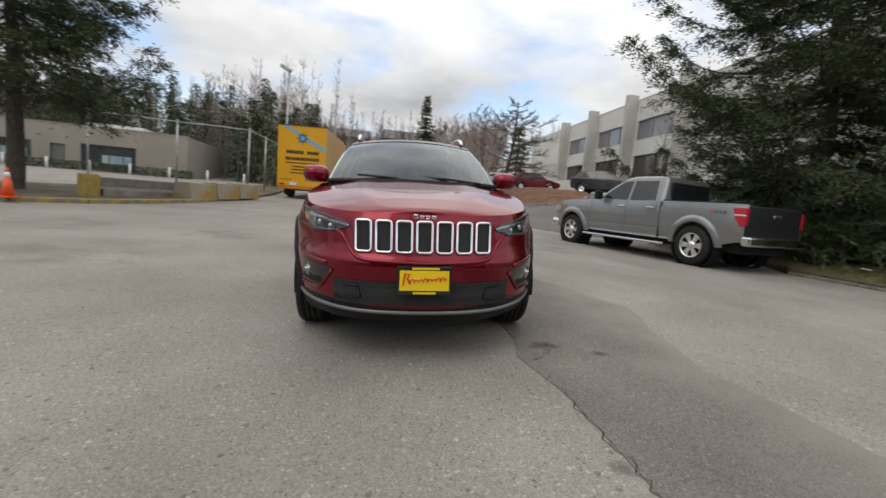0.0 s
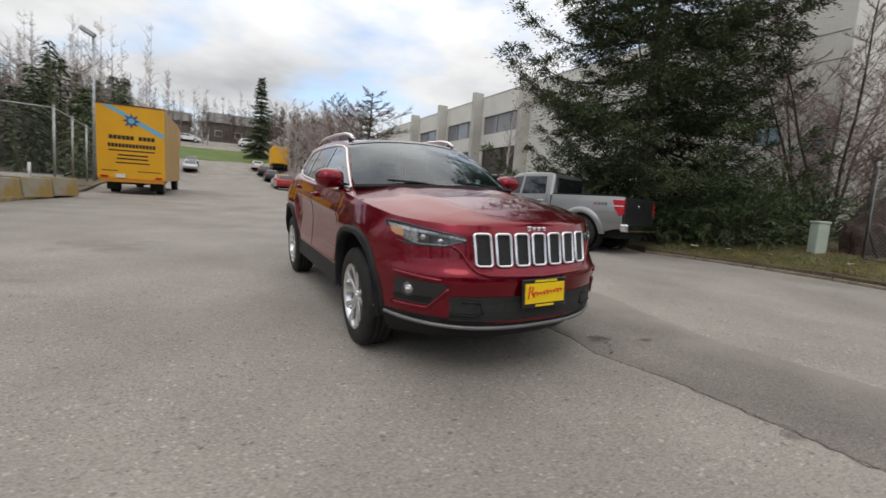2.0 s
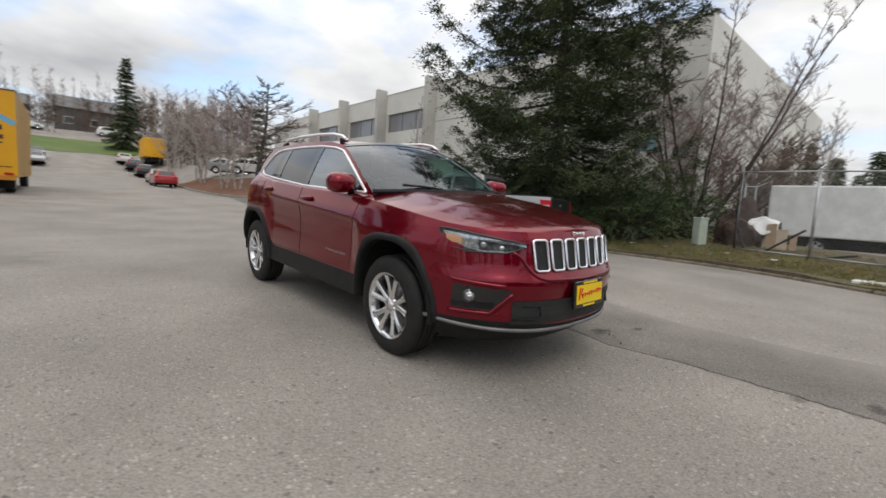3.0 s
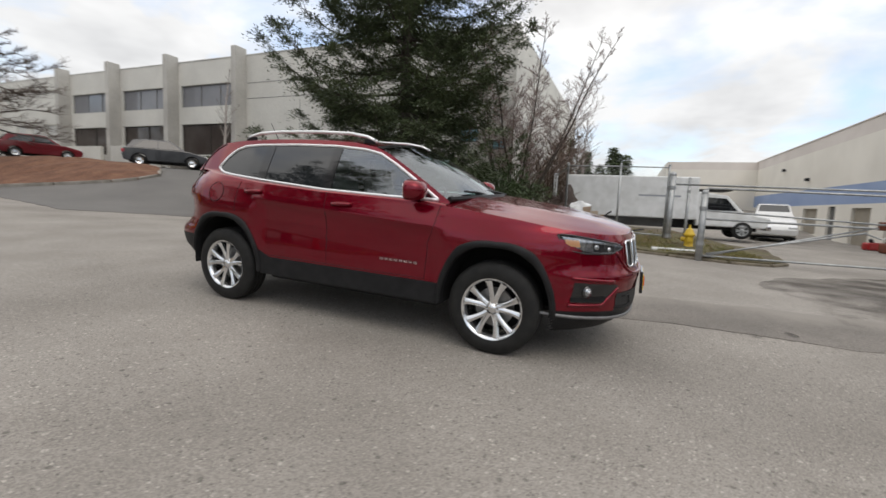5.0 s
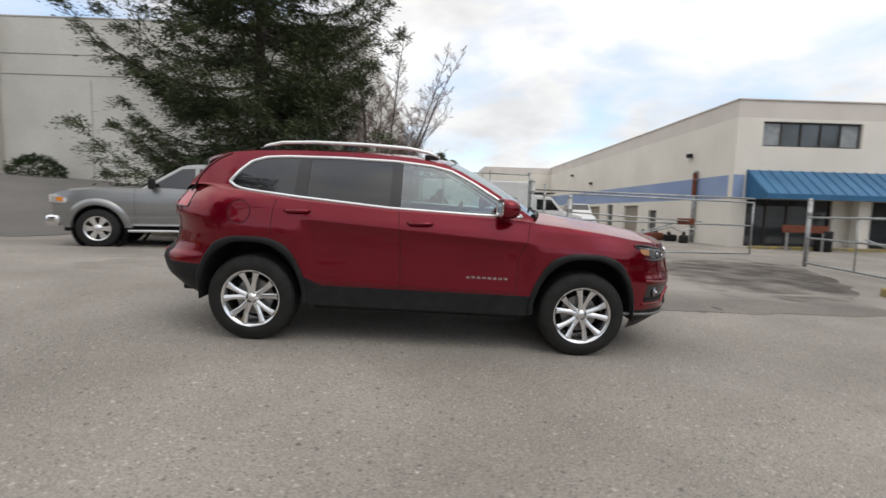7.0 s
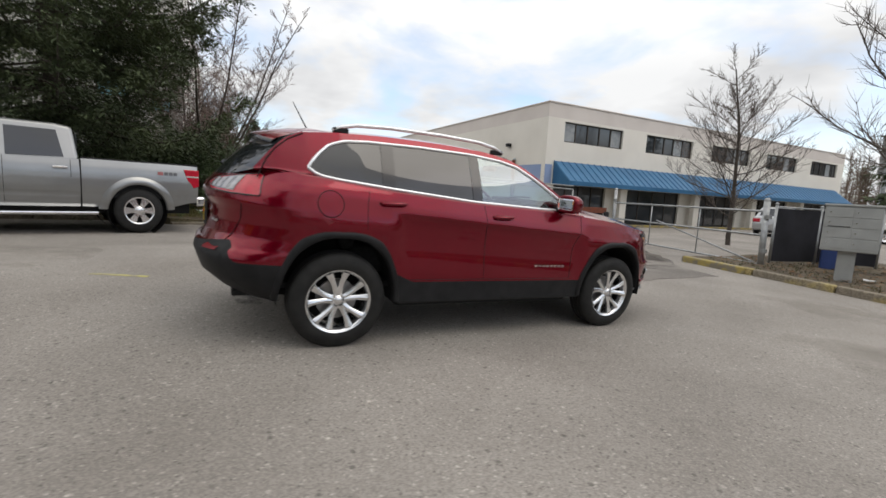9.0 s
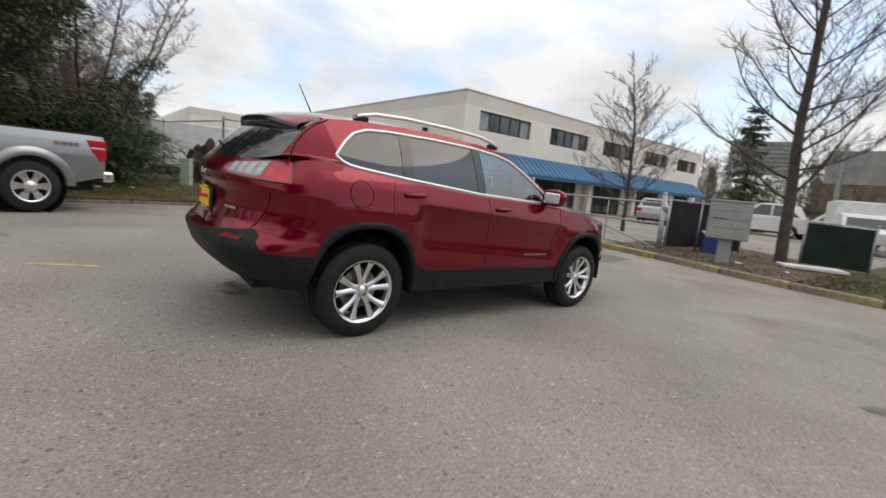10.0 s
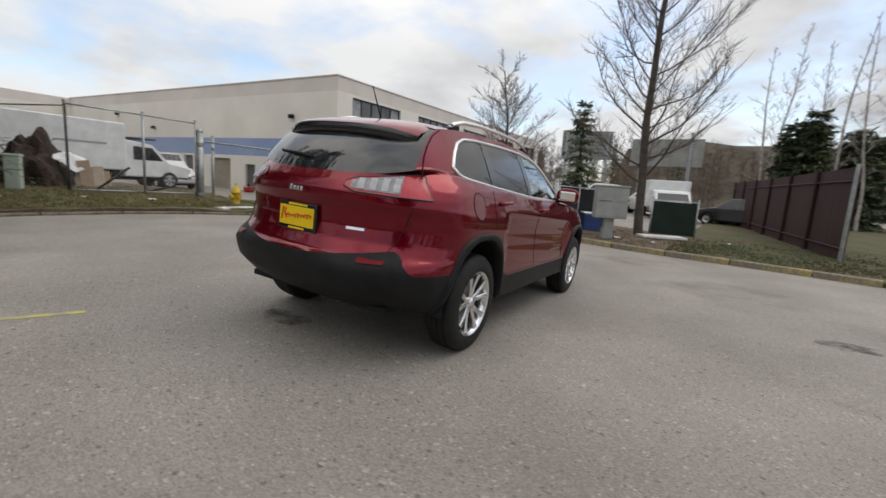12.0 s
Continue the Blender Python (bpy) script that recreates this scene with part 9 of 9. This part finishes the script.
# far woods
def woods(name, label, spots, seed, evergreen, height, twig=None):
    rng = random.Random(seed)
    s = Soup()
    for x, y in spots:
        z, h = ground_z(x, y) - 0.5, rng.uniform(*height)
        if evergreen:
            s.tube(Vector((x, y, z)), Vector((x, y, z + h)), 0.18, 0.03, 4)
            for _ in range(620):
                t = rng.random() ** 0.8
                r = (0.12 + 0.215 * h * (1 - t) ** 0.9) * math.sqrt(rng.random())
                a = rng.uniform(0, 6.28)
                p = Vector((x + r * math.cos(a), y + r * math.sin(a), z + h * (0.08 + 0.92 * t)))
                d = Vector((math.cos(a), math.sin(a), -0.45 + rng.uniform(-0.2, 0.2))).normalized()
                s.blade(p, d, Vector((-math.sin(a), math.cos(a), rng.uniform(-0.3, 0.3))).normalized(), rng.uniform(0.28, 0.62), rng.uniform(0.06, 0.14))
        else:
            s.tube(Vector((x, y, z)), Vector((x + rng.uniform(-0.4, 0.4), y, z + h)), 0.085, 0.015, 4)
            for _ in range(34):
                t = rng.uniform(0.15, 0.97)
                a = rng.uniform(0, 6.28)
                L = rng.uniform(0.7, 2.2) * (1.15 - t * 0.8)
                p = Vector((x, y, z + h * t))
                q = p + Vector((math.cos(a) * L * 0.8, math.sin(a) * L * 0.8, L * rng.uniform(0.4, 0.9)))
                s.tube(p, q, 0.030, 0.012, 3)
                for _j in range(2):
                    m = p.lerp(q, rng.uniform(0.25, 0.95))
                    s.tube(m, m + Vector((rng.uniform(-0.5, 0.5), rng.uniform(-0.5, 0.5), rng.uniform(0.1, 0.7))), 0.024, 0.010, 3)
    return tagged(raw(name, s.v, s.f, twig or NEEDLE), label, "woods", kind="stuff")


rng = random.Random(77)
FAR_TAN = mat("far_bare_woods", (0.165, 0.130, 0.108), 0.9, alt=(0.235, 0.19, 0.16), scale=0.1)
FAR_BROWN = mat("far_brown_scrub", (0.085, 0.060, 0.045), 0.9, alt=(0.13, 0.092, 0.068), scale=0.1)
woods("bare_woods", "dense tan bare woods behind the low workshop", [(rng.uniform(-60, -9), rng.uniform(46, 74)) for _ in range(280)], 1, False, (7.5, 12.5), FAR_TAN)
woods("evergreen_woods", "dark evergreens behind the low workshop", [(rng.uniform(-60, -8), rng.uniform(42, 68)) for _ in range(125)], 2, True, (6.5, 11.5))
woods("evergreen_woods", "row of dark evergreens along the road", [(-9.5 - 0.25 * k + rng.uniform(-1, 1), 34 + 2.6 * k) for k in range(16)], 3, True, (5, 7.5))
woods("bare_woods", "bare woods beyond the end of the road", [(rng.uniform(-25, 60), rng.uniform(98, 125)) for _ in range(130)], 4, False, (7, 12), FAR_TAN)
woods("bare_woods", "brown scrub along the right of the road", [(rng.uniform(8, 17), rng.uniform(58, 90)) for _ in range(70)], 5, False, (4, 9), FAR_BROWN)
woods("bare_woods", "brown bare scrub behind the white van", [(rng.uniform(19, 32), rng.uniform(1.5, 8)) for _ in range(45)], 6, False, (2.5, 6), FAR_BROWN)
woods("evergreen_woods", "evergreens behind the white van", [(rng.uniform(36, 50), rng.uniform(-2, 6)) for _ in range(14)], 7, True, (4.5, 6.5))
woods("bare_woods", "distant brown woods beyond the parking area", [(rng.uniform(-60, 40), rng.uniform(-90, -52)) for _ in range(260)], 8, False, (6, 11), FAR_BROWN)
woods("evergreen_woods", "distant evergreens beyond the parking area", [(rng.uniform(-70, 40), rng.uniform(-120, -70)) for _ in range(60)], 9, True, (7, 12))
# Added filler woods, hardly in view; they turn up in reflections
woods("bare_woods", "bare woods added beside the yard, mostly out of view", [(rng.uniform(-70, -40), rng.uniform(-60, 40)) for _ in range(90)], 10, False, (8, 14), FAR_TAN)
woods("evergreen_woods", "evergreens added beside the yard, mostly out of view", [(rng.uniform(-75, -38), rng.uniform(-60, 40)) for _ in range(70)], 11, True, (8, 14))
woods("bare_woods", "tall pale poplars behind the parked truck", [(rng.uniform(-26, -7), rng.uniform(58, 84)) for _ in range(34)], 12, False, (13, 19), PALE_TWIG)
woods("bare_woods", "brown woods before the hill houses", [(rng.uniform(-20, 22), rng.uniform(96, 106)) for _ in range(80)], 13, False, (4, 8), FAR_BROWN)
# wooded hillside beyond the parking area
hx, hy = [-150 + 6 * k for k in range(28)], [-62 - 4 * k for k in range(14)]
hv = [(x, y, -0.6 + 11.0 * step(-62, -96, y) * step(46, 4, x) * (1 + 0.25 * noise.noise(Vector((x * 0.05, y * 0.05, 0)))) + 0.8 * noise.noise(Vector((x * 0.2, y * 0.2, 3)))) for y in hy for x in hx]
hf = [(j * 28 + i, (j + 1) * 28 + i, (j + 1) * 28 + i + 1, j * 28 + i + 1) for j in range(13) for i in range(27)]
tagged(raw("hillside", hv, hf, mat("scrub_hillside", (0.042, 0.036, 0.024), 0.95, alt=(0.07, 0.056, 0.036), scale=0.12, bump=1.0, bump_scale=2.0, speck=(0.6, 1.4, 1.2)), smooth=True), "brown scrubby hillside beyond the parking area", "hill", kind="structure")
# houses on the hill at the end of the road
GREYH = mat("grey_cladding", (0.11, 0.10, 0.095), 0.85, alt=(0.15, 0.14, 0.13), scale=0.3, bump=0.2)
for x, y, w, h in ((-12, 108, 11, 6.5), (4, 110, 13, 7.5)):
    hs = thing("house", on_ground(x, y, 0), "grey clad house on the hill among bare trees", "house", group="hill houses")
    part("wall", bm_box(-w / 2, 0, -1, w / 2, 9, h * 0.62), GREYH, hs)
    part("roof", bm_extrude([(-0.6, h * 0.62), (4.5, h), (9.6, h * 0.62)], "x", -w / 2 - 0.5, w / 2 + 0.5), ROOFING, hs)
    for k in range(3):
        wn_ = part("window", bm_box(-w / 2 + 1.2 + k * w / 3.2, -0.08, 1.6, -w / 2 + 2.8 + k * w / 3.2, 0.02, 3.0), FIN, hs)
        part("pane", bm_box(-w / 2 + 1.35 + k * w / 3.2, -0.1, 1.75, -w / 2 + 2.65 + k * w / 3.2, -0.08, 2.85), PANE, wn_)
yt = thing("box_truck", on_ground(7.2, 68, 178), "yellow removals truck parked up the road", "truck")
part("cargo_box", bm_box(-1.2, -2, 0.9, 1.2, 4, 3.3, 0.05), YELLOW, yt)
part("cab", bm_box(-1.05, -3.8, 0.5, 1.05, -2.05, 2.3, 0.1), WHITE, yt)
for s in (1, -1):
    for y in (-3.0, 2.8):
        simple_wheel(yt, s * 0.9, y, 0.42, 0.42, 0.25, s, STEEL)
part("chassis", bm_box(-0.5, -3.5, 0.4, 0.5, 3.8, 0.9), DARK, yt)
# hedge before the low workshop
leaf, rng = Soup(), random.Random(5)
for _ in range(3500):
    x = rng.uniform(-34, -17)
    y = 35.2 + (x + 22) * 0.105 + rng.uniform(-0.45, 0.45)
    d = spun(Vector((0, 0, 1)), rng.uniform(0.2, 1.5), rng)
    leaf.blade(Vector((x, y, ground_z(x, y) + rng.uniform(0.0, 0.65))), d, Vector((d.y, -d.x, 0.1)).normalized(), 0.2, 0.06)
raw("foliage", leaf.v, leaf.f, HEDGE, hg)
